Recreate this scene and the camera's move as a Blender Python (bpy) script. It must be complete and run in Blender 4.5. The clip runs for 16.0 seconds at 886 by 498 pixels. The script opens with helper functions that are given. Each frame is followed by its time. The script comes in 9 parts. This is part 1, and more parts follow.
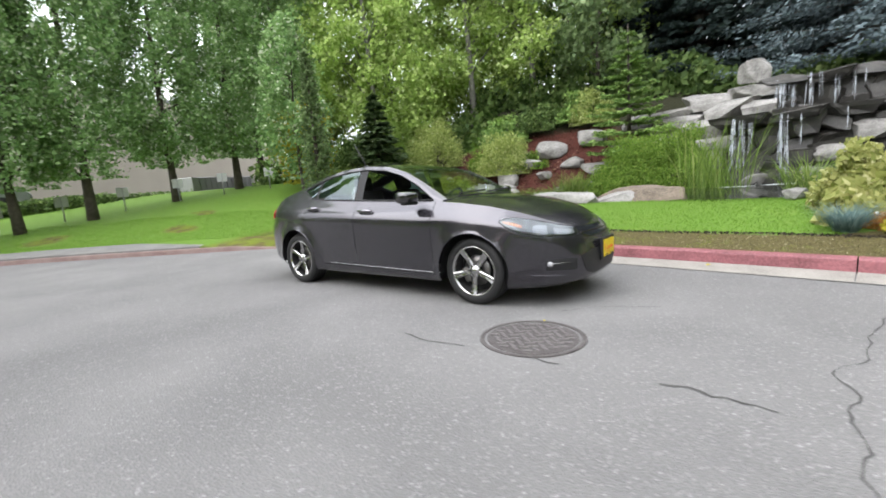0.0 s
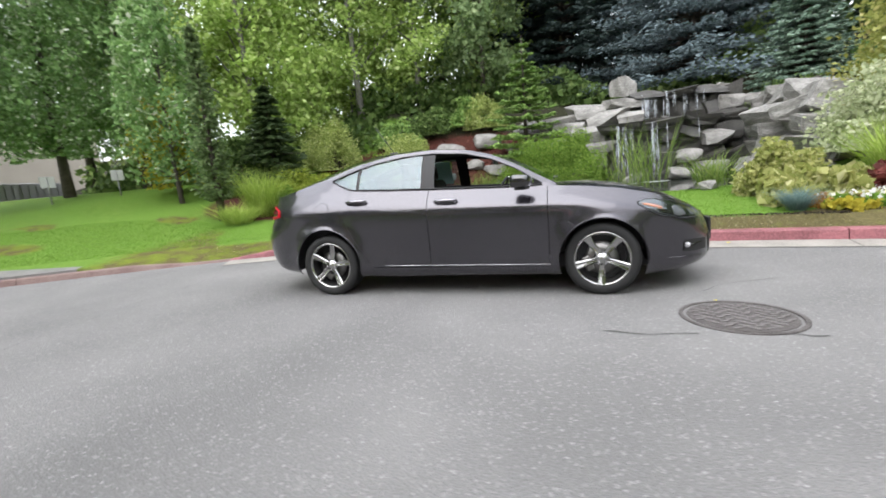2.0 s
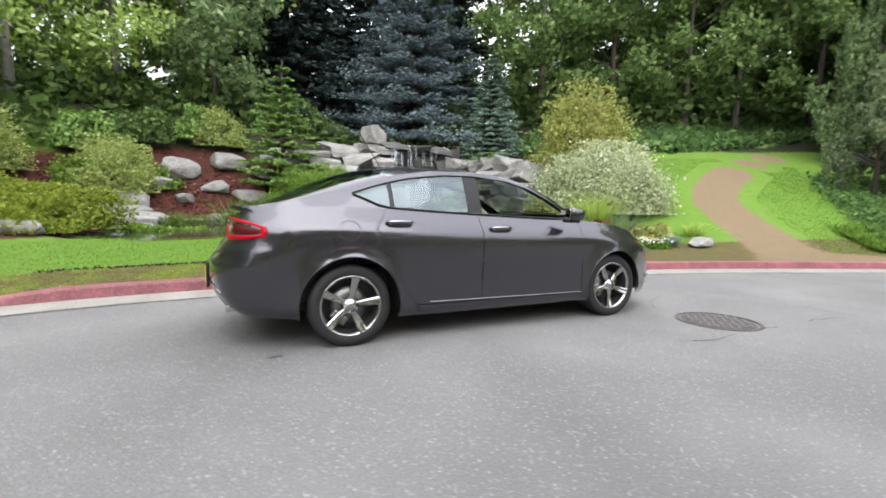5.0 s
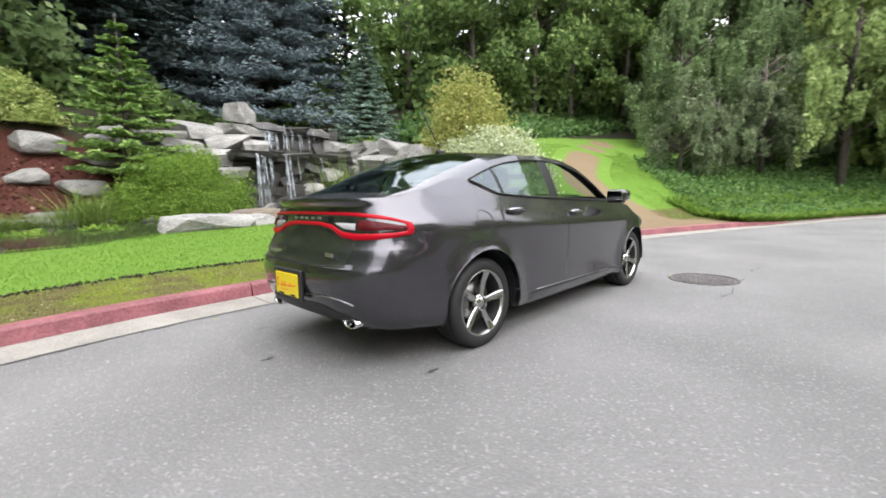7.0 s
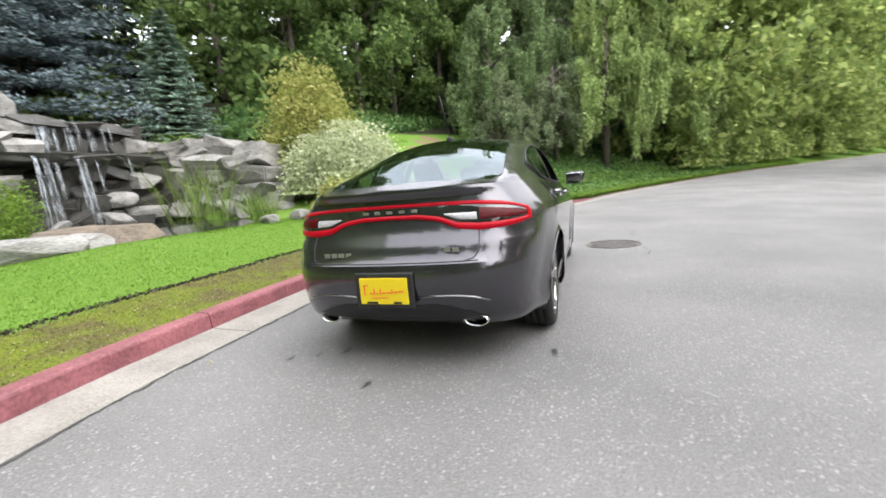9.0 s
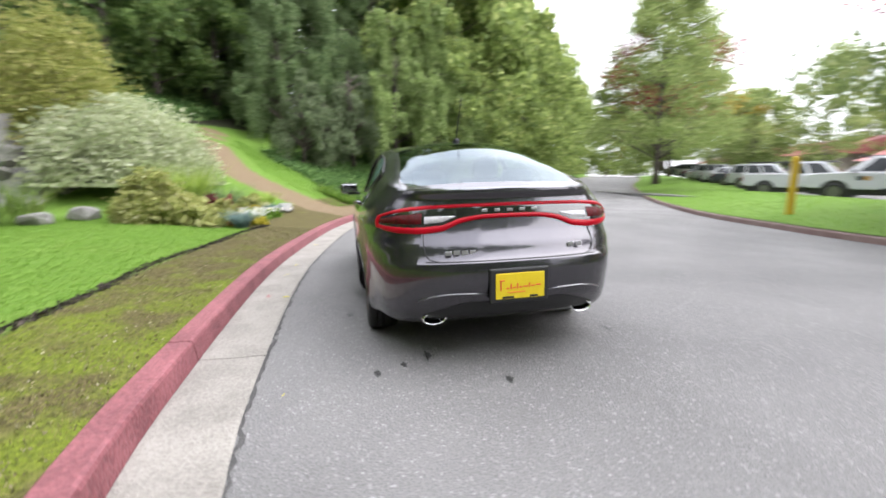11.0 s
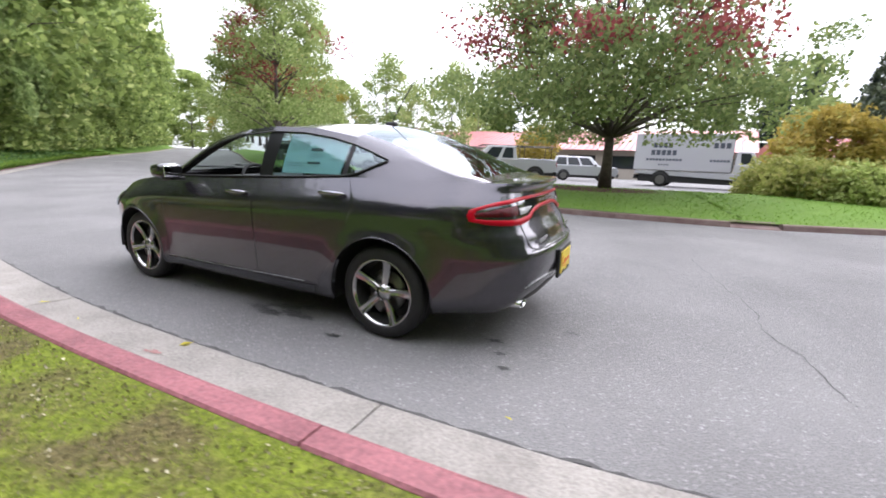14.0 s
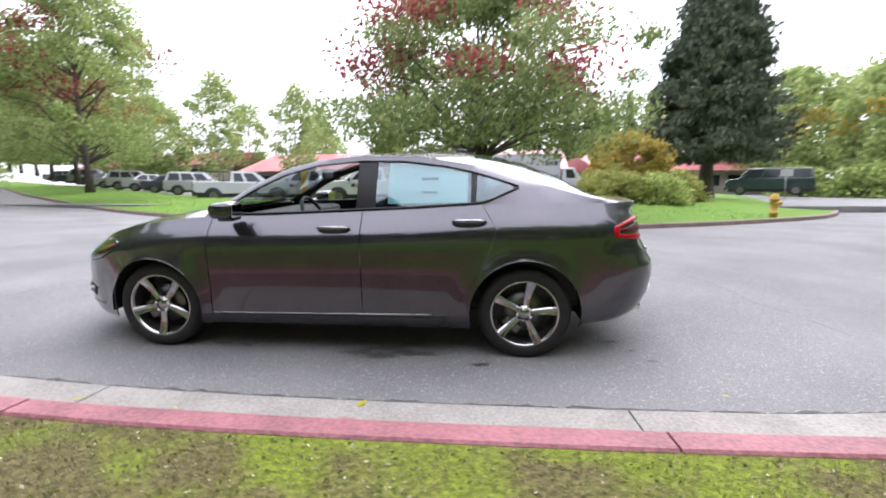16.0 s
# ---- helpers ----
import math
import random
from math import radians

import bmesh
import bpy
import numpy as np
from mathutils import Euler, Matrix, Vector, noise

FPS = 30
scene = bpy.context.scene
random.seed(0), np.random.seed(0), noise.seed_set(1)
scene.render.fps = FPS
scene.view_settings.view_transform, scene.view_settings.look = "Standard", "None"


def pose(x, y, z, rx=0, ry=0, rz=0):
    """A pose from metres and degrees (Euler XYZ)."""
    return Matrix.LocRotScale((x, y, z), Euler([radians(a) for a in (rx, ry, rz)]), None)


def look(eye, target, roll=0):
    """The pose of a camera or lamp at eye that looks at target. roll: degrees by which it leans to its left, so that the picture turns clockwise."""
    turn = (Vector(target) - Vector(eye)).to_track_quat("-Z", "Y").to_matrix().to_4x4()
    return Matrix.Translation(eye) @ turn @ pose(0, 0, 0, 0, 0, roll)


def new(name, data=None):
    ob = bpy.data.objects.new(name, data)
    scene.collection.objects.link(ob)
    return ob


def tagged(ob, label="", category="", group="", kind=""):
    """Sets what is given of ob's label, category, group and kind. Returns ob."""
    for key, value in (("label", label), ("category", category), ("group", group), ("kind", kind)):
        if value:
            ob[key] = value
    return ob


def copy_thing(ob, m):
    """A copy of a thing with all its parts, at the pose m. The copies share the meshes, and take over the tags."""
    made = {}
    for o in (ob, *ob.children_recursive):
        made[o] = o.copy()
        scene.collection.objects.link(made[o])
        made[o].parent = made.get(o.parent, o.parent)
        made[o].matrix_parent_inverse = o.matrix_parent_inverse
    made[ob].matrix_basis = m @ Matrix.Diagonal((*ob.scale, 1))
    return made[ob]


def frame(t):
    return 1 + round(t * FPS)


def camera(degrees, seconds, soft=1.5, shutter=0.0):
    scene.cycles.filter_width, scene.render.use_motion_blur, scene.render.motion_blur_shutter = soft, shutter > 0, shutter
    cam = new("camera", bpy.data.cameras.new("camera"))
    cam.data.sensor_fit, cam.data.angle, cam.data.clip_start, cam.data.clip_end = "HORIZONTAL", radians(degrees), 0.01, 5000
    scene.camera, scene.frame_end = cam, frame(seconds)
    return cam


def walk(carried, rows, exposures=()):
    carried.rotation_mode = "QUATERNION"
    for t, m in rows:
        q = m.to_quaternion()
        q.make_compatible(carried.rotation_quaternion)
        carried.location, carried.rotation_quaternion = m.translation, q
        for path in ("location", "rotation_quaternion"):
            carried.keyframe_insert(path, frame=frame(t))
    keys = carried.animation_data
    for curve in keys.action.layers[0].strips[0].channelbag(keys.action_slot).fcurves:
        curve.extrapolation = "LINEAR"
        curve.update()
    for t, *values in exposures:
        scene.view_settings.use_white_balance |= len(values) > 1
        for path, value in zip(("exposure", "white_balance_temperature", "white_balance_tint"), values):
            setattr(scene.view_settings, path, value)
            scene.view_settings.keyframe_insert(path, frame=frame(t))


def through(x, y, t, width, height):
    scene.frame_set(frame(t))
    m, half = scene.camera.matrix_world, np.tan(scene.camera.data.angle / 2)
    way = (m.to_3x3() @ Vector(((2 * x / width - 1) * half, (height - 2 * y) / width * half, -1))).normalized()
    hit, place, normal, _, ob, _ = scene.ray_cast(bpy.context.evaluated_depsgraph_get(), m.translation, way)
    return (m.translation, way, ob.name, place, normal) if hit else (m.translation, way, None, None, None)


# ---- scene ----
cam = camera(91.6, 16.0, soft=1.7, shutter=0.5)
PATH = [
    (0, (3.569, -4.127, 1.229), (2.359, -2.567, 0.908), -4.8),
    (0.5, (2.994, -4.343, 1.198), (1.905, -2.688, 0.929), -3.9),
    (1, (2.395, -4.556, 1.203), (1.46, -2.819, 0.871), -5.2),
    (1.5, (1.785, -4.649, 1.192), (0.955, -2.86, 0.863), -4.0),
    (2, (1.169, -4.73, 1.202), (0.562, -2.856, 0.857), -5.2),
    (2.5, (0.578, -4.702, 1.199), (0.127, -2.782, 0.865), -3.1),
    (3, (0.013, -4.718, 1.209), (0.0, -2.739, 0.925), -3.3),
    (3.5, (-0.499, -4.581, 1.192), (-0.206, -2.623, 0.907), -3.4),
    (4, (-1.057, -4.49, 1.186), (-0.534, -2.573, 0.957), -3.4),
    (4.2, (-1.272, -4.432, 1.186), (-0.683, -2.537, 0.941), -1.4),
    (6.3, (-3.217, -3.296, 1.171), (-1.998, -1.724, 0.96), -0.8),
    (6.5, (-3.375, -3.149, 1.173), (-2.086, -1.639, 0.931), -0.2),
    (7, (-3.687, -2.712, 1.171), (-2.266, -1.335, 0.882), -0.1),
    (7.5, (-3.994, -2.323, 1.177), (-2.426, -1.108, 0.917), -1.1),
    (8, (-4.195, -1.887, 1.155), (-2.532, -0.816, 0.86), -2.1),
    (8.5, (-4.335, -1.445, 1.143), (-2.58, -0.526, 0.871), -0.4),
    (8.7, (-4.424, -1.298, 1.14), (-2.612, -0.502, 0.849), -1.7),
    (10.8, (-4.718, 0.616, 1.159), (-2.753, 0.483, 0.812), 1.1),
    (11, (-4.703, 0.987, 1.137), (-2.774, 0.569, 0.816), 0.4),
    (11.5, (-4.556, 1.41, 1.104), (-2.686, 0.77, 0.802), -0.8),
    (12, (-4.319, 1.862, 1.099), (-2.517, 1.03, 0.85), 1.6),
    (12.5, (-4.111, 2.259, 1.162), (-2.543, 1.046, 0.898), 2.8),
    (13, (-3.781, 2.6, 1.158), (-2.482, 1.138, 0.742), 4.3),
    (13.5, (-3.391, 2.909, 1.16), (-2.3, 1.278, 0.777), 3.4),
    (14, (-2.947, 3.181, 1.173), (-2.077, 1.423, 0.781), 2.4),
    (14.5, (-2.466, 3.374, 1.21), (-1.695, 1.564, 0.853), 1.9),
    (15, (-2.007, 3.595, 1.219), (-1.491, 1.7, 0.841), 3.4),
    (15.5, (-1.512, 3.672, 1.212), (-1.127, 1.749, 0.819), 0.6),
    (16, (-1.043, 3.801, 1.168), (-0.868, 1.829, 0.885), -0.1),
]
walk(cam, [(t, look(eye, target, roll)) for t, eye, target, roll in PATH], [(0, 0.0, 6450, 10), (4, -0.03, 6450, 10), (6.5, 0.16, 6500, 11), (8.5, 0.25, 6600, 10), (11, 0.14, 6400, 13), (12.5, 0.05, 6300, 14), (14, 0.05, 6250, 17), (15.2, 0.03, 6220, 17), (16, 0.16, 6180, 17)])

# ---- world and light ----
world = bpy.data.worlds.new("sky")
scene.world = world
world.use_nodes = True
wn, wl = world.node_tree.nodes, world.node_tree.links
wn.clear()
sky = wn.new("ShaderNodeTexSky")
sky.sky_type = "NISHITA"
sky.sun_disc = False
sky.sun_elevation, sky.sun_rotation = radians(46), radians(198)
sky.air_density, sky.dust_density = 1.0, 3.0
cloud = wn.new("ShaderNodeTexNoise")
cloud.inputs["Scale"].default_value = 2.2
cloud.inputs["Detail"].default_value = 6
ramp = wn.new("ShaderNodeValToRGB")
ramp.color_ramp.elements[0].position, ramp.color_ramp.elements[0].color = 0.3, (0.70, 0.735, 0.81, 1)
ramp.color_ramp.elements[1].position, ramp.color_ramp.elements[1].color = 0.62, (0.98, 0.98, 1.01, 1)
bg1, bg2, wmix, wout = (wn.new(k) for k in ("ShaderNodeBackground", "ShaderNodeBackground", "ShaderNodeMixShader", "ShaderNodeOutputWorld"))
bg1.inputs["Strength"].default_value = 0.15
wmix.inputs[0].default_value = 0.8
wl.new(sky.outputs[0], bg1.inputs[0])
wl.new(cloud.outputs[0], ramp.inputs[0])
wl.new(ramp.outputs[0], bg2.inputs[0])
wl.new(bg1.outputs[0], wmix.inputs[1])
wl.new(bg2.outputs[0], wmix.inputs[2])
wl.new(wmix.outputs[0], wout.inputs[0])
# an overcast sky is about three times as bright overhead as at the horizon
wtc, wsep, wup = wn.new("ShaderNodeTexCoord"), wn.new("ShaderNodeSeparateXYZ"), wn.new("ShaderNodeMapRange")
wup.inputs["From Min"].default_value, wup.inputs["From Max"].default_value = 0.0, 1.0
wup.inputs["To Min"].default_value, wup.inputs["To Max"].default_value = 1.95, 5.9
wl.new(wtc.outputs["Generated"], wsep.inputs[0])
wl.new(wsep.outputs["Z"], wup.inputs["Value"])
# and brighter still round the place of the veiled sun
wdot, wpos, wpow, wadd, wmul = wn.new("ShaderNodeVectorMath"), wn.new("ShaderNodeMath"), wn.new("ShaderNodeMath"), wn.new("ShaderNodeMath"), wn.new("ShaderNodeMath")
wdot.operation, wpos.operation, wpow.operation, wadd.operation, wmul.operation = "DOT_PRODUCT", "MAXIMUM", "POWER", "MULTIPLY_ADD", "MULTIPLY"
wdot.inputs[1].default_value = Vector((-9, -27, 30)).normalized()
wpos.inputs[1].default_value, wpow.inputs[1].default_value = 0.0, 2.5
wadd.inputs[1].default_value, wadd.inputs[2].default_value = 0.35, 0.90
wl.new(wtc.outputs["Generated"], wdot.inputs[0])
wl.new(wdot.outputs["Value"], wpos.inputs[0])
wl.new(wpos.outputs[0], wpow.inputs[0])
wl.new(wpow.outputs[0], wadd.inputs[0])
wl.new(wup.outputs[0], wmul.inputs[0])
wl.new(wadd.outputs[0], wmul.inputs[1])
wl.new(wmul.outputs[0], bg2.inputs["Strength"])
sun = new("sun", bpy.data.lights.new("sun", "SUN"))
sun.data.energy, sun.data.angle, sun.data.color = 2.5, radians(70), (1.0, 0.985, 0.965)
sun.matrix_world = look((0, 0, 30), (9, 27, 0))


# ---- materials ----
def shade(c, k=0.68):
    """Colours are noted in pairs as they look side by side; this brings them to true reflectance."""
    return tuple(v * k for v in c)


def material(name, color, rough=0.6, color2=None, scale=6.0, fine=80.0, bump=0.15, metal=0.0, coat=0.0, spec=0.5, island=0.0, detail=5.0):
    """A surface of two colours mixed by coarse and fine noise, with fine relief."""
    m = bpy.data.materials.new(name)
    m.use_nodes = True
    n, l = m.node_tree.nodes, m.node_tree.links
    b = n["Principled BSDF"]
    b.inputs["Roughness"].default_value = rough
    b.inputs["Metallic"].default_value = metal
    b.inputs["Coat Weight"].default_value = coat
    b.inputs["Coat Roughness"].default_value = 0.04
    b.inputs["Specular IOR Level"].default_value = spec
    b.inputs["Base Color"].default_value = (*color, 1)
    if color2 is None:
        return m
    color, color2 = shade(color), shade(color2)
    tc = n.new("ShaderNodeTexCoord")
    a, f = n.new("ShaderNodeTexNoise"), n.new("ShaderNodeTexNoise")
    a.inputs["Scale"].default_value, a.inputs["Detail"].default_value = scale, detail
    f.inputs["Scale"].default_value, f.inputs["Detail"].default_value = fine, 3
    l.new(tc.outputs["Object"], a.inputs["Vector"])
    l.new(tc.outputs["Object"], f.inputs["Vector"])
    add = n.new("ShaderNodeMath")
    add.operation = "ADD"
    l.new(a.outputs[0], add.inputs[0])
    l.new(f.outputs[0], add.inputs[1])
    mr = n.new("ShaderNodeMapRange")
    mr.inputs["From Min"].default_value, mr.inputs["From Max"].default_value = 0.72, 1.28
    l.new(add.outputs[0], mr.inputs["Value"])
    fac = mr.outputs[0]
    if island > 0:
        g = n.new("ShaderNodeNewGeometry")
        mi = n.new("ShaderNodeMix")
        mi.inputs[0].default_value = island
        l.new(fac, mi.inputs[2])
        l.new(g.outputs["Random Per Island"], mi.inputs[3])
        fac = mi.outputs[0]
    mx = n.new("ShaderNodeMix")
    mx.data_type = "RGBA"
    mx.inputs[6].default_value, mx.inputs[7].default_value = (*color, 1), (*color2, 1)
    l.new(fac, mx.inputs[0])
    l.new(mx.outputs[2], b.inputs["Base Color"])
    if bump > 0:
        bp = n.new("ShaderNodeBump")
        bp.inputs["Strength"].default_value, bp.inputs["Distance"].default_value = bump, 0.02
        l.new(add.outputs[0], bp.inputs["Height"])
        l.new(bp.outputs[0], b.inputs["Normal"])
    return m


def leaf_material(name, color, color2, color3=None, through=0.5, rough=0.6):
    """Thin leaves: each leaf takes its own tint, and lets some light through."""
    m = bpy.data.materials.new(name)
    m.use_nodes = True
    n, l = m.node_tree.nodes, m.node_tree.links
    b, out = n["Principled BSDF"], n["Material Output"]
    color, color2, color3 = shade(color, 0.8), shade(color2, 0.8), shade(color3, 0.8) if color3 else None
    g = n.new("ShaderNodeNewGeometry")
    r = n.new("ShaderNodeValToRGB")
    r.color_ramp.elements[0].color, r.color_ramp.elements[1].color = (*color, 1), (*color2, 1)
    if color3:
        e = r.color_ramp.elements.new(0.86)
        e.color = (*color2, 1)
        r.color_ramp.elements[2].color = (*color3, 1)
    l.new(g.outputs["Random Per Island"], r.inputs[0])
    l.new(r.outputs[0], b.inputs["Base Color"])
    b.inputs["Roughness"].default_value = rough
    b.inputs["Specular IOR Level"].default_value = 0.2
    t = n.new("ShaderNodeBsdfTranslucent")
    l.new(r.outputs[0], t.inputs[0])
    mx = n.new("ShaderNodeMixShader")
    mx.inputs[0].default_value = through
    l.new(b.outputs[0], mx.inputs[1])
    l.new(t.outputs[0], mx.inputs[2])
    l.new(mx.outputs[0], out.inputs[0])
    return m


def asphalt_material():
    m = material("asphalt", (0.160, 0.157, 0.154), 0.85, (0.275, 0.269, 0.263), 0.6, 90.0, 0.8)
    n, l = m.node_tree.nodes, m.node_tree.links
    b = n["Principled BSDF"]
    old = b.inputs["Base Color"].links[0].from_socket
    tc = n.new("ShaderNodeTexCoord")
    v = n.new("ShaderNodeTexVoronoi")
    v.inputs["Scale"].default_value = 85
    l.new(tc.outputs["Object"], v.inputs["Vector"])
    mr = n.new("ShaderNodeMapRange")
    mr.inputs["From Min"].default_value, mr.inputs["From Max"].default_value = 0.76, 1.04
    l.new(v.outputs["Color"], mr.inputs["Value"])
    mx = n.new("ShaderNodeMix")
    mx.data_type = "RGBA"
    mx.inputs[7].default_value = (0.32, 0.315, 0.31, 1)
    l.new(mr.outputs[0], mx.inputs[0])
    l.new(old, mx.inputs[6])
    w = n.new("ShaderNodeTexNoise")
    w.inputs["Scale"].default_value, w.inputs["Detail"].default_value = 0.35, 4
    l.new(tc.outputs["Object"], w.inputs["Vector"])
    wr = n.new("ShaderNodeMapRange")
    wr.inputs["From Min"].default_value, wr.inputs["From Max"].default_value = 0.35, 0.7
    wr.inputs["To Min"].default_value, wr.inputs["To Max"].default_value = 0.93, 1.06
    l.new(w.outputs[0], wr.inputs["Value"])
    mul = n.new("ShaderNodeVectorMath")
    mul.operation = "SCALE"
    l.new(mx.outputs[2], mul.inputs[0])
    l.new(wr.outputs[0], mul.inputs["Scale"])
    l.new(mul.outputs[0], b.inputs["Base Color"])
    return m


M = {}
M["asphalt"] = asphalt_material()
M["crack"] = material("crack_filler", (0.058, 0.056, 0.054), 0.9, (0.11, 0.108, 0.104), 8, 90, 0.4)
M["concrete"] = material("gutter_concrete", (0.25, 0.232, 0.206), 0.85, (0.41, 0.382, 0.342), 3.0, 55.0, 0.6)
M["paving"] = material("grey_paving", (0.17, 0.165, 0.158), 0.9, (0.27, 0.262, 0.25), 3.0, 60.0, 0.4)
M["redkerb"] = material("red_kerb_paint", (0.185, 0.054, 0.064), 0.6, (0.39, 0.135, 0.152), 4.0, 40.0, 0.4)
M["kerb"] = material("kerb_concrete", (0.17, 0.10, 0.09), 0.85, (0.30, 0.22, 0.20), 3.0, 60.0, 0.3)
M["soil"] = material("soil", (0.05, 0.035, 0.025), 0.95, (0.10, 0.07, 0.05), 3.0, 50.0, 0.5)
M["bark"] = material("bark", (0.07, 0.055, 0.045), 0.9, (0.17, 0.14, 0.12), 7.0, 50.0, 0.6)
M["birchbark"] = material("pale_bark", (0.18, 0.17, 0.15), 0.9, (0.36, 0.34, 0.31), 6.0, 40.0, 0.4)
M["poplar"] = leaf_material("poplar_leaves", (0.180, 0.324, 0.114), (0.396, 0.588, 0.228), (0.900, 0.900, 0.768))
M["bright"] = leaf_material("bright_leaves", (0.315, 0.462, 0.105), (0.588, 0.756, 0.231), (0.777, 0.882, 0.420))
M["forest"] = leaf_material("forest_leaves", (0.079, 0.136, 0.043), (0.216, 0.324, 0.097), (0.408, 0.522, 0.193))
M["willow"] = leaf_material("grey_green_leaves", (0.136, 0.209, 0.089), (0.283, 0.390, 0.170), (0.441, 0.543, 0.283))
M["spruce_blue"] = leaf_material("blue_spruce_needles", (0.079, 0.112, 0.122), (0.165, 0.217, 0.236), (0.262, 0.322, 0.348), 0.1)
M["spruce_grey"] = leaf_material("grey_green_spruce_needles", (0.11, 0.18, 0.13), (0.26, 0.37, 0.28), (0.40, 0.50, 0.40), 0.1)
M["cypress"] = leaf_material("cypress_sprays", (0.055, 0.075, 0.044), (0.115, 0.145, 0.085), (0.170, 0.200, 0.119), 0.15)
M["spruce_dark"] = leaf_material("dark_spruce_needles", (0.020, 0.034, 0.031), (0.043, 0.065, 0.060), (0.068, 0.098, 0.089), 0.1)
M["fir"] = leaf_material("fir_needles", (0.117, 0.221, 0.052), (0.286, 0.442, 0.117), (0.442, 0.585, 0.182), 0.15)
M["maple"] = leaf_material("maple_leaves", (0.155, 0.221, 0.077), (0.319, 0.396, 0.149), (0.463, 0.485, 0.209))
M["maple_light"] = leaf_material("light_maple_leaves", (0.20, 0.28, 0.08), (0.44, 0.53, 0.20), (0.60, 0.62, 0.30))
M["roadside"] = leaf_material("roadside_leaves", (0.152, 0.221, 0.062), (0.428, 0.538, 0.166), (0.690, 0.745, 0.290))
M["weeds"] = leaf_material("roadside_weeds", (0.10, 0.20, 0.03), (0.26, 0.42, 0.07), (0.40, 0.48, 0.13))
M["maple_red"] = leaf_material("red_maple_leaves", (0.24, 0.045, 0.05), (0.42, 0.11, 0.11), (0.42, 0.22, 0.13))
M["yellow_leaf"] = leaf_material("yellow_leaves", (0.42, 0.36, 0.04), (0.66, 0.58, 0.08), (0.46, 0.50, 0.10))
M["varieg"] = leaf_material("variegated_leaves", (0.34, 0.41, 0.20), (0.66, 0.70, 0.46), (0.85, 0.86, 0.66))
M["goldshrub"] = leaf_material("golden_shrub_leaves", (0.24, 0.28, 0.06), (0.46, 0.47, 0.15), (0.58, 0.52, 0.22))
M["ballshrub"] = leaf_material("pale_shrub_leaves", (0.28, 0.36, 0.09), (0.55, 0.63, 0.22), (0.76, 0.80, 0.42))
M["reed"] = leaf_material("reed_blades", (0.10, 0.17, 0.03), (0.24, 0.34, 0.08), (0.36, 0.40, 0.14))
M["grass_blade"] = leaf_material("grass_blades", (0.153, 0.288, 0.037), (0.195, 0.349, 0.048), (0.233, 0.372, 0.065), 0.55)
M["dry_blade"] = leaf_material("dry_grass_blades", (0.08, 0.085, 0.025), (0.20, 0.165, 0.07), (0.33, 0.28, 0.13), 0.3)


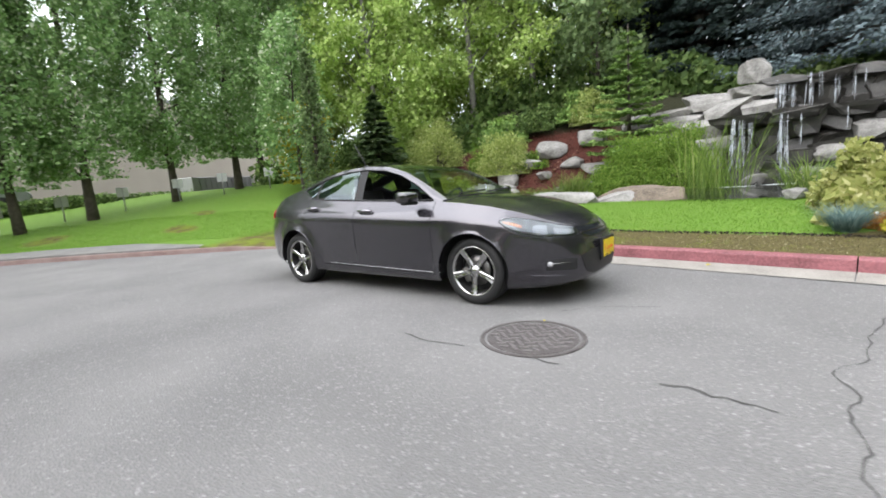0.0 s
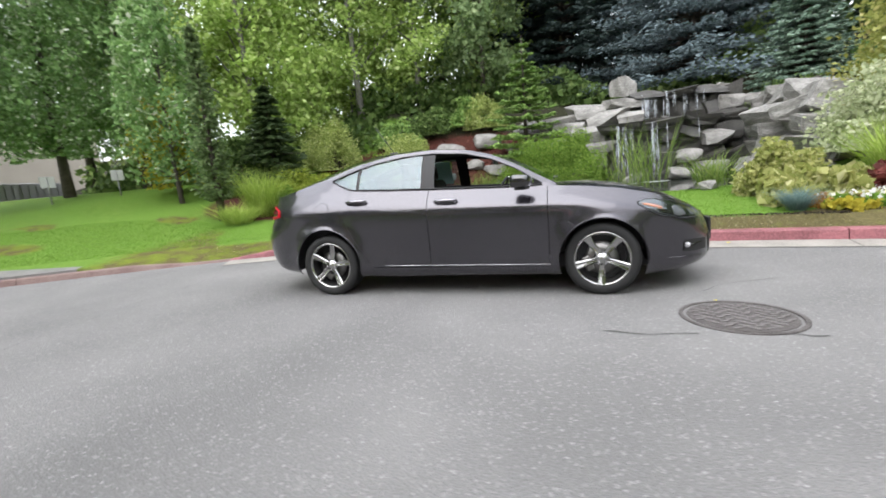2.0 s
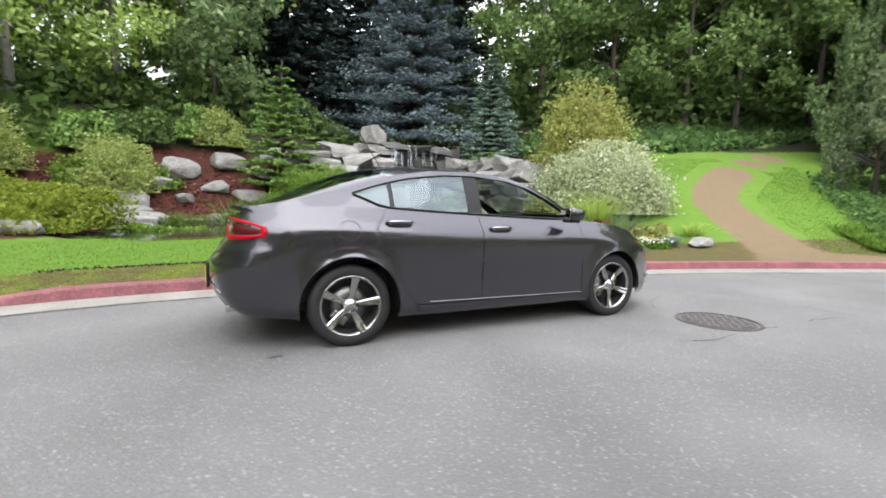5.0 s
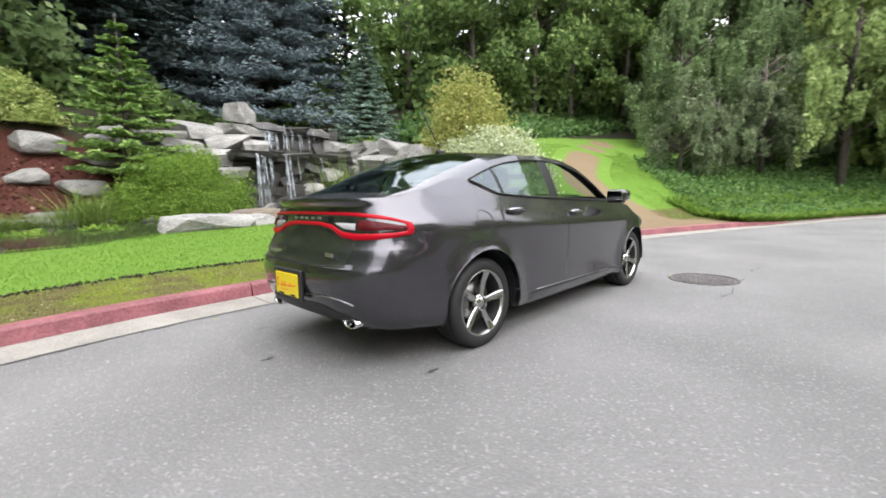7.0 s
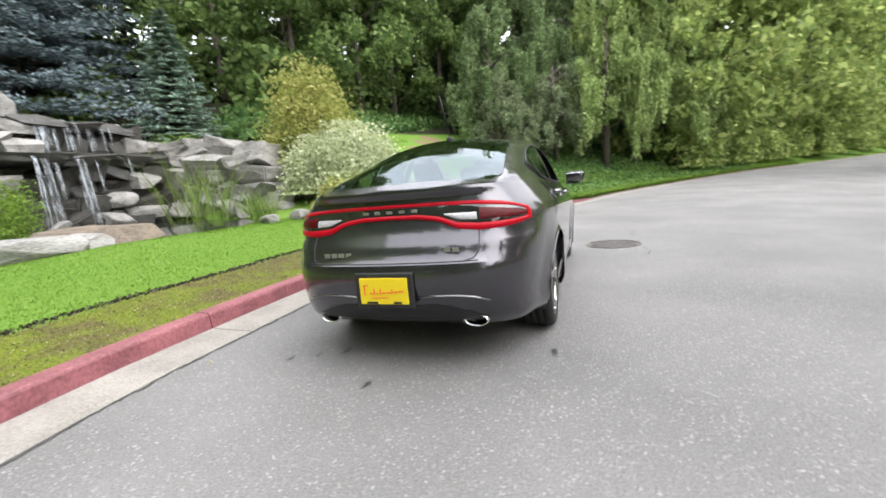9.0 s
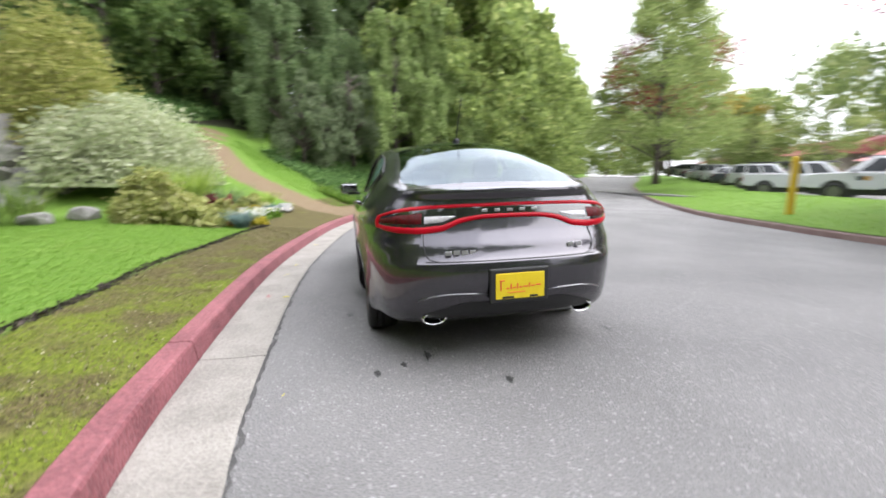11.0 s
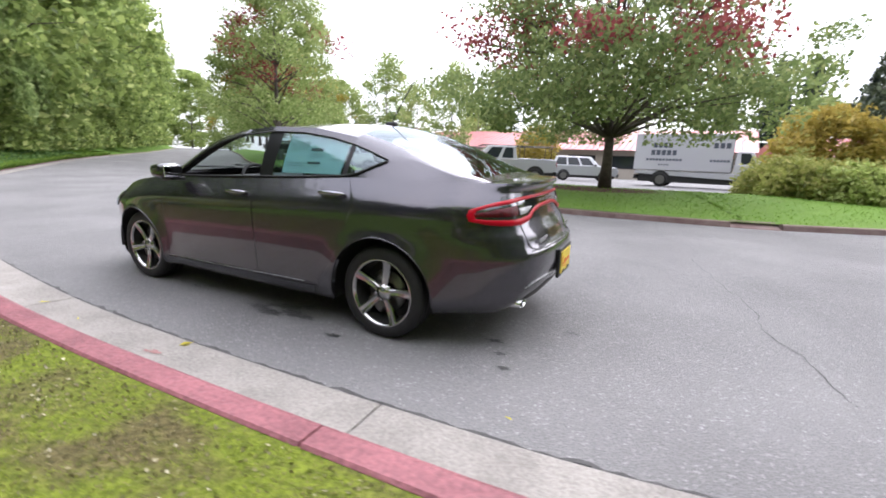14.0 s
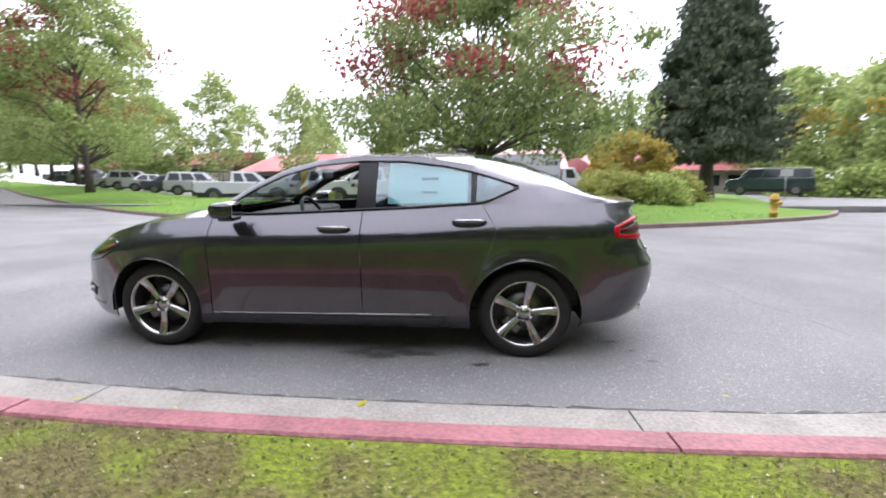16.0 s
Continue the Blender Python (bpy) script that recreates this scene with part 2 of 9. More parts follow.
def bank_material():
    """Lawn, dry mossy verge, red mulch and trodden path, told apart by the sheet's own masks, with ragged edges."""
    m = bpy.data.materials.new("lawn_and_beds")
    m.use_nodes = True
    n, l = m.node_tree.nodes, m.node_tree.links
    b = n["Principled BSDF"]
    b.inputs["Roughness"].default_value = 0.9
    b.inputs["Specular IOR Level"].default_value = 0.2
    tc = n.new("ShaderNodeTexCoord")

    def noise_node(scale, detail=4):
        t = n.new("ShaderNodeTexNoise")
        t.inputs["Scale"].default_value, t.inputs["Detail"].default_value = scale, detail
        l.new(tc.outputs["Object"], t.inputs["Vector"])
        return t.outputs[0]

    def blend(fac, c1, c2):
        x = n.new("ShaderNodeMix")
        x.data_type = "RGBA"
        l.new(fac, x.inputs[0])
        for s, c in ((6, c1), (7, c2)):
            if isinstance(c, tuple):
                x.inputs[s].default_value = (*shade(c), 1)
            else:
                l.new(c, x.inputs[s])
        return x.outputs[2]

    def remap(v, a, c):
        x = n.new("ShaderNodeMapRange")
        x.inputs["From Min"].default_value, x.inputs["From Max"].default_value = a, c
        l.new(v, x.inputs["Value"])
        return x.outputs[0]

    def mask(name):
        at = n.new("ShaderNodeAttribute")
        at.attribute_name = name
        x = n.new("ShaderNodeMath")
        x.operation = "MULTIPLY_ADD"
        l.new(noise_node(9.0), x.inputs[0])
        x.inputs[1].default_value = 0.5
        l.new(at.outputs["Fac"], x.inputs[2])
        return remap(x.outputs[0], 0.68, 0.84)

    fine = remap(noise_node(34.0, 6), 0.36, 0.64)
    mid = remap(noise_node(5.0), 0.35, 0.65)
    wide = remap(noise_node(0.9), 0.35, 0.65)
    green = blend(fine, (0.12, 0.23, 0.03), (0.17, 0.31, 0.043))
    green = blend(wide, green, blend(mid, (0.12, 0.235, 0.027), (0.175, 0.285, 0.045)))
    dry = blend(fine, (0.07, 0.059, 0.021), (0.18, 0.15, 0.06))
    sep, shift = n.new("ShaderNodeSeparateXYZ"), n.new("ShaderNodeMath")
    shift.operation = "MULTIPLY_ADD"
    shift.inputs[1].default_value = -0.20
    l.new(tc.outputs["Object"], sep.inputs[0])
    l.new(remap(sep.outputs[0], -0.6, 2.4), shift.inputs[0])
    l.new(noise_node(3.0, 6), shift.inputs[2])
    patches = remap(shift.outputs[0], 0.40, 0.58)
    dry = blend(patches, dry, blend(fine, (0.11, 0.14, 0.016), (0.22, 0.27, 0.028)))
    # red mulch, dimmed in colour to stand in for shade from the boughs
    mulch = blend(mid, blend(fine, (0.035, 0.012, 0.009), (0.115, 0.034, 0.024)), blend(fine, (0.052, 0.02, 0.014), (0.145, 0.045, 0.032)))
    path = blend(mid, blend(fine, (0.18, 0.13, 0.075), (0.30, 0.22, 0.135)), (0.24, 0.18, 0.11))
    # woodland floor, its colour darkened for the shade under the trees
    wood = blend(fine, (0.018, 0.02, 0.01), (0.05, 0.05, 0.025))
    c = blend(mask("dry"), green, dry)
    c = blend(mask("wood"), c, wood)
    c = blend(mask("mulch"), c, mulch)
    c = blend(mask("path"), c, path)
    l.new(c, b.inputs["Base Color"])
    bp = n.new("ShaderNodeBump")
    bp.inputs["Strength"].default_value, bp.inputs["Distance"].default_value = 0.6, 0.03
    l.new(noise_node(60.0, 4), bp.inputs["Height"])
    l.new(bp.outputs[0], b.inputs["Normal"])
    return m


M["bank"] = bank_material()
M["stone"] = material("grey_stone", (0.185, 0.178, 0.168), 0.85, (0.50, 0.485, 0.46), 2.0, 22.0, 0.9)
M["stone_brown"] = material("brown_stone", (0.10, 0.08, 0.062), 0.85, (0.30, 0.24, 0.18), 2.5, 26.0, 0.7)
# wet stone, with the shade below ledge and spruce put into its colour
M["stone_wet_shaded"] = material("wet_shaded_stone", (0.024, 0.023, 0.021), 0.4, (0.085, 0.08, 0.07), 2.5, 26.0, 0.7)


# ---- mesh helpers ----
def mesh(name, verts, faces, mats=(), smooth=False):
    me = bpy.data.meshes.new(name)
    me.from_pydata([tuple(v) for v in verts], [], faces)
    for m in mats:
        me.materials.append(m)
    if smooth:
        me.shade_smooth()
    return me


def quads(name, pts, mat):
    """One mesh of loose four-cornered leaves; pts is an array (n, 4, 3)."""
    pts = np.asarray(pts, dtype=np.float32)
    k = len(pts)
    me = bpy.data.meshes.new(name)
    me.vertices.add(4 * k)
    me.vertices.foreach_set("co", pts.reshape(-1))
    me.loops.add(4 * k)
    me.loops.foreach_set("vertex_index", np.arange(4 * k, dtype=np.int32))
    me.polygons.add(k)
    me.polygons.foreach_set("loop_start", np.arange(0, 4 * k, 4, dtype=np.int32))
    me.polygons.foreach_set("loop_total", np.full(k, 4, dtype=np.int32))
    me.update(calc_edges=True)
    me.materials.append(mat)
    return me


def thing(name, label, category, m=None, group="", kind="", data=None):
    ob = new(name, data)
    if m is not None:
        ob.matrix_basis = m
    return tagged(ob, label, category, group, kind)


def part(name, data, mat=None, parent=None, label="", m=None):
    """One mesh object under a thing or a part; data is a bmesh or a mesh."""
    if isinstance(data, bmesh.types.BMesh):
        me = bpy.data.meshes.new(name)
        data.to_mesh(me)
        data.free()
        data = me
    if mat is not None:
        data.materials.clear()
        data.materials.append(mat)
    ob = new(name, data)
    ob.parent = parent
    if m is not None:
        ob.matrix_basis = m
    return tagged(ob, label)


def box(bm, x0, x1, y0, y1, z0, z1, bevel=0.0):
    r = bmesh.ops.create_cube(bm, size=1.0)
    bmesh.ops.scale(bm, verts=r["verts"], vec=(x1 - x0, y1 - y0, z1 - z0))
    bmesh.ops.translate(bm, verts=r["verts"], vec=((x0 + x1) / 2, (y0 + y1) / 2, (z0 + z1) / 2))
    if bevel:
        edges = list({e for v in r["verts"] for e in v.link_edges})
        bmesh.ops.bevel(bm, geom=edges, offset=bevel, segments=2, affect="EDGES", profile=0.5)


def tube(path, radii, sides=7):
    """Vertices and faces of a tapered tube along a path."""
    verts, faces = [], []
    path = [Vector(p) for p in path]
    for i, p in enumerate(path):
        d = (path[min(i + 1, len(path) - 1)] - path[max(i - 1, 0)]).normalized()
        a = d.orthogonal().normalized() if i == 0 else (a - a.dot(d) * d).normalized()
        b = d.cross(a)
        for k in range(sides):
            w = 2 * math.pi * k / sides
            verts.append(p + float(radii[i]) * (math.cos(w) * a + math.sin(w) * b))
    for i in range(len(path) - 1):
        for k in range(sides):
            k2 = (k + 1) % sides
            faces.append((i * sides + k, i * sides + k2, (i + 1) * sides + k2, (i + 1) * sides + k))
    faces.append(tuple(range(sides))[::-1])
    faces.append(tuple((len(path) - 1) * sides + k for k in range(sides)))
    return verts, faces


def tubes(name, runs, mat, sides=7):
    V, F = [], []
    for path, radii in runs:
        v, f = tube(path, radii, sides)
        F += [tuple(i + len(V) for i in q) for q in f]
        V += v
    return mesh(name, V, F, (mat,), True)


def sstep(a, b, x):
    t = np.clip((np.asarray(x, dtype=float) - a) / (b - a), 0, 1)
    return t * t * (3 - 2 * t)


# ---- the lie of the land ----
NEAR = [(-60, -62), (-40, -34), (-28, -18.5), (-20, -9.2), (-14, -4.1), (-11.2, -1.95), (-8, -0.15), (-5.4, 1.20), (-4.2, 1.68), (-3, 1.89), (-2, 1.945), (-1, 1.965),
        (0, 1.965), (1, 1.93), (2, 1.845), (3.4, 1.68), (5, 1.45), (6.2, 1.2), (7.5, 0.85), (9.9, 0.15), (12.5, -0.75), (17, -2.5), (22.8, -6.1), (35, -14.8), (60, -33.5), (110, -68)]
FAR = [(-38, -60), (-24, -30), (-18.5, -19.5), (-16, -15.7), (-13.5, -12.9), (-11, -11.2), (-8.5, -9.9), (-5.4, -8.6), (-4.4, -8.45), (-2, -8.4), (0, -8.5), (2, -8.75), (4, -9.25), (7.2, -10.3), (12, -12.8), (21.5, -18.4), (35, -27.5), (60, -46.5), (110, -83)]


def smooth_line(pts, step=0.25):
    """A Catmull-Rom line through the points, in even steps, finer near the car."""
    p = [Vector(q) for q in pts]
    p = [2 * p[0] - p[1]] + p + [2 * p[-1] - p[-2]]
    out = []
    for i in range(1, len(p) - 2):
        n = max(1, int((p[i + 1] - p[i]).length / (step if abs(p[i].x) < 14 else 4 * step)))
        for k in range(n):
            t = k / n
            out.append(0.5 * ((2 * p[i]) + (p[i + 1] - p[i - 1]) * t + (2 * p[i - 1] - 5 * p[i] + 4 * p[i + 1] - p[i + 2]) * t * t
                              + (3 * p[i] - p[i - 1] - 3 * p[i + 1] + p[i + 2]) * t ** 3))
    return np.array([tuple(q) for q in out] + [tuple(p[-2])])


NEAR_LINE, FAR_LINE = smooth_line(NEAR), smooth_line(FAR)


def normals(line):
    """Unit normals to the left of the way along a line."""
    t = np.gradient(line, axis=0)
    t /= np.linalg.norm(t, axis=1)[:, None]
    return np.stack([-t[:, 1], t[:, 0]], axis=1)


def from_kerb(x, y):
    """How far a place lies behind the near kerb's foot."""
    q = np.stack([np.ravel(x), np.ravel(y)], axis=1).astype(float)
    nl = normals(NEAR_LINE)
    out = np.empty(len(q))
    for i in range(0, len(q), 4000):
        d = np.linalg.norm(q[i:i + 4000, None, :] - NEAR_LINE[None], axis=2)
        j = d.argmin(axis=1)
        s = np.sign(((q[i:i + 4000] - NEAR_LINE[j]) * nl[j]).sum(axis=1))
        out[i:i + 4000] = s * d[np.arange(len(j)), j]
    return out.reshape(np.shape(x))


def rise(x, y):
    """The gentle climb of the road away from the car."""
    x, y = np.asarray(x, float), np.asarray(y, float)
    return 0.022 * np.maximum(0, x - 9) * sstep(9, 30, x)


LEAN = 1.8    # degrees by which the car leans with the road's camber towards the near kerb
CAMBER = ([0.0, 0.42, 1.07, 2.73, 4.4, 6.0, 8.0, 10.3], [-0.022, -0.026, -0.0265, 0.0265, 0.078, 0.075, 0.02, -0.02])


def camber(x, y):
    """The road's crowned cross fall, by the way in from the near kerb; the kerb and its bank lie a little low."""
    x, y = np.asarray(x, float), np.asarray(y, float)
    d = from_kerb(x, y)
    z = np.interp(-d, *CAMBER) * (1 - sstep(1.0, 5.0, d))
    return z * (1 - sstep(12, 24, np.abs(x)))


def road_z(x, y):
    """Height of the road's face."""
    return float(rise(x, y) + camber(np.array([x]), np.array([y]))[0])


def pond_share(x, y):
    """1 in the pond and its western bay, 0 on its banks."""
    main = 1 - sstep(0.8, 1.05, np.sqrt(((x - 0.6) / 6.2) ** 2 + ((y - 9.5) / 2.9) ** 2))
    bay = 1 - sstep(0.75, 1.0, np.sqrt(((x + 3.6) / 2.5) ** 2 + ((y - 7.7) / 2.1) ** 2))
    return np.maximum(main, bay)


def land(x, y, d=None):
    """Height of the planted bank behind the near kerb."""
    x, y = np.asarray(x, float), np.asarray(y, float)
    d = from_kerb(x, y) if d is None else d
    z = 0.13 + 0.05 * np.clip(d - 0.2, 0, 4) + rise(x, y)
    z = z - (0.145 - np.interp(x, [-6.4, -5.5, -4.9, -4.0, 11, 14], [0.10, 0.03, 0.03, 0.145, 0.145, 0.05])) * (1 - sstep(0.25, 1.5, d))
    z = z + 1.35 * sstep(-4.5, -12, x) * sstep(1.0, 13, d)
    z = z + sstep(5.0, 13.0, x) * 0.37 * np.clip(d - 1.6, 0, 14)
    mid = sstep(-13, -8, x) * (1 - sstep(8, 12, x))
    z = z + mid * (1.35 * sstep(8.5, 15.5, y) * sstep(0.95, 1.6, np.sqrt(((x - 0.6) / 6.2) ** 2 + ((y - 9.5) / 2.9) ** 2)) * (1 - sstep(0.0, 3.0, x)) + 2.6 * sstep(13.5, 18, y))
    pond = pond_share(x, y)
    pool = 1 - sstep(0.8, 1.1, np.sqrt(((x - 5.0) / 2.4) ** 2 + ((y - 12.8) / 2.6) ** 2))
    pond = np.maximum(pond, pool)
    z = z * (1 - pond) + 0.05 * pond
    z = z + 0.22 * np.clip(y - 19, 0, 30)
    z = z + 0.03 * np.sin(1.3 * x + 0.5) * np.sin(1.1 * y) * sstep(1.2, 4, d)
    return z - 0.022 * (1 - sstep(1.0, 5.0, d)) * (1 - sstep(12, 24, np.abs(x)))


def strip(name, line, offsets, zfun, mats, flip=False):
    """A sheet that follows a line at the given offsets to its left."""
    nl = normals(line)
    V = []
    for o in offsets:
        p = line + nl * o
        V.append(np.column_stack([p, zfun(p[:, 0], p[:, 1], o)]))
    k = len(line)
    F = []
    for r in range(len(offsets) - 1):
        for i in range(k - 1):
            q = (r * k + i, r * k + i + 1, (r + 1) * k + i + 1, (r + 1) * k + i)
            F.append(q[::-1] if flip else q)
    return mesh(name, np.concatenate(V), F, mats, True)


# the ground sheet out to the horizon
gv, gf = [], []
for r in (0, 30, 80, 200, 700, 2500):
    for k in range(48):
        gv.append((r * math.cos(k * math.pi / 24), r * math.sin(k * math.pi / 24) , -0.08))
for i in range(5):
    for k in range(48):
        gf.append((i * 48 + k, (i + 1) * 48 + k, (i + 1) * 48 + (k + 1) % 48, i * 48 + (k + 1) % 48))
thing("ground", "wide flat ground of soil and thin grass", "ground", kind="structure", data=mesh("ground", gv, gf, (material("thin_grass", (0.06, 0.08, 0.02), 0.9, (0.14, 0.14, 0.05), 0.4, 20.0, 0.2),)))

# the road, between the two kerbs
nl = normals(NEAR_LINE)
V, F = [], []
cols = 40
for i, p in enumerate(NEAR_LINE):
    d = np.linalg.norm(FAR_LINE - p, axis=1)
    # the far side: the point of the other kerb at the same share of its length, so that the sheet never folds
    q = FAR_LINE[min(len(FAR_LINE) - 1, int(round(i * (len(FAR_LINE) - 1) / (len(NEAR_LINE) - 1))))]
    for c in range(cols):
        t = c / (cols - 1)
        w = p * (1 - t) + q * t
        V.append((w[0], w[1], float(rise(w[0], w[1]))))
V = np.array(V)
V[:, 2] += camber(V[:, 0], V[:, 1])
for i in range(len(NEAR_LINE) - 1):
    for c in range(cols - 1):
        F.append((i * cols + c, i * cols + c + 1, (i + 1) * cols + c + 1, (i + 1) * cols + c))
thing("road", "worn grey asphalt road with pale grit and cracks", "road", kind="structure", data=mesh("road", V, F, (M["asphalt"],), True))

# worn bare patches in the lawn
WORN = ((-11.2, 1.6, 1.0, 0.5), (-14.6, -1.0, 1.2, 0.6), (-9.6, 4.6, 0.8, 0.5), (-13.0, 3.2, 0.9, 0.4))


def worn(x, y):
    return np.clip(sum(1.3 * np.exp(-((x - a) / c) ** 2 - ((y - b) / d) ** 2) for a, b, c, d in WORN), 0, 1)


# the bank: verge, lawn, beds and hillside in one sheet
OFFS = [0.17, 0.3, 0.45, 0.6, 0.8, 1.0, 1.15, 1.25, 1.4, 1.7, 2.0, 2.4, 2.8, 3.2, 3.6, 4.0, 4.5, 5, 5.5, 6, 6.5, 7, 7.5, 8, 8.5, 9, 9.5, 10, 10.5, 11, 11.5, 12, 12.5, 13, 13.5, 14, 15, 16, 17, 18, 20, 22, 25, 28, 32, 38, 46, 60, 80]
bank_me = strip("bank", NEAR_LINE, OFFS, lambda x, y, o: land(x, y, np.full(len(x), float(o))), (M["bank"],), flip=False)
co = np.empty(len(bank_me.vertices) * 3, dtype=np.float32)
bank_me.vertices.foreach_get("co", co)
co = co.reshape(-1, 3)
bx, by = co[:, 0], co[:, 1]
bd = np.repeat(np.array(OFFS), len(NEAR_LINE))
PATHLINE = smooth_line([(8.2, 0.4), (9.3, 1.4), (10.1, 2.6), (10.7, 3.8), (11.5, 4.9), (12.8, 5.6), (14.6, 6.3), (16.5, 6.9), (18.2, 7.2)], 0.3)
pd = np.min(np.linalg.norm(np.stack([bx, by], 1)[:, None, :] - PATHLINE[None], axis=2), axis=1)
masks = {
    "dry": np.maximum(0.8 * worn(bx, by), np.clip(1 - (bd - np.interp(bx, [-7.4, -6.0, 4.0, 5.5], [3.4, 1.02, 1.02, 2.0])) / 0.3, 0, 1) * np.clip((12 - np.abs(bx - 3)) / 3, 0, 1)),
    "path": np.maximum(np.clip(1.2 - pd / np.interp(by, [0, 2.5, 4], [1.9, 1.2, 0.95]), 0, 1), np.clip(1.25 - bd / 1.6, 0, 1) * np.clip((bx - 7.8) / 0.6, 0, 1) * np.clip((11.6 - bx) / 0.6, 0, 1)),
    "mulch": np.clip(1 - np.hypot((bx + 4.0) / 5.4, (by - 12.2) / 3.6) ** 2 + 0.45, 0, 1) * (by > 7) + np.clip(1.35 - np.hypot((bx + 7.6) / 3.0, (by - 7.3) / 2.7) ** 2, 0, 1) * (bx < -4.6),
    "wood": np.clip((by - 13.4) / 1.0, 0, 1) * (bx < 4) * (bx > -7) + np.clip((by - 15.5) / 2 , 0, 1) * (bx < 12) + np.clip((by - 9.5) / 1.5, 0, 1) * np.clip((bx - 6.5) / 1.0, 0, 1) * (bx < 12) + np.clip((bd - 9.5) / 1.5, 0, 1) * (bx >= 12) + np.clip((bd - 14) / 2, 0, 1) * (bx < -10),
}
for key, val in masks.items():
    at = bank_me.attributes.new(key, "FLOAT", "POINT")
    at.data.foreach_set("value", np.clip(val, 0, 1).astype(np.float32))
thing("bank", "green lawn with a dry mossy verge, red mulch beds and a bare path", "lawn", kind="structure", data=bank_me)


def berm(x, y, o=0):
    """The strip of grass between the road and the parking lot."""
    j = np.array([np.min(np.linalg.norm(FAR_LINE - np.array(p), axis=1)) for p in zip(np.ravel(x), np.ravel(y))]).reshape(np.shape(x))
    return 0.13 + 0.38 * sstep(0.3, 5.0, j) - 0.22 * sstep(6.5, 9.0, j) + rise(x, y)


berm_me = strip("far_lawn", FAR_LINE[20:], [-0.17, -0.5, -1, -1.6, -2.4, -3.2, -4, -5, -6, -7, -8, -9], berm, (M["bank"],), flip=True)
bz = np.empty(len(berm_me.vertices) * 3, dtype=np.float32)
berm_me.vertices.foreach_get("co", bz)
bz = bz.reshape(-1, 3)
for key in masks:
    at = berm_me.attributes.new(key, "FLOAT", "POINT")
    v = np.zeros(len(bz), dtype=np.float32)
    if key == "mulch":
        v = np.clip(1.2 - np.hypot((bz[:, 0] + 0.9) / 3.2, (bz[:, 1] + 13.2) / 1.6), 0, 0.72).astype(np.float32)
    at.data.foreach_set("value", v)
thing("far_lawn", "low grass strip with bare soil between road and car park", "lawn", kind="structure", data=berm_me)
# the car park beyond
lot = bmesh.new()
box(lot, -60, 90, -75, -17.0, 0.05, 0.30)
bmesh.ops.rotate(lot, verts=lot.verts, cent=(0, -17, 0), matrix=Matrix.Rotation(radians(0), 3, "Z"))
me = bpy.data.meshes.new("car_park")
lot.to_mesh(me)
lot.free()
me.materials.append(M["asphalt"])
thing("car_park", "pale asphalt car park behind the grass strip", "car park", kind="structure", data=me)


# ---- plants ----
def rng(seed):
    return np.random.default_rng(seed)


def leaf_quads(centres, size, r, stretch=1.7, droop=0.0, vary=0.5):
    """A rhombic leaf at each centre, turned at random; droop turns the tips down."""
    k = len(centres)
    a = r.normal(size=(k, 3))
    a[:, 2] -= droop * 2.0
    a /= np.linalg.norm(a, axis=1)[:, None] + 1e-9
    b = np.cross(a, r.normal(size=(k, 3)))
    b /= np.linalg.norm(b, axis=1)[:, None] + 1e-9
    s = size * (1 + vary * (r.random(k) - 0.5) * 2)[:, None]
    a, b = a * s * stretch / 2, b * s / 2
    c = np.asarray(centres)
    return np.stack([c - a, c + b - 0.15 * a, c + a, c - b - 0.15 * a], axis=1)


def limb_runs(tips, base, top, trunk_r, r):
    """Limbs from the stem to the given tips."""
    runs = []
    for t in tips:
        h = min(max(base[2] + 0.15, t[2] - np.hypot(t[0], t[1]) * (0.30 + 0.4 * r.random())), top * 0.93)
        s = np.array([0, 0, h])
        far = np.linalg.norm(t - s)
        m = s * 0.45 + t * 0.55 + np.array([0, 0, 0.12 * far]) + r.normal(size=3) * 0.06 * far
        k = trunk_r * 0.34 * (1 - 0.6 * h / top)
        runs.append(([s, m, t], [k, k * 0.6, k * 0.18]))
    return runs


def crown_profile(kind, u):
    """The crown's radius, of 1, at the share u of its height."""
    if kind == "column":
        return np.clip(np.sin(np.pi * np.clip(0.10 + 0.88 * u, 0, 1)) ** 0.6, 0.08, 1)
    if kind == "poplar":
        return np.clip(np.clip(0.62 + 4 * u, 0, 1) * (1 - np.clip(u - 0.35, 0, 1) ** 1.6 * 1.5), 0.08, 1)
    if kind == "round":
        return np.sqrt(np.clip(1 - (1.9 * u - 0.9) ** 2, 0.03, 1))
    if kind == "wide":
        return np.clip(np.sqrt(np.clip(1 - (1.55 * u - 0.5) ** 2, 0.02, 1)), 0, 1)
    if kind == "spire":
        return (1 - u) ** 0.8 * np.clip(0.78 + 3 * u, 0, 1) + 0.03
    return 1 - u


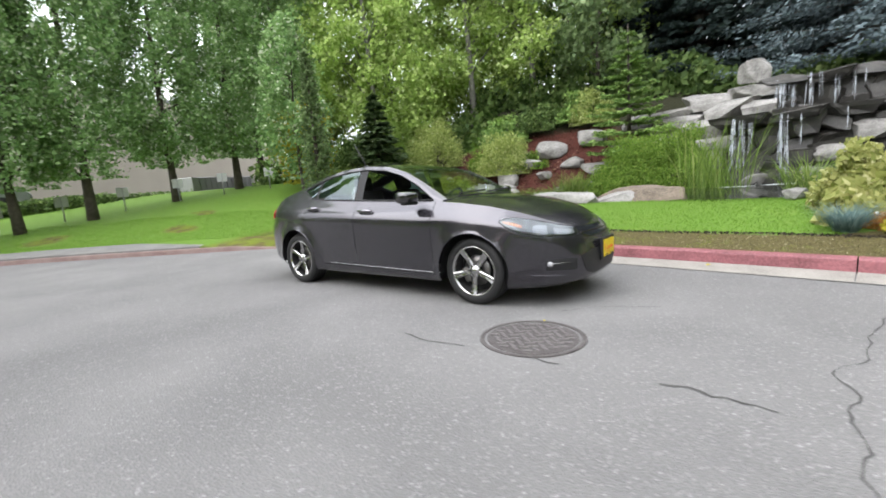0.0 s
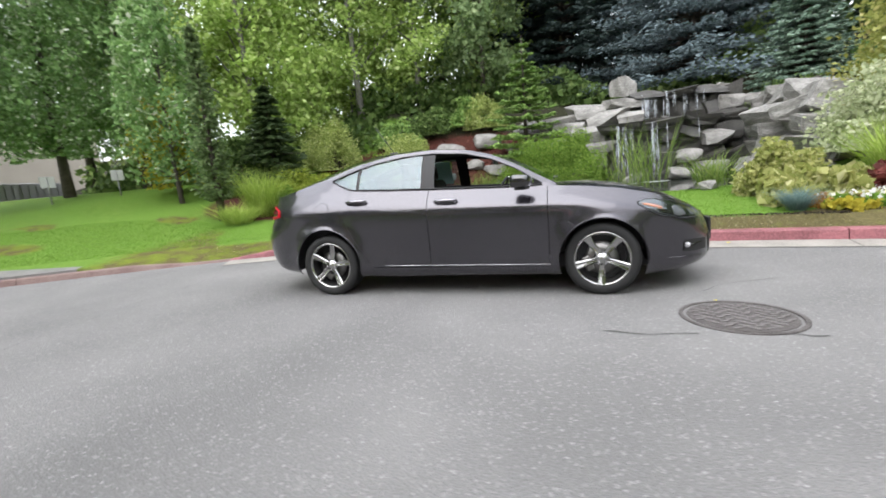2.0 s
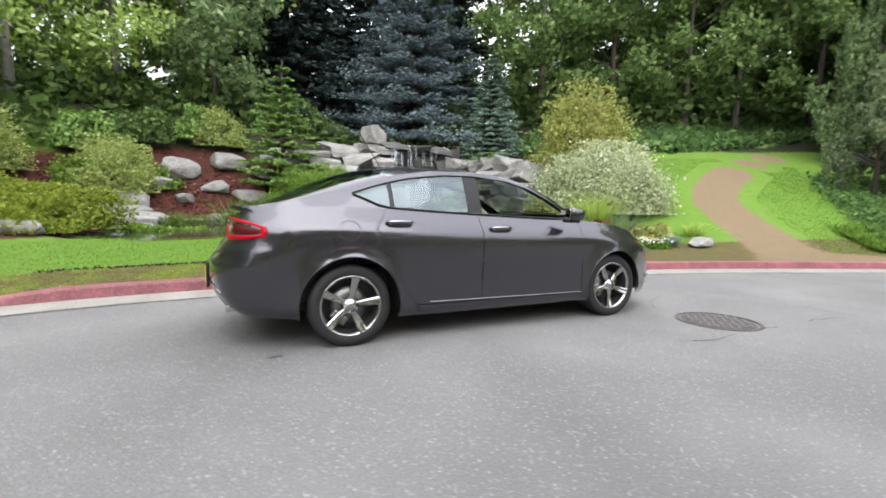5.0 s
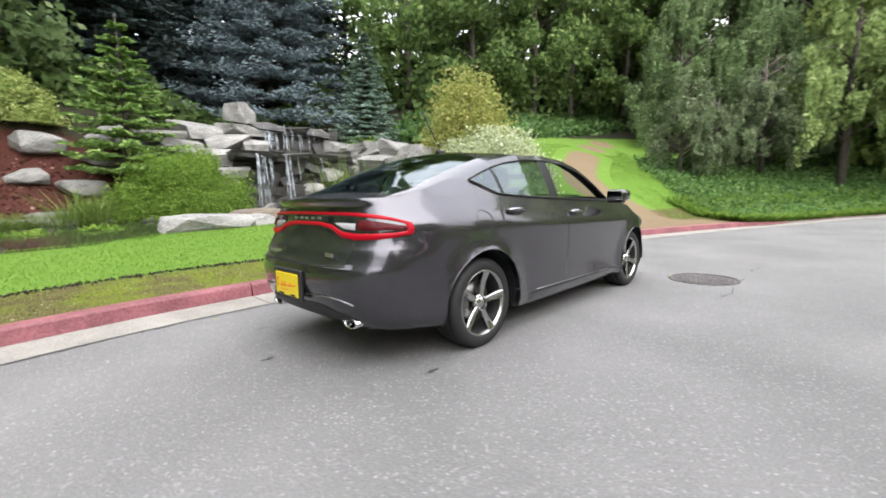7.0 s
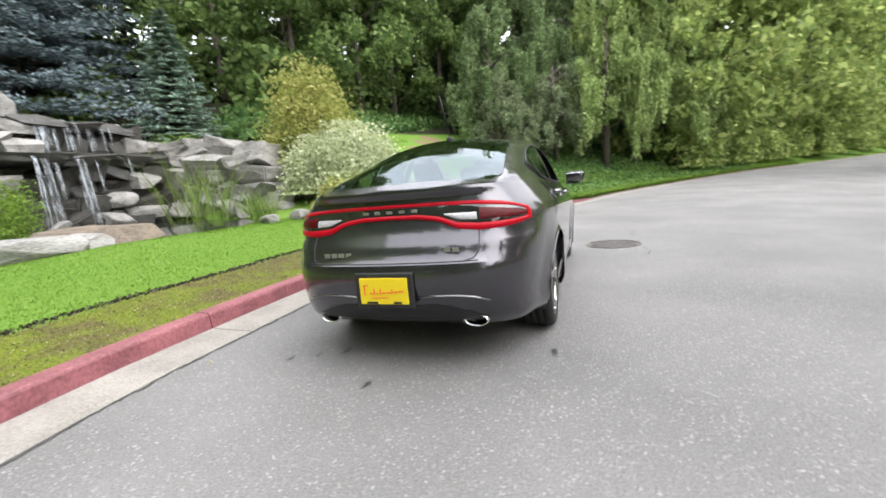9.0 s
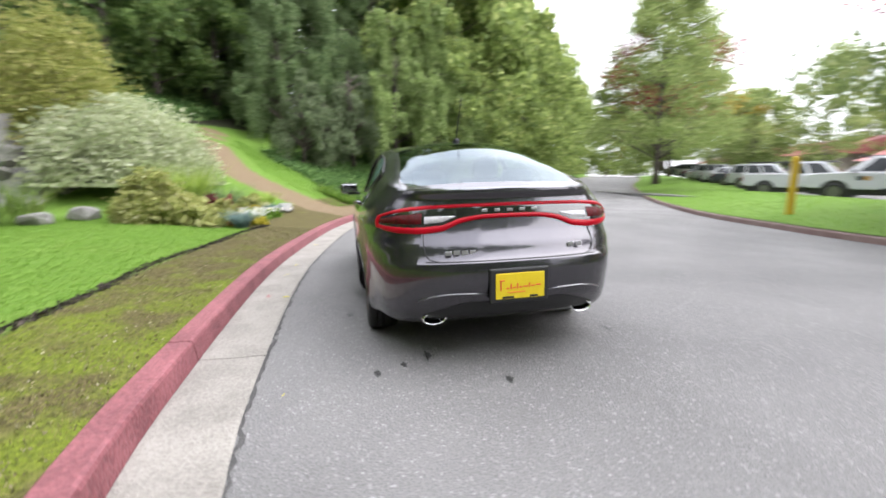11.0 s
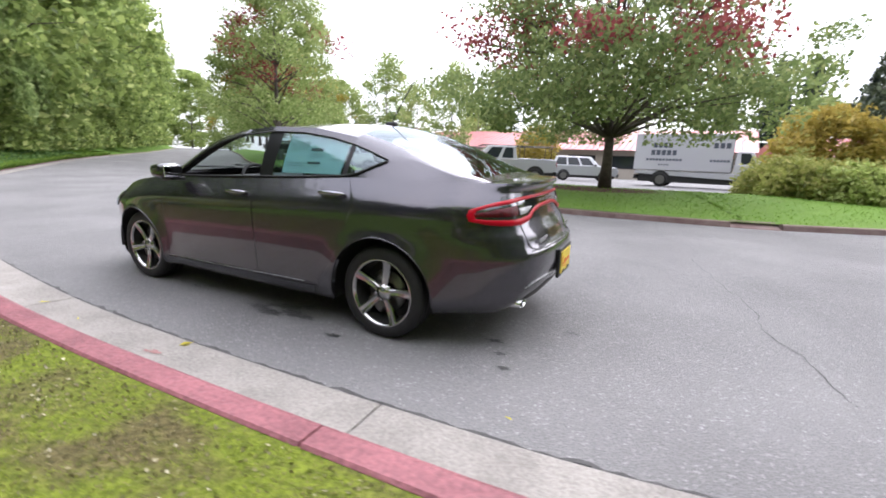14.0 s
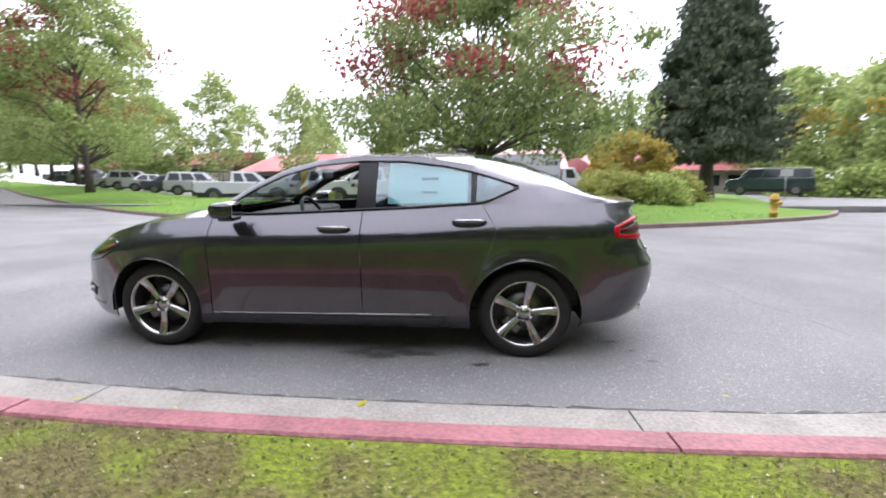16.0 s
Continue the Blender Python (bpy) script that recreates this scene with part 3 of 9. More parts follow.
def leafy_tree(name, label, category, seed, height, clear, radius, kind, leaves, size, mat, bark, trunk_r, clumps=70, droop=0.15, spread=0.16, red=None, red_share=0.0, bend=0.25, upright=0.75, place=None, group=""):
    """A tapered stem, limbs, and a crown of many small leaves gathered round the limbs' tips."""
    r = rng(seed)
    ob = thing(name, label, category, place, group)
    stem = [np.array([bend * math.sin(2.2 * u + seed) * u, bend * math.cos(1.7 * u + seed) * u, height * 0.95 * u]) for u in np.linspace(0, 1, 9)]
    u = r.random(clumps) ** 0.9
    a = r.random(clumps) * 2 * np.pi
    rr = crown_profile(kind, u) * radius * np.sqrt(0.25 + 0.75 * r.random(clumps)) * (0.82 + 0.36 * r.random(clumps))
    tips = np.stack([rr * np.cos(a), rr * np.sin(a), clear + (height - clear) * u], axis=1)
    runs = [(stem, [trunk_r * (1.35 if i == 0 else 1 - 0.11 * i) for i in range(9)])]
    runs += limb_runs(tips[::3 if clumps < 300 else 9], np.array([0, 0, clear * 0.8]), height, trunk_r, r)
    part("trunk", tubes("trunk", runs, bark), None, ob)
    w = r.integers(0, clumps, leaves)
    s = spread * radius * (0.6 + 0.9 * r.random(clumps))[w][:, None]
    c = tips[w] + np.clip(r.normal(size=(leaves, 3)), -1.5, 1.5) * s * np.array([1, 1, upright])
    c[:, 2] = np.maximum(c[:, 2], clear * 0.85)
    if red is not None:
        hot = (rr > 0.5 * radius) & (tips[:, 2] > clear + 0.3 * (height - clear)) & (r.random(clumps) < red_share)
        is_red = hot[w]
        part("red_leaves", quads("red_leaves", leaf_quads(c[is_red], size, r, droop=droop), red), None, ob, "leaves turned crimson for autumn")
        c = c[~is_red]
    part("crown", quads("crown", leaf_quads(c, size, r, droop=droop), mat), None, ob)
    return ob


def conifer(name, label, seed, height, radius, mat, bark, whorls=26, arms=9, sprays=22, size=0.16, clear=0.04, droop=0.3, place=None, category="conifer", group=""):
    """Whorls of drooping branches, each carrying many short needle sprays."""
    r = rng(seed)
    ob = thing(name, label, category, place, group)
    runs = [([(0, 0, 0), (0, 0, height * 0.5), (0, 0, height)], [height * 0.018 + 0.03, height * 0.011, 0.012])]
    cs, ds = [], []
    for i in range(whorls):
        u = clear + (1 - clear) * (i / whorls) ** 0.92
        reach = radius * (1 - u) ** 0.85 * (0.85 + 0.3 * r.random()) + 0.06
        n = max(4, int(arms * (0.55 + 0.6 * (1 - u))))
        off = r.random() * 6.28
        for k in range(n):
            w = off + 6.283 * k / n + r.normal() * 0.12
            L = reach * (0.72 + 0.42 * r.random())
            out = np.array([math.cos(w), math.sin(w), 0])
            z0 = height * u + r.normal() * 0.012 * height
            t = np.linspace(0.12, 1, sprays)
            line = out[None] * (L * t)[:, None]
            line[:, 2] = z0 + L * (0.12 * t - droop * t ** 2 + 0.10 * t ** 4)
            if i % 2 == 0:
                runs.append(([(0, 0, z0), tuple(line[sprays // 2]), tuple(line[-1])], [0.012 * height * (1 - u) + 0.006, 0.01, 0.003]))
            side = np.array([-out[1], out[0], 0])
            for _ in range(2):
                j = r.normal(size=(sprays, 1)) * 0.20 * L * (0.25 + t[:, None]) * 0.8
                c = line + side[None] * j + r.normal(size=(sprays, 3)) * 0.03 * L
                c[:, 2] -= np.abs(j[:, 0]) * 0.25
                d = out[None] * 1.0 + side[None] * np.sign(j) * (0.35 + 0.5 * r.random((sprays, 1))) + np.array([0, 0, -0.15])
                cs.append(c)
                ds.append(d + r.normal(size=(sprays, 3)) * 0.25)
    c, d = np.concatenate(cs), np.concatenate(ds)
    d /= np.linalg.norm(d, axis=1)[:, None]
    b = np.cross(d, np.array([0, 0, 1]) + r.normal(size=d.shape) * 0.55)
    b /= np.linalg.norm(b, axis=1)[:, None] + 1e-9
    s = size * (0.7 + 0.7 * r.random((len(c), 1)))
    q = np.stack([c - d * s, c + b * s * 0.42, c + d * s * 1.1, c - b * s * 0.42], axis=1)
    part("trunk", tubes("trunk", runs, bark, 6), None, ob)
    part("needles", quads("needles", q, mat), None, ob)
    return ob


def bough_spruce(name, label, seed, height, radius, mat, bark, whorls=15, arms=14, twigs=13, per=6, size=0.11, clear=0.05, sag=0.22, lift=0.10, place=None, category="conifer", group="", taper=0.8):
    """A spruce of long level boughs in layers with dark gaps; each bough is a fan of twigs set with needle tufts."""
    r = rng(seed)
    ob = thing(name, label, category, place, group)
    runs = [([(0, 0, 0), (0, 0, height * 0.5), (0, 0, height)], [height * 0.018 + 0.03, height * 0.011, 0.012])]
    cs, ds = [], []
    for i in range(whorls):
        u = clear + (1 - clear) * (i / whorls)
        reach = radius * (1 - u) ** taper + 0.08
        n = max(5, int(arms * (0.45 + 0.65 * (1 - u))))
        off = r.random() * 6.28
        for k in range(n):
            w = off + 6.283 * k / n + r.normal() * 0.10
            L = reach * (0.72 + 0.42 * r.random())
            z0 = height * u + 0.02 * height / whorls * r.normal() * 4
            out, side = np.array([math.cos(w), math.sin(w), 0]), np.array([-math.sin(w), math.cos(w), 0])

            def rib(t):
                return out * L * t + np.array([0, 0, z0 + L * (0.10 * t - sag * t * t + lift * t ** 5)])
            runs.append(([tuple(rib(0.0)), tuple(rib(0.5)), tuple(rib(1.0))], [0.008 * height * (1 - u) + 0.006, 0.012, 0.003]))
            ts = np.linspace(0.22, 1.0, twigs) + r.normal(size=twigs) * 0.015
            for t in ts:
                for sg in (-1, 1):
                    ln = L * (0.30 - 0.17 * t) * (0.7 + 0.6 * r.random())
                    d = out * 0.75 + side * sg * (0.75 + 0.3 * r.random()) + np.array([0, 0, -0.10 - 0.22 * r.random()])
                    d /= np.linalg.norm(d)
                    v = (np.arange(per) + r.random(per)) / per
                    c = rib(t)[None] + d[None] * (ln * v)[:, None] + r.normal(size=(per, 3)) * 0.012 * L
                    cs.append(c)
                    ds.append(np.repeat(d[None], per, 0) + r.normal(size=(per, 3)) * 0.3)
    c, d = np.concatenate(cs), np.concatenate(ds)
    d /= np.linalg.norm(d, axis=1)[:, None]
    b = np.cross(d, r.normal(size=d.shape) + np.array([0, 0, 0.7]))
    b /= np.linalg.norm(b, axis=1)[:, None] + 1e-9
    s = size * (0.7 + 0.7 * r.random((len(c), 1)))
    q = np.stack([c - d * s, c + b * s * 0.40, c + d * s * 1.1, c - b * s * 0.40], axis=1)
    part("trunk", tubes("trunk", runs, bark, 5), None, ob)
    part("needles", quads("needles", q, mat), None, ob)
    return ob


def weeper(name, label, seed, height, radius, mat, bark, strands=560, per=72, size=0.064, place=None, category="tree", group=""):
    """A weeping tree: hanging strands of small leaves from arched limbs."""
    r = rng(seed)
    ob = thing(name, label, category, place, group)
    limbs, runs = [], [([(0, 0, 0), (0.1, 0, height * 0.5), (0.2, 0.1, height * 0.96)], [height * 0.022, height * 0.014, 0.02])]
    for k in range(38):
        u = 0.17 + 0.81 * r.random() ** 1.15
        w = 6.283 * r.random()
        L = radius * min(1.0, 1.05 - 0.7 * (u - 0.22) / 0.78) * (0.45 + 0.75 * r.random())
        s, e = np.array([0.1, 0, height * u]), np.array([L * math.cos(w), L * math.sin(w), height * min(1.0, u + 0.04 + 0.05 * r.random())])
        runs.append(([s, (s + e) / 2 + [0, 0, 0.22 * L], e], [0.05, 0.03, 0.008]))
        limbs.append((s, e, L, height * (0.09 + 0.17 * r.random())))
    cs = []
    for k in range(strands):
        s, e, L, hang = limbs[int(r.integers(len(limbs)))]
        t = 1.1 - 0.6 * r.random() ** 1.6
        p = s + (e - s) * t + np.array([0, 0, 0.2 * L * 4 * t * (1 - min(t, 1))]) + r.normal(size=3) * [0.05 * radius, 0.05 * radius, 0.04 * radius]
        drop = min(p[2] - 0.15, hang * (0.4 + 0.9 * r.random()))
        v = r.random(per) ** 1.25
        line = p[None] + np.stack([0.10 * np.sin(3 * v + k), 0.10 * np.cos(2.3 * v + k), -drop * v], 1) * [radius * 0.4, radius * 0.4, 1]
        cs.append(line + r.normal(size=(per, 3)) * [0.05, 0.05, 0.03])
    c = np.concatenate(cs)
    part("trunk", tubes("trunk", runs, bark), None, ob)
    part("crown", quads("crown", leaf_quads(c, size, r, 2.2, droop=0.8), mat), None, ob)
    return ob


def shrub(name, label, seed, rx, ry, rz, leaves, size, mat, bark, place=None, clumps=40, category="shrub", group="", droop=0.0):
    """A rounded bush: stems from the ground and leaves gathered in clumps near its skin."""
    r = rng(seed)
    ob = thing(name, label, category, place, group)
    v = r.normal(size=(clumps, 3))
    v[:, 2] = np.abs(v[:, 2]) * 1.1 - 0.12
    v /= np.linalg.norm(v, axis=1)[:, None]
    tips = v * np.array([rx, ry, rz]) * (0.66 + 0.34 * r.random((clumps, 1)))
    tips[:, 2] = np.maximum(tips[:, 2], 0.06)
    part("stems", tubes("stems", [([(0, 0, 0), tuple(t * [0.4, 0.4, 0.6]), tuple(t)], [0.03 * rz + 0.004, 0.02 * rz, 0.004]) for t in tips[::2]], bark, 5), None, ob)
    w = r.integers(0, clumps, leaves)
    c = tips[w] + np.clip(r.normal(size=(leaves, 3)), -1.6, 1.6) * np.array([rx, ry, rz]) * 0.16
    c[:, 2] = np.maximum(c[:, 2], 0.02)
    part("foliage", quads("foliage", leaf_quads(c, size, r, 1.6, droop), mat), None, ob)
    return ob


def blade_quads(x, y, z, h, w, r, lean=0.35):
    """Grass blades: narrow kites that lean out and taper to a point."""
    k = len(x)
    a = r.random(k) * 6.283
    d = np.stack([np.cos(a), np.sin(a), np.zeros(k)], 1)
    s = np.stack([-d[:, 1], d[:, 0], np.zeros(k)], 1)
    h = h * (0.6 + 0.8 * r.random(k))[:, None]
    base = np.stack([x, y, z], 1)
    ln = lean * (0.4 + 1.2 * r.random(k))[:, None]
    mid = base + d * h * ln * 0.4 + np.array([0, 0, 1]) * h * 0.55
    tip = base + d * h * ln * 1.2 + np.array([0, 0, 1]) * h
    return np.stack([base, mid + s * w / 2, tip, mid - s * w / 2], 1)


def at(x, y, turn=0.0, scale=1.0, dz=-0.03):
    return pose(x, y, float(land(np.array([x]), np.array([y]))[0]) + dz, 0, 0, turn) @ Matrix.Scale(scale, 4)


# the row of poplars along the lawn
poplar_label = "columnar poplar with dense fluttering green leaves on a short trunk"
poplar_a = leafy_tree("poplar_tree", poplar_label, "tree", 11, 14.0, 1.8, 1.75, "poplar", 44000, 0.088, M["poplar"], M["bark"], 0.15, 420, spread=0.10, upright=2.2, place=at(-17.2, 4.0), group="row of poplars")
poplar_b = leafy_tree("poplar_tree", poplar_label, "tree", 12, 15.0, 1.85, 1.85, "poplar", 44000, 0.088, M["poplar"], M["bark"], 0.16, 420, spread=0.10, upright=2.2, place=at(-17.0, 0.9), group="row of poplars")
for i, (x, y, s) in enumerate([(-17.45, 7.0, 1.0), (-16.9, -1.2, 0.95), (-17.4, 10.2, 1.0), (-16.6, -4.2, 1.0), (-21.0, 10.4, 1.15), (-17.8, -8.0, 1.0), (-20.8, 14.0, 1.15)]):
    copy_thing((poplar_b, poplar_a)[i % 2], at(x, y, 67 * i, s))
# the green wood behind the garden
wood_label = "tall broadleaf tree with bright green wind-blown leaves"
wood_a = leafy_tree("broadleaf_tree", wood_label, "tree", 21, 15, 1.0, 3.4, "column", 22000, 0.12, M["bright"], M["birchbark"], 0.17, 80, place=at(-12.5, 12.0), group="wood behind the garden")
wood_b = leafy_tree("broadleaf_tree", wood_label, "tree", 22, 16, 1.2, 3.8, "column", 22000, 0.12, M["bright"], M["birchbark"], 0.18, 80, place=at(-9.5, 16.5), group="wood behind the garden")
for i, (x, y, s) in enumerate([(-14.5, 15.5, 1.0), (-6.8, 18.2, 1.0), (-11.5, 19.5, 1.1), (-4.2, 20.0, 1.0), (-16.5, 19.5, 1.2), (-2.0, 24, 1.2), (-19.5, 13, 1.1)]):
    copy_thing((wood_a, wood_b)[i % 2], at(x, y, 77 * i + 20, s))
# a looser grey-green tree beside the spruces
leafy_tree("broadleaf_tree", "grey-green broadleaf tree with airy drooping branches", "tree", 25, 9.0, 1.0, 2.4, "round", 10000, 0.15, M["willow"], M["bark"], 0.13, 80, place=at(-3.2, 17.6))
# conifers round the falls
spruce_dark = bough_spruce("spruce_tree", "tall dark spruce behind the waterfall", 31, 13.5, 3.6, M["spruce_dark"], M["bark"], 19, 12, 10, 5, 0.17, place=at(0.6, 20.5), group="dark spruces")
for i, (x, y, s) in enumerate([(3.0, 23.0, 1.1), (9.8, 21.5, 1.0), (-1.6, 21.5, 0.9), (6.8, 24.5, 1.2)]):
    copy_thing(spruce_dark, at(x, y, 50 * i, s))
bough_spruce("spruce_tree", "large blue spruce with silvery drooping boughs above the waterfall", 32, 12.5, 5.4, M["spruce_blue"], M["bark"], 12, 23, 19, 10, 0.082, clear=0.07, place=at(6.6, 19.4))
bough_spruce("spruce_tree", "small slender blue-green spruce beside the rocks", 33, 5.4, 1.75, M["spruce_grey"], M["bark"], 22, 13, 10, 6, 0.06, place=at(9.0, 14.7))
bough_spruce("fir_tree", "small bright green fir with layered boughs", 34, 5.2, 1.75, M["fir"], M["bark"], 13, 10, 13, 8, 0.062, clear=0.14, sag=0.14, place=at(-0.75, 13.3))
M["dark_fir"] = leaf_material("dark_fir_needles", (0.045, 0.077, 0.032), (0.108, 0.162, 0.063), (0.171, 0.234, 0.099))
conifer("fir_tree", "small dark drooping fir in the garden bed", 35, 3.9, 1.35, M["dark_fir"], M["bark"], 18, 11, 22, 0.12, place=at(-9.3, 8.7))
# the wooded hill to the north-east
forest_label = "woodland tree with dense dark green foliage"
forest_a = leafy_tree("woodland_tree", forest_label, "tree", 41, 11, 0.8, 3.4, "round", 8500, 0.16, M["forest"], M["bark"], 0.16, 46, spread=0.13, place=at(12.5, 15.5), group="woodland on the hill")
forest_b = leafy_tree("woodland_tree", forest_label, "tree", 42, 12, 1.0, 3.6, "column", 8500, 0.16, M["forest"], M["bark"], 0.17, 46, spread=0.13, place=at(15.5, 13.5), group="woodland on the hill")
for i, (x, y, s) in enumerate([(18.5, 11.5, 0.95), (14.5, 18.5, 1.1), (18.0, 16.0, 1.1), (21.0, 10.5, 1.0), (12.0, 20.5, 1.2), (21.5, 14.5, 1.2), (24.0, 8.5, 1.1), (25, 13, 1.2), (17, 21, 1.3), (22, 19, 1.3), (28, 7, 1.5), (31, 4.5, 1.5), (29, 13, 1.6), (34, 1.5, 1.4), (26, 9.5, 1.5), (30, 10.5, 1.5), (27.5, 16.5, 1.5), (34, 7, 1.6), (24, 20, 1.5), (38, 3, 1.6), (-7, 23.5, 1.2), (-12, 24.5, 1.3), (-2.5, 26, 1.2), (-17, 23, 1.3)]):
    copy_thing((forest_a, forest_b)[i % 2], at(x, y, 61 * i + 10, s))
weep_a = weeper("weeping_tree", "weeping grey-green tree with hanging foliage on the bank", 51, 7.5, 2.6, M["willow"], M["bark"], place=at(20.9, 4.5), group="weeping trees")
for i, (x, y, s) in enumerate([(23.8, 5.0, 1.2), (23.0, 0.8, 0.95), (26, 3.0, 1.25), (27.5, -0.5, 1.6)]):
    copy_thing(weep_a, at(x, y, 70 * i + 30, s))
M["weep_light"] = leaf_material("light_weeping_leaves", (0.196, 0.287, 0.092), (0.414, 0.529, 0.196), (0.598, 0.690, 0.322))
weep_b = weeper("weeping_tree", "weeping light green tree beside the road", 54, 9.5, 3.2, M["weep_light"], M["bark"], 620, 70, 0.085, place=at(22.6, -1.9), group="weeping trees")
copy_thing(weep_b, at(25.5, -3.6, 100, 1.15))
copy_thing(weep_b, at(28.5, -5.6, 200, 1.2))
M["sage"] = leaf_material("sage_green_leaves", (0.138, 0.190, 0.098), (0.276, 0.345, 0.184), (0.414, 0.471, 0.287))
small_weep = weeper("weeping_tree", "small pale sage-green weeping tree on the roadside bank", 53, 4.3, 1.5, M["sage"], M["bark"], 340, 60, 0.055, place=at(16.6, 3.0), group="weeping trees")
copy_thing(small_weep, at(20.4, 0.7, 120, 1.25))
copy_thing(small_weep, at(18.2, 2.2, 210, 0.8))
street_label = "light green roadside tree leaning over the road edge"
def behind(x, d):
    """The place d metres behind the near kerb at x."""
    i = int(np.argmin(np.abs(NEAR_LINE[:, 0] - x)))
    p = NEAR_LINE[i] + normals(NEAR_LINE)[i] * d
    return float(p[0]), float(p[1])


street = leafy_tree("roadside_tree", street_label, "tree", 61, 10.5, 0.6, 3.4, "round", 10000, 0.17, M["roadside"], M["bark"], 0.12, 60, spread=0.13, place=at(*behind(25.0, 4.0), 0, 1.2), group="trees along the road")
for i, (x, d, s) in enumerate([(28.5, 3.8, 1.5), (32.5, 3.8, 1.55), (37, 3.8, 1.5), (42, 3.8, 1.5), (48, 3.8, 1.5), (55, 3.8, 1.5), (64, 4, 1.5), (75, 4, 1.5), (31, 9, 1.9), (37, 9, 1.9), (45, 9, 1.8), (56, 9, 1.8), (88, 5, 1.6)]):
    copy_thing(street, at(*behind(x, d), 83 * i, s))
thicket = shrub("roadside_bush", "dense green bush at the road's edge below the trees", 64, 2.4, 2.2, 2.6, 5000, 0.17, M["roadside"], M["bark"], at(*behind(27.0, 2.6)), 50, group="bushes along the road")
for i, (x, d, s) in enumerate([(31, 2.6, 1.0), (35, 2.7, 1.1), (39.5, 2.8, 1.1), (45, 2.8, 1.2), (52, 3.0, 1.3), (60, 3.0, 1.4), (70, 3.2, 1.5), (82, 3.4, 1.6)]):
    copy_thing(thicket, at(*behind(x, d), 71 * i, s))
for i, (x, y) in enumerate([(118, -64), (124, -72), (122, -80), (130, -88), (112, -58)]):
    copy_thing(street, pose(x, y, 2.0, 0, 0, 40 * i) @ Matrix.Scale(1.7, 4))
# shrubs
shrub("shrub", "large cream-variegated shrub with pale leaves", 71, 2.05, 1.8, 2.0, 30000, 0.068, M["varieg"], M["bark"], at(8.5, 6.7), 120)
shrub("shrub", "tall golden-green shrub with upright shoots", 72, 2.0, 1.7, 3.3, 24000, 0.07, M["goldshrub"], M["bark"], at(9.4, 8.6), 110)
shrub("shrub", "round pale green garden shrub", 73, 1.15, 1.15, 1.9, 15000, 0.052, M["ballshrub"], M["bark"], at(-8.87, 12.0), 50, group="pale garden shrubs")
shrub("shrub", "round pale green garden shrub", 74, 1.1, 1.1, 1.7, 15000, 0.052, M["ballshrub"], M["bark"], at(-5.84, 12.6), 50, group="pale garden shrubs")
# far side trees
def over(x, y, turn=0.0, scale=1.0, z=0.3):
    return pose(x, y, z, 0, 0, turn) @ Matrix.Scale(scale, 4)


leafy_tree("maple_tree", "maple turning red in a bare soil ring on the grass strip", "tree", 81, 8.2, 2.1, 5.6, "wide", 60000, 0.088, M["maple"], M["bark"], 0.20, 190, upright=0.5, red=M["maple_red"], red_share=0.42, place=over(-1.03, -14.0, 0, 1, 0.47), spread=0.095)
leafy_tree("maple_tree", "green maple with a few scarlet branches by the road", "tree", 82, 12.4, 1.9, 4.7, "poplar", 40000, 0.105, M["maple_light"], M["bark"], 0.2, 190, red=M["maple_red"], red_share=0.16, place=over(22.0, -20.0, 0, 1, 0.9), spread=0.09)
leafy_tree("cypress_tree", "broad dark evergreen with drooping sprays on the grass by the hydrant", "tree", 83, 15.0, 2.5, 3.7, "spire", 110000, 0.12, M["cypress"], M["bark"], 0.42, 1100, droop=1.2, spread=0.08, bend=0.1, upright=0.55, place=over(-14.6, -24.0, 0, 1, 0.3))

# ---- the car ----
def paint_material():
    m = material("dark_grey_metallic_paint", (0.050, 0.047, 0.056), 0.3, metal=0.8, coat=1.0)
    m.node_tree.nodes["Principled BSDF"].inputs["Coat IOR"].default_value = 1.52
    n, l = m.node_tree.nodes, m.node_tree.links
    b = n["Principled BSDF"]
    tc, v = n.new("ShaderNodeTexCoord"), n.new("ShaderNodeTexVoronoi")
    v.inputs["Scale"].default_value = 900
    l.new(tc.outputs["Object"], v.inputs["Vector"])
    mr = n.new("ShaderNodeMapRange")
    mr.inputs["To Min"].default_value, mr.inputs["To Max"].default_value = 0.22, 0.30
    l.new(v.outputs["Color"], mr.inputs["Value"])
    l.new(mr.outputs[0], b.inputs["Roughness"])
    return m


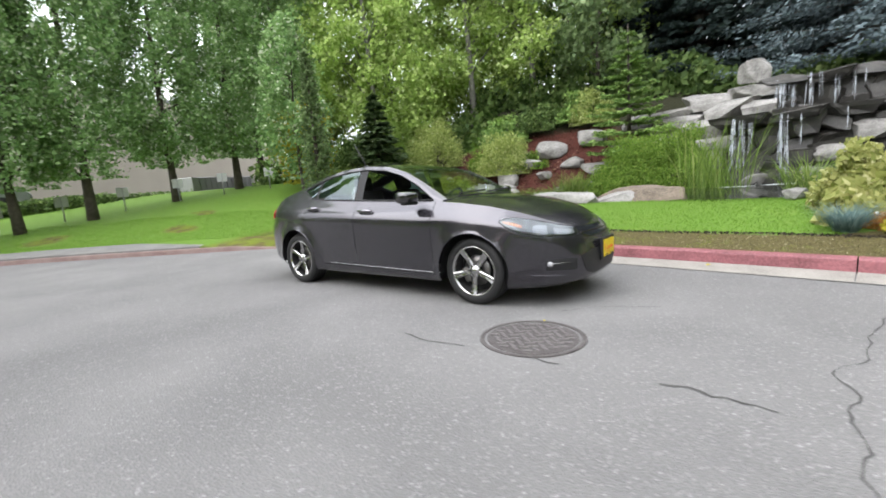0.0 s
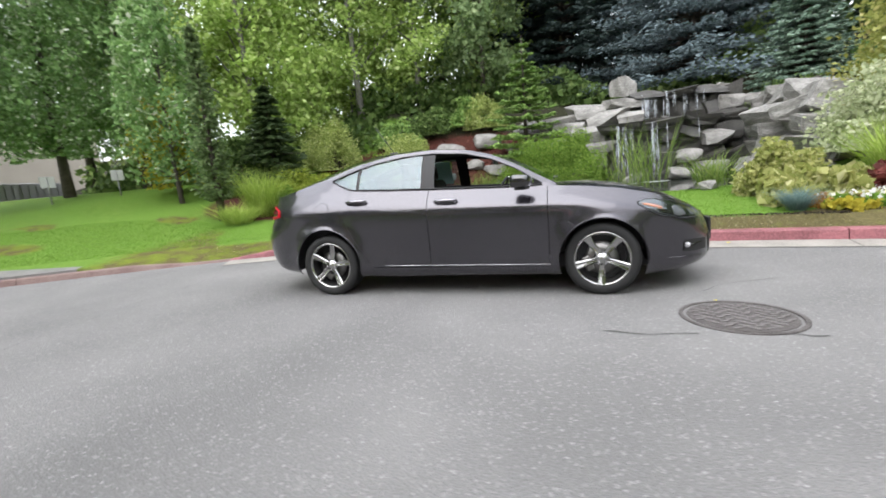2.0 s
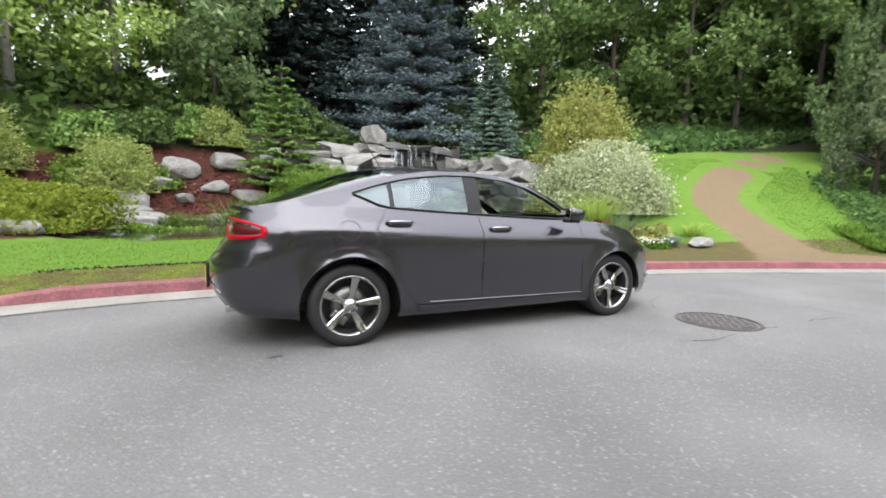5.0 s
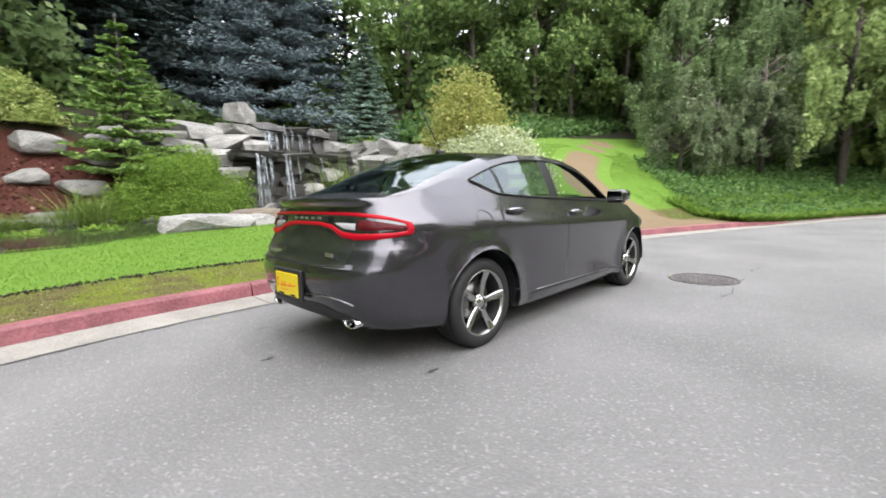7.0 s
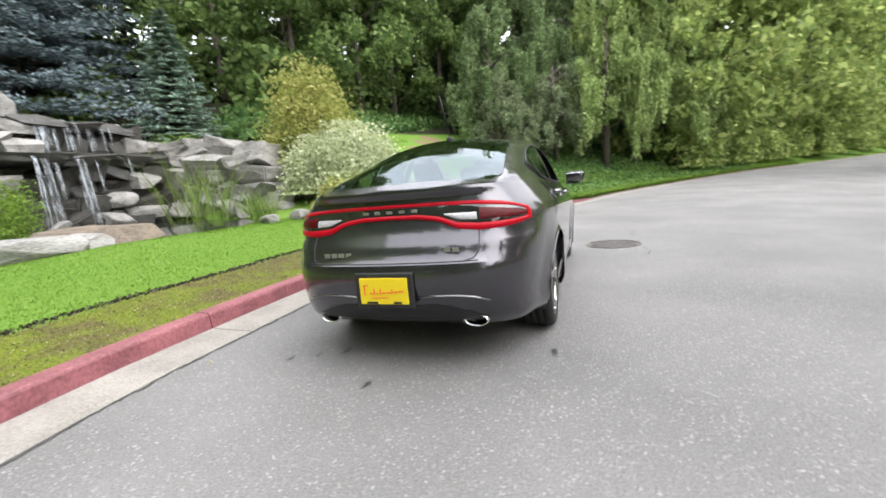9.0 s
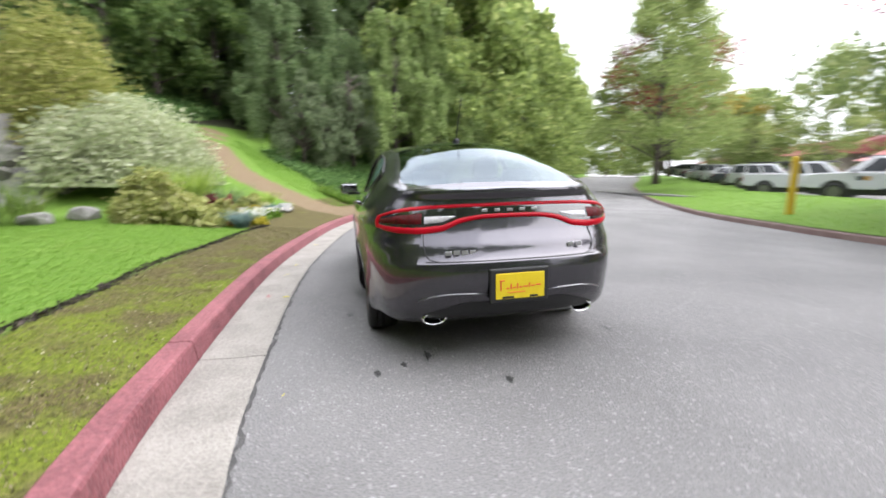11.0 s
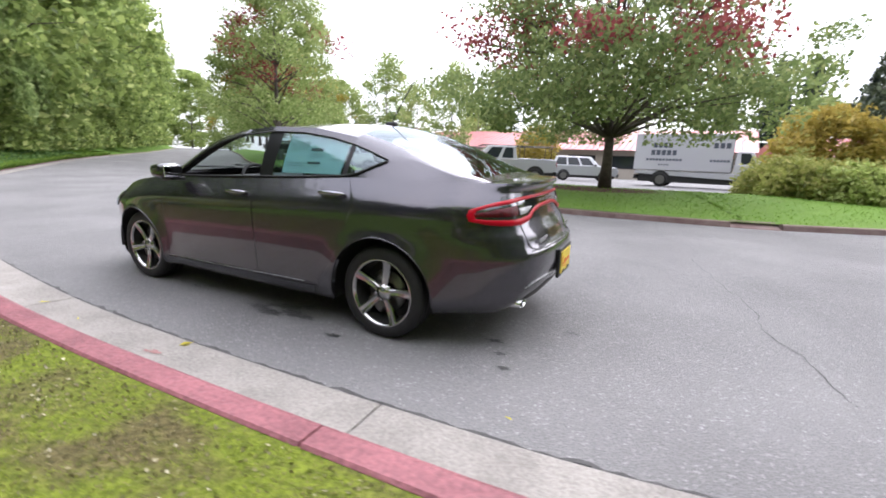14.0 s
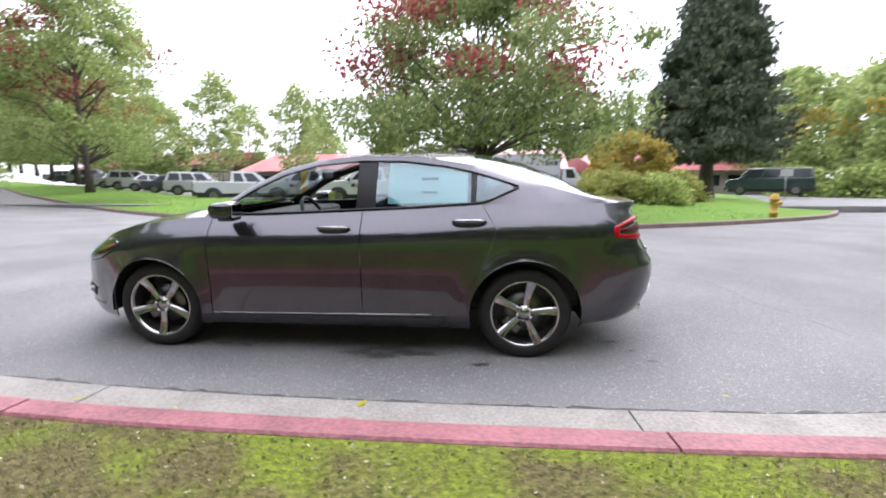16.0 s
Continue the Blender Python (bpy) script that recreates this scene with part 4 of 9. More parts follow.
def glass_material(name, tint, face=0.13, rough=0.015):
    """A thin pane: a clear, tinted sheet with a mirror-like face."""
    m = bpy.data.materials.new(name)
    m.use_nodes = True
    n, l = m.node_tree.nodes, m.node_tree.links
    n.remove(n["Principled BSDF"])
    t, g, mx = n.new("ShaderNodeBsdfTransparent"), n.new("ShaderNodeBsdfGlossy"), n.new("ShaderNodeMixShader")
    lw, p5, fr = n.new("ShaderNodeLayerWeight"), n.new("ShaderNodeMath"), n.new("ShaderNodeMath")
    p5.operation, fr.operation = "POWER", "MULTIPLY_ADD"
    p5.inputs[1].default_value = 4.4
    fr.inputs[1].default_value, fr.inputs[2].default_value = 1 - face, face
    lw.inputs[0].default_value = 0.5
    l.new(lw.outputs["Facing"], p5.inputs[0])
    l.new(p5.outputs[0], fr.inputs[0])
    t.inputs[0].default_value = (*tint, 1)
    g.inputs["Roughness"].default_value = rough
    g.inputs["Color"].default_value = (0.80, 0.91, 0.96, 1)
    l.new(fr.outputs[0], mx.inputs[0])
    l.new(t.outputs[0], mx.inputs[1])
    l.new(g.outputs[0], mx.inputs[2])
    l.new(mx.outputs[0], n["Material Output"].inputs[0])
    return m


M["paint"] = paint_material()
M["glass"] = glass_material("tinted_glass", (0.50, 0.65, 0.67), 0.11)
M["rear_glass"] = glass_material("rear_window_glass", (0.40, 0.47, 0.46), 0.08)
M["screen_glass"] = glass_material("windscreen_glass", (0.66, 0.73, 0.71), 0.08)
M["lamp_glass"] = glass_material("lamp_glass", (0.85, 0.87, 0.88), 0.05)
M["black"] = material("black_plastic", (0.012, 0.012, 0.013), 0.5)
M["gloss_black"] = material("gloss_black", (0.01, 0.01, 0.011), 0.08, coat=1.0)
M["pillar_black"] = material("black_pillar_trim", (0.010, 0.010, 0.011), 0.3, spec=0.25)
# body colour made lighter, for the sky's highlight on the handles
M["handle"] = material("sky_lit_handle_paint", (0.20, 0.19, 0.21), 0.2, metal=1.0, coat=1.0)
M["cloth"] = material("black_seat_cloth", (0.02, 0.02, 0.022), 0.85, (0.04, 0.04, 0.043), 30, 300, 0.2)
M["rubber"] = material("tyre_rubber", (0.008, 0.008, 0.0085), 0.7, (0.014, 0.014, 0.0145), 12, 120, 0.2)
M["rim"] = material("polished_dark_alloy", (0.42, 0.415, 0.41), 0.16, metal=1.0)
# rim's inside coloured darker than its lip, as shade in the hollow
M["barrel"] = material("shaded_wheel_barrel", (0.05, 0.05, 0.05), 0.4, metal=0.6)
M["rim_dark"] = material("dark_alloy", (0.12, 0.115, 0.11), 0.22, metal=1.0)
M["badge"] = material("satin_metal", (0.42, 0.42, 0.43), 0.35, metal=1.0)
M["chrome"] = material("chrome", (0.75, 0.75, 0.76), 0.06, metal=1.0)
M["steel"] = material("brake_steel", (0.20, 0.195, 0.19), 0.4, metal=1.0)
M["red_lens"] = material("red_lens", (0.30, 0.006, 0.014), 0.1, coat=0.5)
M["lit_red"] = material("lit_red_lens", (0.26, 0.003, 0.010), 0.3, spec=0.12)
M["lit_red"].node_tree.nodes["Principled BSDF"].inputs["Emission Color"].default_value = (0.85, 0.004, 0.02, 1)
M["lit_red"].node_tree.nodes["Principled BSDF"].inputs["Emission Strength"].default_value = 0.10
M["deep_red"] = material("dark_red_lens", (0.05, 0.002, 0.004), 0.25, (0.14, 0.004, 0.008), 40, 160, 0.3, spec=0.2)
M["white_lens"] = material("clear_reverse_lens", (0.40, 0.40, 0.42), 0.2, (0.62, 0.62, 0.64), 60, 140, 0.3, coat=1.0)
M["reflector"] = material("silver_lamp_bowl", (0.22, 0.225, 0.24), 0.22, (0.45, 0.46, 0.48), 30, 90, 0.2, metal=0.6)
M["amber"] = material("amber_lens", (0.45, 0.13, 0.02), 0.12, coat=1.0)
M["plate_yellow"] = material("yellow_plate", (0.88, 0.66, 0.01), 0.4, (0.95, 0.73, 0.02), 20, 90, 0.0)
M["plate_red"] = material("red_print", (0.62, 0.05, 0.03), 0.5)
M["paper"] = material("price_sheet_paper", (0.50, 0.80, 0.78), 0.6, (0.58, 0.84, 0.82), 14, 60, 0.0)
M["ink"] = material("print_ink", (0.05, 0.06, 0.08), 0.6)
M["pale_ink"] = material("pale_print", (0.30, 0.42, 0.42), 0.6)

PLAN = smooth_line([(2.33, 0), (2.32, 0.2), (2.285, 0.38), (2.205, 0.53), (2.07, 0.66), (1.9, 0.765), (1.68, 0.845), (1.35, 0.893), (0.9, 0.905), (0, 0.91), (-0.6, 0.912), (-1.35, 0.905),
                    (-1.7, 0.875), (-1.95, 0.825), (-2.12, 0.755), (-2.25, 0.64), (-2.32, 0.48), (-2.355, 0.25), (-2.365, 0)], 0.01)
PLAN[0, 1] = PLAN[-1, 1] = 0
PLAN_N = -normals(PLAN)
PLAN_N = np.where((PLAN_N * PLAN).sum(1, keepdims=True) < 0, -PLAN_N, PLAN_N)
PLAN_N[0], PLAN_N[-1] = (1, 0), (-1, 0)
PLAN_S = np.concatenate([[0], np.cumsum(np.linalg.norm(np.diff(PLAN, axis=0), axis=1))])


def table(pairs):
    xs, ys = zip(*sorted(pairs))
    return lambda v: np.interp(v, xs, ys)


top_z = table([(2.33, 0.685), (2.2, 0.72), (2.0, 0.80), (1.8, 0.862), (1.5, 0.925), (1.2, 0.965), (0.95, 0.985), (0.5, 1.0), (0, 1.02), (-0.5, 1.045), (-1.05, 1.075), (-1.4, 1.085), (-1.8, 1.083), (-2.1, 1.083), (-2.365, 1.083)])
bot_z = table([(2.33, 0.195), (2.0, 0.17), (1.75, 0.17), (0.95, 0.195), (-0.9, 0.195), (-1.75, 0.24), (-2.365, 0.275)])
side_in = table([(0, 0.08), (0.04, 0.040), (0.10, 0.024), (0.2, 0.024), (0.35, 0.018), (0.55, 0.006), (0.70, 0.0), (0.77, 0.002), (0.80, 0.008), (0.84, 0.026), (0.89, 0.056), (0.95, 0.096), (1.0, 0.128)])
front_in = table([(0, 0.14), (0.06, 0.055), (0.15, 0.02), (0.3, 0.008), (0.5, 0.01), (0.7, 0.032), (0.85, 0.068), (1.0, 0.145)])
rear_in = table([(0, 0.18), (0.06, 0.10), (0.18, 0.03), (0.35, 0.0), (0.44, 0.004), (0.48, 0.014), (0.52, 0.055), (0.62, 0.075), (0.70, 0.098), (0.80, 0.125), (0.90, 0.15), (1.0, 0.172)])


def skin(s, f, out=0.0):
    """A point of the car's lower skin: s metres from the nose along the plan, f the share of the height there; out: how far proud."""
    x, y = np.interp(s, PLAN_S, PLAN[:, 0]), np.interp(s, PLAN_S, PLAN[:, 1])
    nx, ny = np.interp(s, PLAN_S, PLAN_N[:, 0]), np.interp(s, PLAN_S, PLAN_N[:, 1])
    k = math.hypot(nx, ny)
    nx, ny = nx / k, ny / k
    wf, wr = (nx * nx if nx > 0 else 0), (nx * nx if nx < 0 else 0)
    d = ny * ny * side_in(f) + wf * front_in(f) + wr * rear_in(f) - out
    # a lip along the boot's edge, fading out at the corners
    d -= 0.055 * float(sstep(0.945, 0.968, f)) * wr ** 2
    # the tail is drawn in above the bumper's shoulder
    d += 0.034 * float(sstep(1.72, 2.1, -x)) * float(sstep(0.56, 0.70, f))
    z = bot_z(x) + (top_z(x) - bot_z(x)) * f
    return Vector((x - nx * d, max(0.0, y - ny * d), float(z)))


def s_at_x(x):
    return float(np.interp(-x, -PLAN[:, 0], PLAN_S))


def s_rear(y):
    half = len(PLAN) * 2 // 3
    return float(np.interp(-y, -PLAN[half:, 1], PLAN_S[half:]))


def s_front(y):
    third = len(PLAN) // 4
    return float(np.interp(y, PLAN[:third, 1], PLAN_S[:third]))


def f_at(x, z):
    return float((z - bot_z(x)) / (top_z(x) - bot_z(x)))


CAR = thing("car", "dark grey metallic four-door saloon car with front windows down", "car", pose(0, 0, 0, -LEAN))
ARCHES = ((1.35, 0.322, 0.368), (-1.35, 0.322, 0.388))
door_edge = table([(0.2, 0.27), (0.33, 0.21), (0.52, 0.075), (0.74, -0.04), (0.91, -0.10), (1.08, 0.0)])

def flare(x, z):
    """How far the flank swells out round the wheel arches."""
    out = 0.0
    for hx, hz, arch_r in ARCHES:
        d = math.hypot(x - hx, z - hz) - arch_r
        out = max(out, 0.020 * (1 - float(sstep(-0.01, 0.15, max(d, -0.01)))) * (1 - float(sstep(0.62, 0.86, z))))
    return out


# the lower skin as one grid, told apart into panels
st = sorted({round(v, 3) for v in np.arange(0, PLAN_S[-1], 0.043)} | {round(s_at_x(v), 3) for v in (0.91, -0.21, -1.05, 1.93, -1.93)} | {round(s_rear(0.60), 3)} | {float(PLAN_S[-1])})
fs = [0, 0.02, 0.05, 0.085, 0.115, 0.15, 0.19, 0.24, 0.29, 0.34, 0.39, 0.44, 0.48, 0.52, 0.57, 0.62, 0.67, 0.72, 0.76, 0.80, 0.84, 0.88, 0.92, 0.945, 0.965, 0.985, 1.0]
lid_s, bump_r, bump_f = s_rear(0.60), s_at_x(-1.93), s_at_x(1.93)
grid = []
for s in st:
    col = []
    for f in fs:
        p = skin(s, f)
        w = max(0.0, 1 - abs(p.x + 1.05) / 0.42) if -1.5 < p.x < -0.6 else 0.0
        if w > 0 and abs(np.interp(s, PLAN_S, PLAN_N[:, 1])) > 0.9:
            x2 = p.x + float(door_edge(p.z)) * w
            q = skin(s_at_x(x2), f_at(x2, p.z))
            p = Vector((x2, q.y, p.z))
        p.y += flare(p.x, p.z) * abs(float(np.interp(s, PLAN_S, PLAN_N[:, 1])))
        col.append(p)
    grid.append(col)


def hub_of(p):
    for hub in ARCHES:
        if math.hypot(p.x - hub[0], p.z - hub[1]) < hub[2] and p.z < 0.75:
            return hub
    return None


inside = [[hub_of(p) for p in col] for col in grid]
snap = [[p.copy() for p in col] for col in grid]
for i, col in enumerate(grid):
    for j, p in enumerate(col):
        if inside[i][j]:
            hx, hz, arch_r = inside[i][j]
            d = Vector((p.x - hx, 0, p.z - hz))
            d = d.normalized() * arch_r if d.length > 1e-6 else Vector((0, 0, arch_r))
            snap[i][j] = Vector((hx + d.x, p.y + 0.004, hz + d.z))


def panel_of(i, j):
    s, f = (st[i] + st[i + 1]) / 2, (fs[j] + fs[j + 1]) / 2
    x = float(np.interp(s, PLAN_S, PLAN[:, 0]))
    if s < bump_f:
        return "front_bumper" if f < 0.84 or s < s_front(0.5) else "front_fender"
    if s > bump_r:
        if f > 0.48 and s > lid_s:
            return "boot_lid"
        return "rear_bumper" if f < 0.60 else "rear_quarter"
    if f < 0.115 and -1.0 < x < 1.0:
        return "sill"
    if s < s_at_x(0.91):
        return "front_fender"
    if s < s_at_x(-0.21):
        return "front_door"
    if s < s_at_x(-1.05):
        return "rear_door"
    return "rear_quarter"


panels = {}
for i in range(len(st) - 1):
    for j in range(len(fs) - 1):
        four = [(i, j), (i + 1, j), (i + 1, j + 1), (i, j + 1)]
        if all(inside[a][b] for a, b in four):
            continue
        panels.setdefault(panel_of(i, j), []).append(four)
owner = {}
for name, faces in panels.items():
    for four in faces:
        for k in four:
            owner.setdefault(k, set()).add(name)


def panel_mesh(name, faces, sides):
    """One panel on one or both flanks, drawn in a little where it meets its neighbours."""
    V, F, seen = [], [], {}
    mids = {}
    for four in faces:
        c = sum((snap[a][b] for a, b in four), Vector()) / 4
        for k in four:
            mids.setdefault(k, []).append(c)
    for sg in sides:
        for four in faces:
            q = []
            for k in four:
                key = (k, sg if snap[k[0]][k[1]].y > 1e-4 else 0)
                if key not in seen:
                    p = snap[k[0]][k[1]].copy()
                    if len(owner[k]) > 1 and owner[k] & {"front_door", "rear_door"}:
                        c = sum(mids[k], Vector()) / len(mids[k])
                        d = c - p
                        p = p + d.normalized() * min(0.0035, d.length * 0.3)
                    seen[key] = len(V)
                    V.append((p.x, p.y * sg, p.z))
                q.append(seen[key])
            q = list(dict.fromkeys(q))
            if len(q) > 2:
                F.append(q if sg > 0 else q[::-1])
    return mesh(name, V, F, (M["paint"],), True)


for name, faces in panels.items():
    if name in ("front_bumper", "rear_bumper", "boot_lid"):
        ob = part(name, panel_mesh(name, faces, (1, -1)), None, CAR)
    else:
        for sg in (1, -1):
            part(name, panel_mesh(name, faces, (sg,)), None, CAR)


# bonnet and boot top: rows across from flank to flank
def deck(name, x_from, x_to, crown):
    cols = [i for i, s in enumerate(st) if x_to <= np.interp(s, PLAN_S, PLAN[:, 0]) <= x_from]
    V, F, n = [], [], 17
    for i in cols:
        e = grid[i][-1]
        for k in range(n):
            t = -1 + 2 * k / (n - 1)
            bulge = crown(e.x) * (1 - abs(t) ** 2.6)
            V.append((e.x, e.y * t, e.z + bulge))
    for a in range(len(cols) - 1):
        for k in range(n - 1):
            F.append((a * n + k, (a + 1) * n + k, (a + 1) * n + k + 1, a * n + k + 1))
    return mesh(name, V, F, (M["paint"],), True)


part("bonnet", deck("bonnet", 2.34, 0.93, table([(2.33, 0.012), (2.1, 0.03), (1.7, 0.048), (1.2, 0.05), (0.9, 0.035)])), None, CAR)
part("boot_top", deck("boot_top", -1.66, -2.4, table([(-1.6, 0.0), (-1.85, 0.006), (-2.0, 0.010), (-2.2, 0.006), (-2.37, 0.002)])), None, CAR)

# the cabin
rail_y = table([(0.98, 0.745), (0.6, 0.69), (0.3, 0.645), (0, 0.615), (-0.3, 0.60), (-0.7, 0.60), (-1.0, 0.608), (-1.3, 0.635), (-1.6, 0.675), (-1.85, 0.715), (-2.0, 0.73)])
rail_z = table([(0.98, 1.0), (0.89, 1.052), (0.63, 1.205), (0.39, 1.32), (0.14, 1.388), (-0.19, 1.42), (-0.61, 1.41), (-1.0, 1.345), (-1.2, 1.288), (-1.5, 1.20), (-1.8, 1.118), (-2.0, 1.088)])
mid_z = table([(0.98, 1.02), (0.84, 1.085), (0.53, 1.235), (0.26, 1.352), (0.1, 1.405), (-0.03, 1.435), (-0.42, 1.468), (-0.91, 1.462), (-1.15, 1.425), (-1.34, 1.378), (-1.58, 1.29), (-1.8, 1.18), (-2.0, 1.092)])
win_b = table([(0.86, 1.005), (0.5, 1.012), (-0.16, 1.04), (-0.6, 1.06), (-1.02, 1.088), (-1.10, 1.105), (-1.30, 1.192)])
win_t = table([(0.86, 1.015), (0.63, 1.165), (0.39, 1.278), (0.14, 1.347), (-0.19, 1.38), (-0.5, 1.375), (-0.8, 1.338), (-1.0, 1.294), (-1.15, 1.25), (-1.30, 1.200)])
xs = sorted({round(v, 3) for v in np.arange(-2.0, 0.99, 0.05)} | {0.98, 0.86, -0.16, -0.30, -0.97, -1.01, -1.30, 0.08, -0.99, -1.93, 0.93}, reverse=True)
top_y = table([(float(g[-1].x), float(g[-1].y)) for g in grid if -2.05 < g[-1].x < 1.05])
cab = []
for x in xs:
    yb, zb, yr, zr, zc = float(top_y(x)) - 0.004, float(top_z(x)) - 0.002, float(rail_y(x)), float(rail_z(x)), float(mid_z(x))
    zr = max(zr, zb + 0.004)
    yr = min(yr, yb - 0.02)
    lo = min(max(float(win_b(x)), zb + 0.003), zr - 0.001)
    hi = min(max(float(win_t(x)), lo + 0.0005), zr - 0.0005)
    rows = []
    for z in [zb, lo] + [lo + (hi - lo) * k / 4 for k in (1, 2, 3)] + [hi, zr]:
        t = (z - zb) / max(1e-6, zr - zb)
        rows.append(Vector((x, yb + (yr - yb) * (0.72 * t + 0.28 * t * t), z)))
    for k in range(1, 9):
        y = yr * (1 - k / 8)
        rows.append(Vector((x, y, zr + (zc - zr) * (1 - (y / yr) ** 2.3))))
    cab.append(rows)


def cab_panel(i, j):
    x = (xs[i] + xs[i + 1]) / 2
    if 1 <= j <= 4:
        if -0.16 < x < 0.86:
            return "open"
        if -0.30 < x < -0.16:
            return "door_pillar"
        if -1.01 < x < -0.97:
            return "window_divider"
        if -0.97 < x < -0.30:
            return "rear_door_glass"
        if -1.30 < x < -1.01:
            return "quarter_glass"
    if j >= 6:
        if 0.08 < x < 0.93:
            return "windscreen" if j > 6 else "roof_frame"
        if -1.93 < x < -0.99:
            return "rear_window" if j > 6 else "roof_frame"
        if -0.99 < x < 0.08:
            return "roof"
    return "roof_frame"


cab_panels = {}
for i in range(len(xs) - 1):
    for j in range(14):
        cab_panels.setdefault(cab_panel(i, j), []).append([(i, j), (i, j + 1), (i + 1, j + 1), (i + 1, j)])


def cab_mesh(name, faces, sides, mat, lift=0.0):
    V, F, seen = [], [], {}
    for sg in sides:
        for four in faces:
            q = []
            for a, b in four:
                p = cab[a][b]
                key = (a, b, sg if p.y > 1e-4 else 0)
                if key not in seen:
                    seen[key] = len(V)
                    V.append((p.x, (p.y + (lift if b < 7 else 0)) * sg, p.z + (lift if b >= 7 else 0)))
                q.append(seen[key])
            F.append(q[::-1] if sg > 0 else q)
    return mesh(name, V, F, (mat,), True)


part("roof", cab_mesh("roof", cab_panels["roof"], (1, -1), M["paint"]), None, CAR)
part("roof_frame", cab_mesh("roof_frame", cab_panels["roof_frame"], (1, -1), M["paint"]), None, CAR, "painted pillars and roof rails")
part("windscreen", cab_mesh("windscreen", cab_panels["windscreen"], (1, -1), M["screen_glass"]), None, CAR).visible_shadow = False
part("rear_window", cab_mesh("rear_window", cab_panels["rear_window"], (1, -1), M["rear_glass"]), None, CAR).visible_shadow = False
for sg in (1, -1):
    part("door_pillar", cab_mesh("door_pillar", cab_panels["door_pillar"], (sg,), M["pillar_black"]), None, CAR)
    part("window_divider", cab_mesh("window_divider", cab_panels["window_divider"], (sg,), M["pillar_black"]), None, CAR)
    part("rear_door_glass", cab_mesh("rear_door_glass", cab_panels["rear_door_glass"], (sg,), M["glass"]), None, CAR).visible_shadow = False
    part("quarter_glass", cab_mesh("quarter_glass", cab_panels["quarter_glass"], (sg,), M["glass"]), None, CAR).visible_shadow = False
# roof lining
part("headlining", cab_mesh("headlining", cab_panels["roof"] + [q for q in cab_panels["roof_frame"] if q[0][1] >= 5], (1, -1), M["cloth"], -0.022), None, CAR)


def cab_point(x, z, out=0.006):
    """A point of the cabin's flank."""
    yb, zb, yr, zr = float(top_y(x)), float(top_z(x)), float(rail_y(x)), float(rail_z(x))
    t = (z - zb) / max(1e-6, zr - zb)
    return Vector((x, yb + (yr - yb) * (0.72 * t + 0.28 * t * t) + out, z))


def flip_y(pts, sg):
    return [(p[0], p[1] * sg, p[2]) for p in pts]


def line_part(name, pts, r, mat, label="", sides=6):
    return part(name, tubes(name, [(pts, [r] * len(pts))], mat, sides), None, CAR, label)


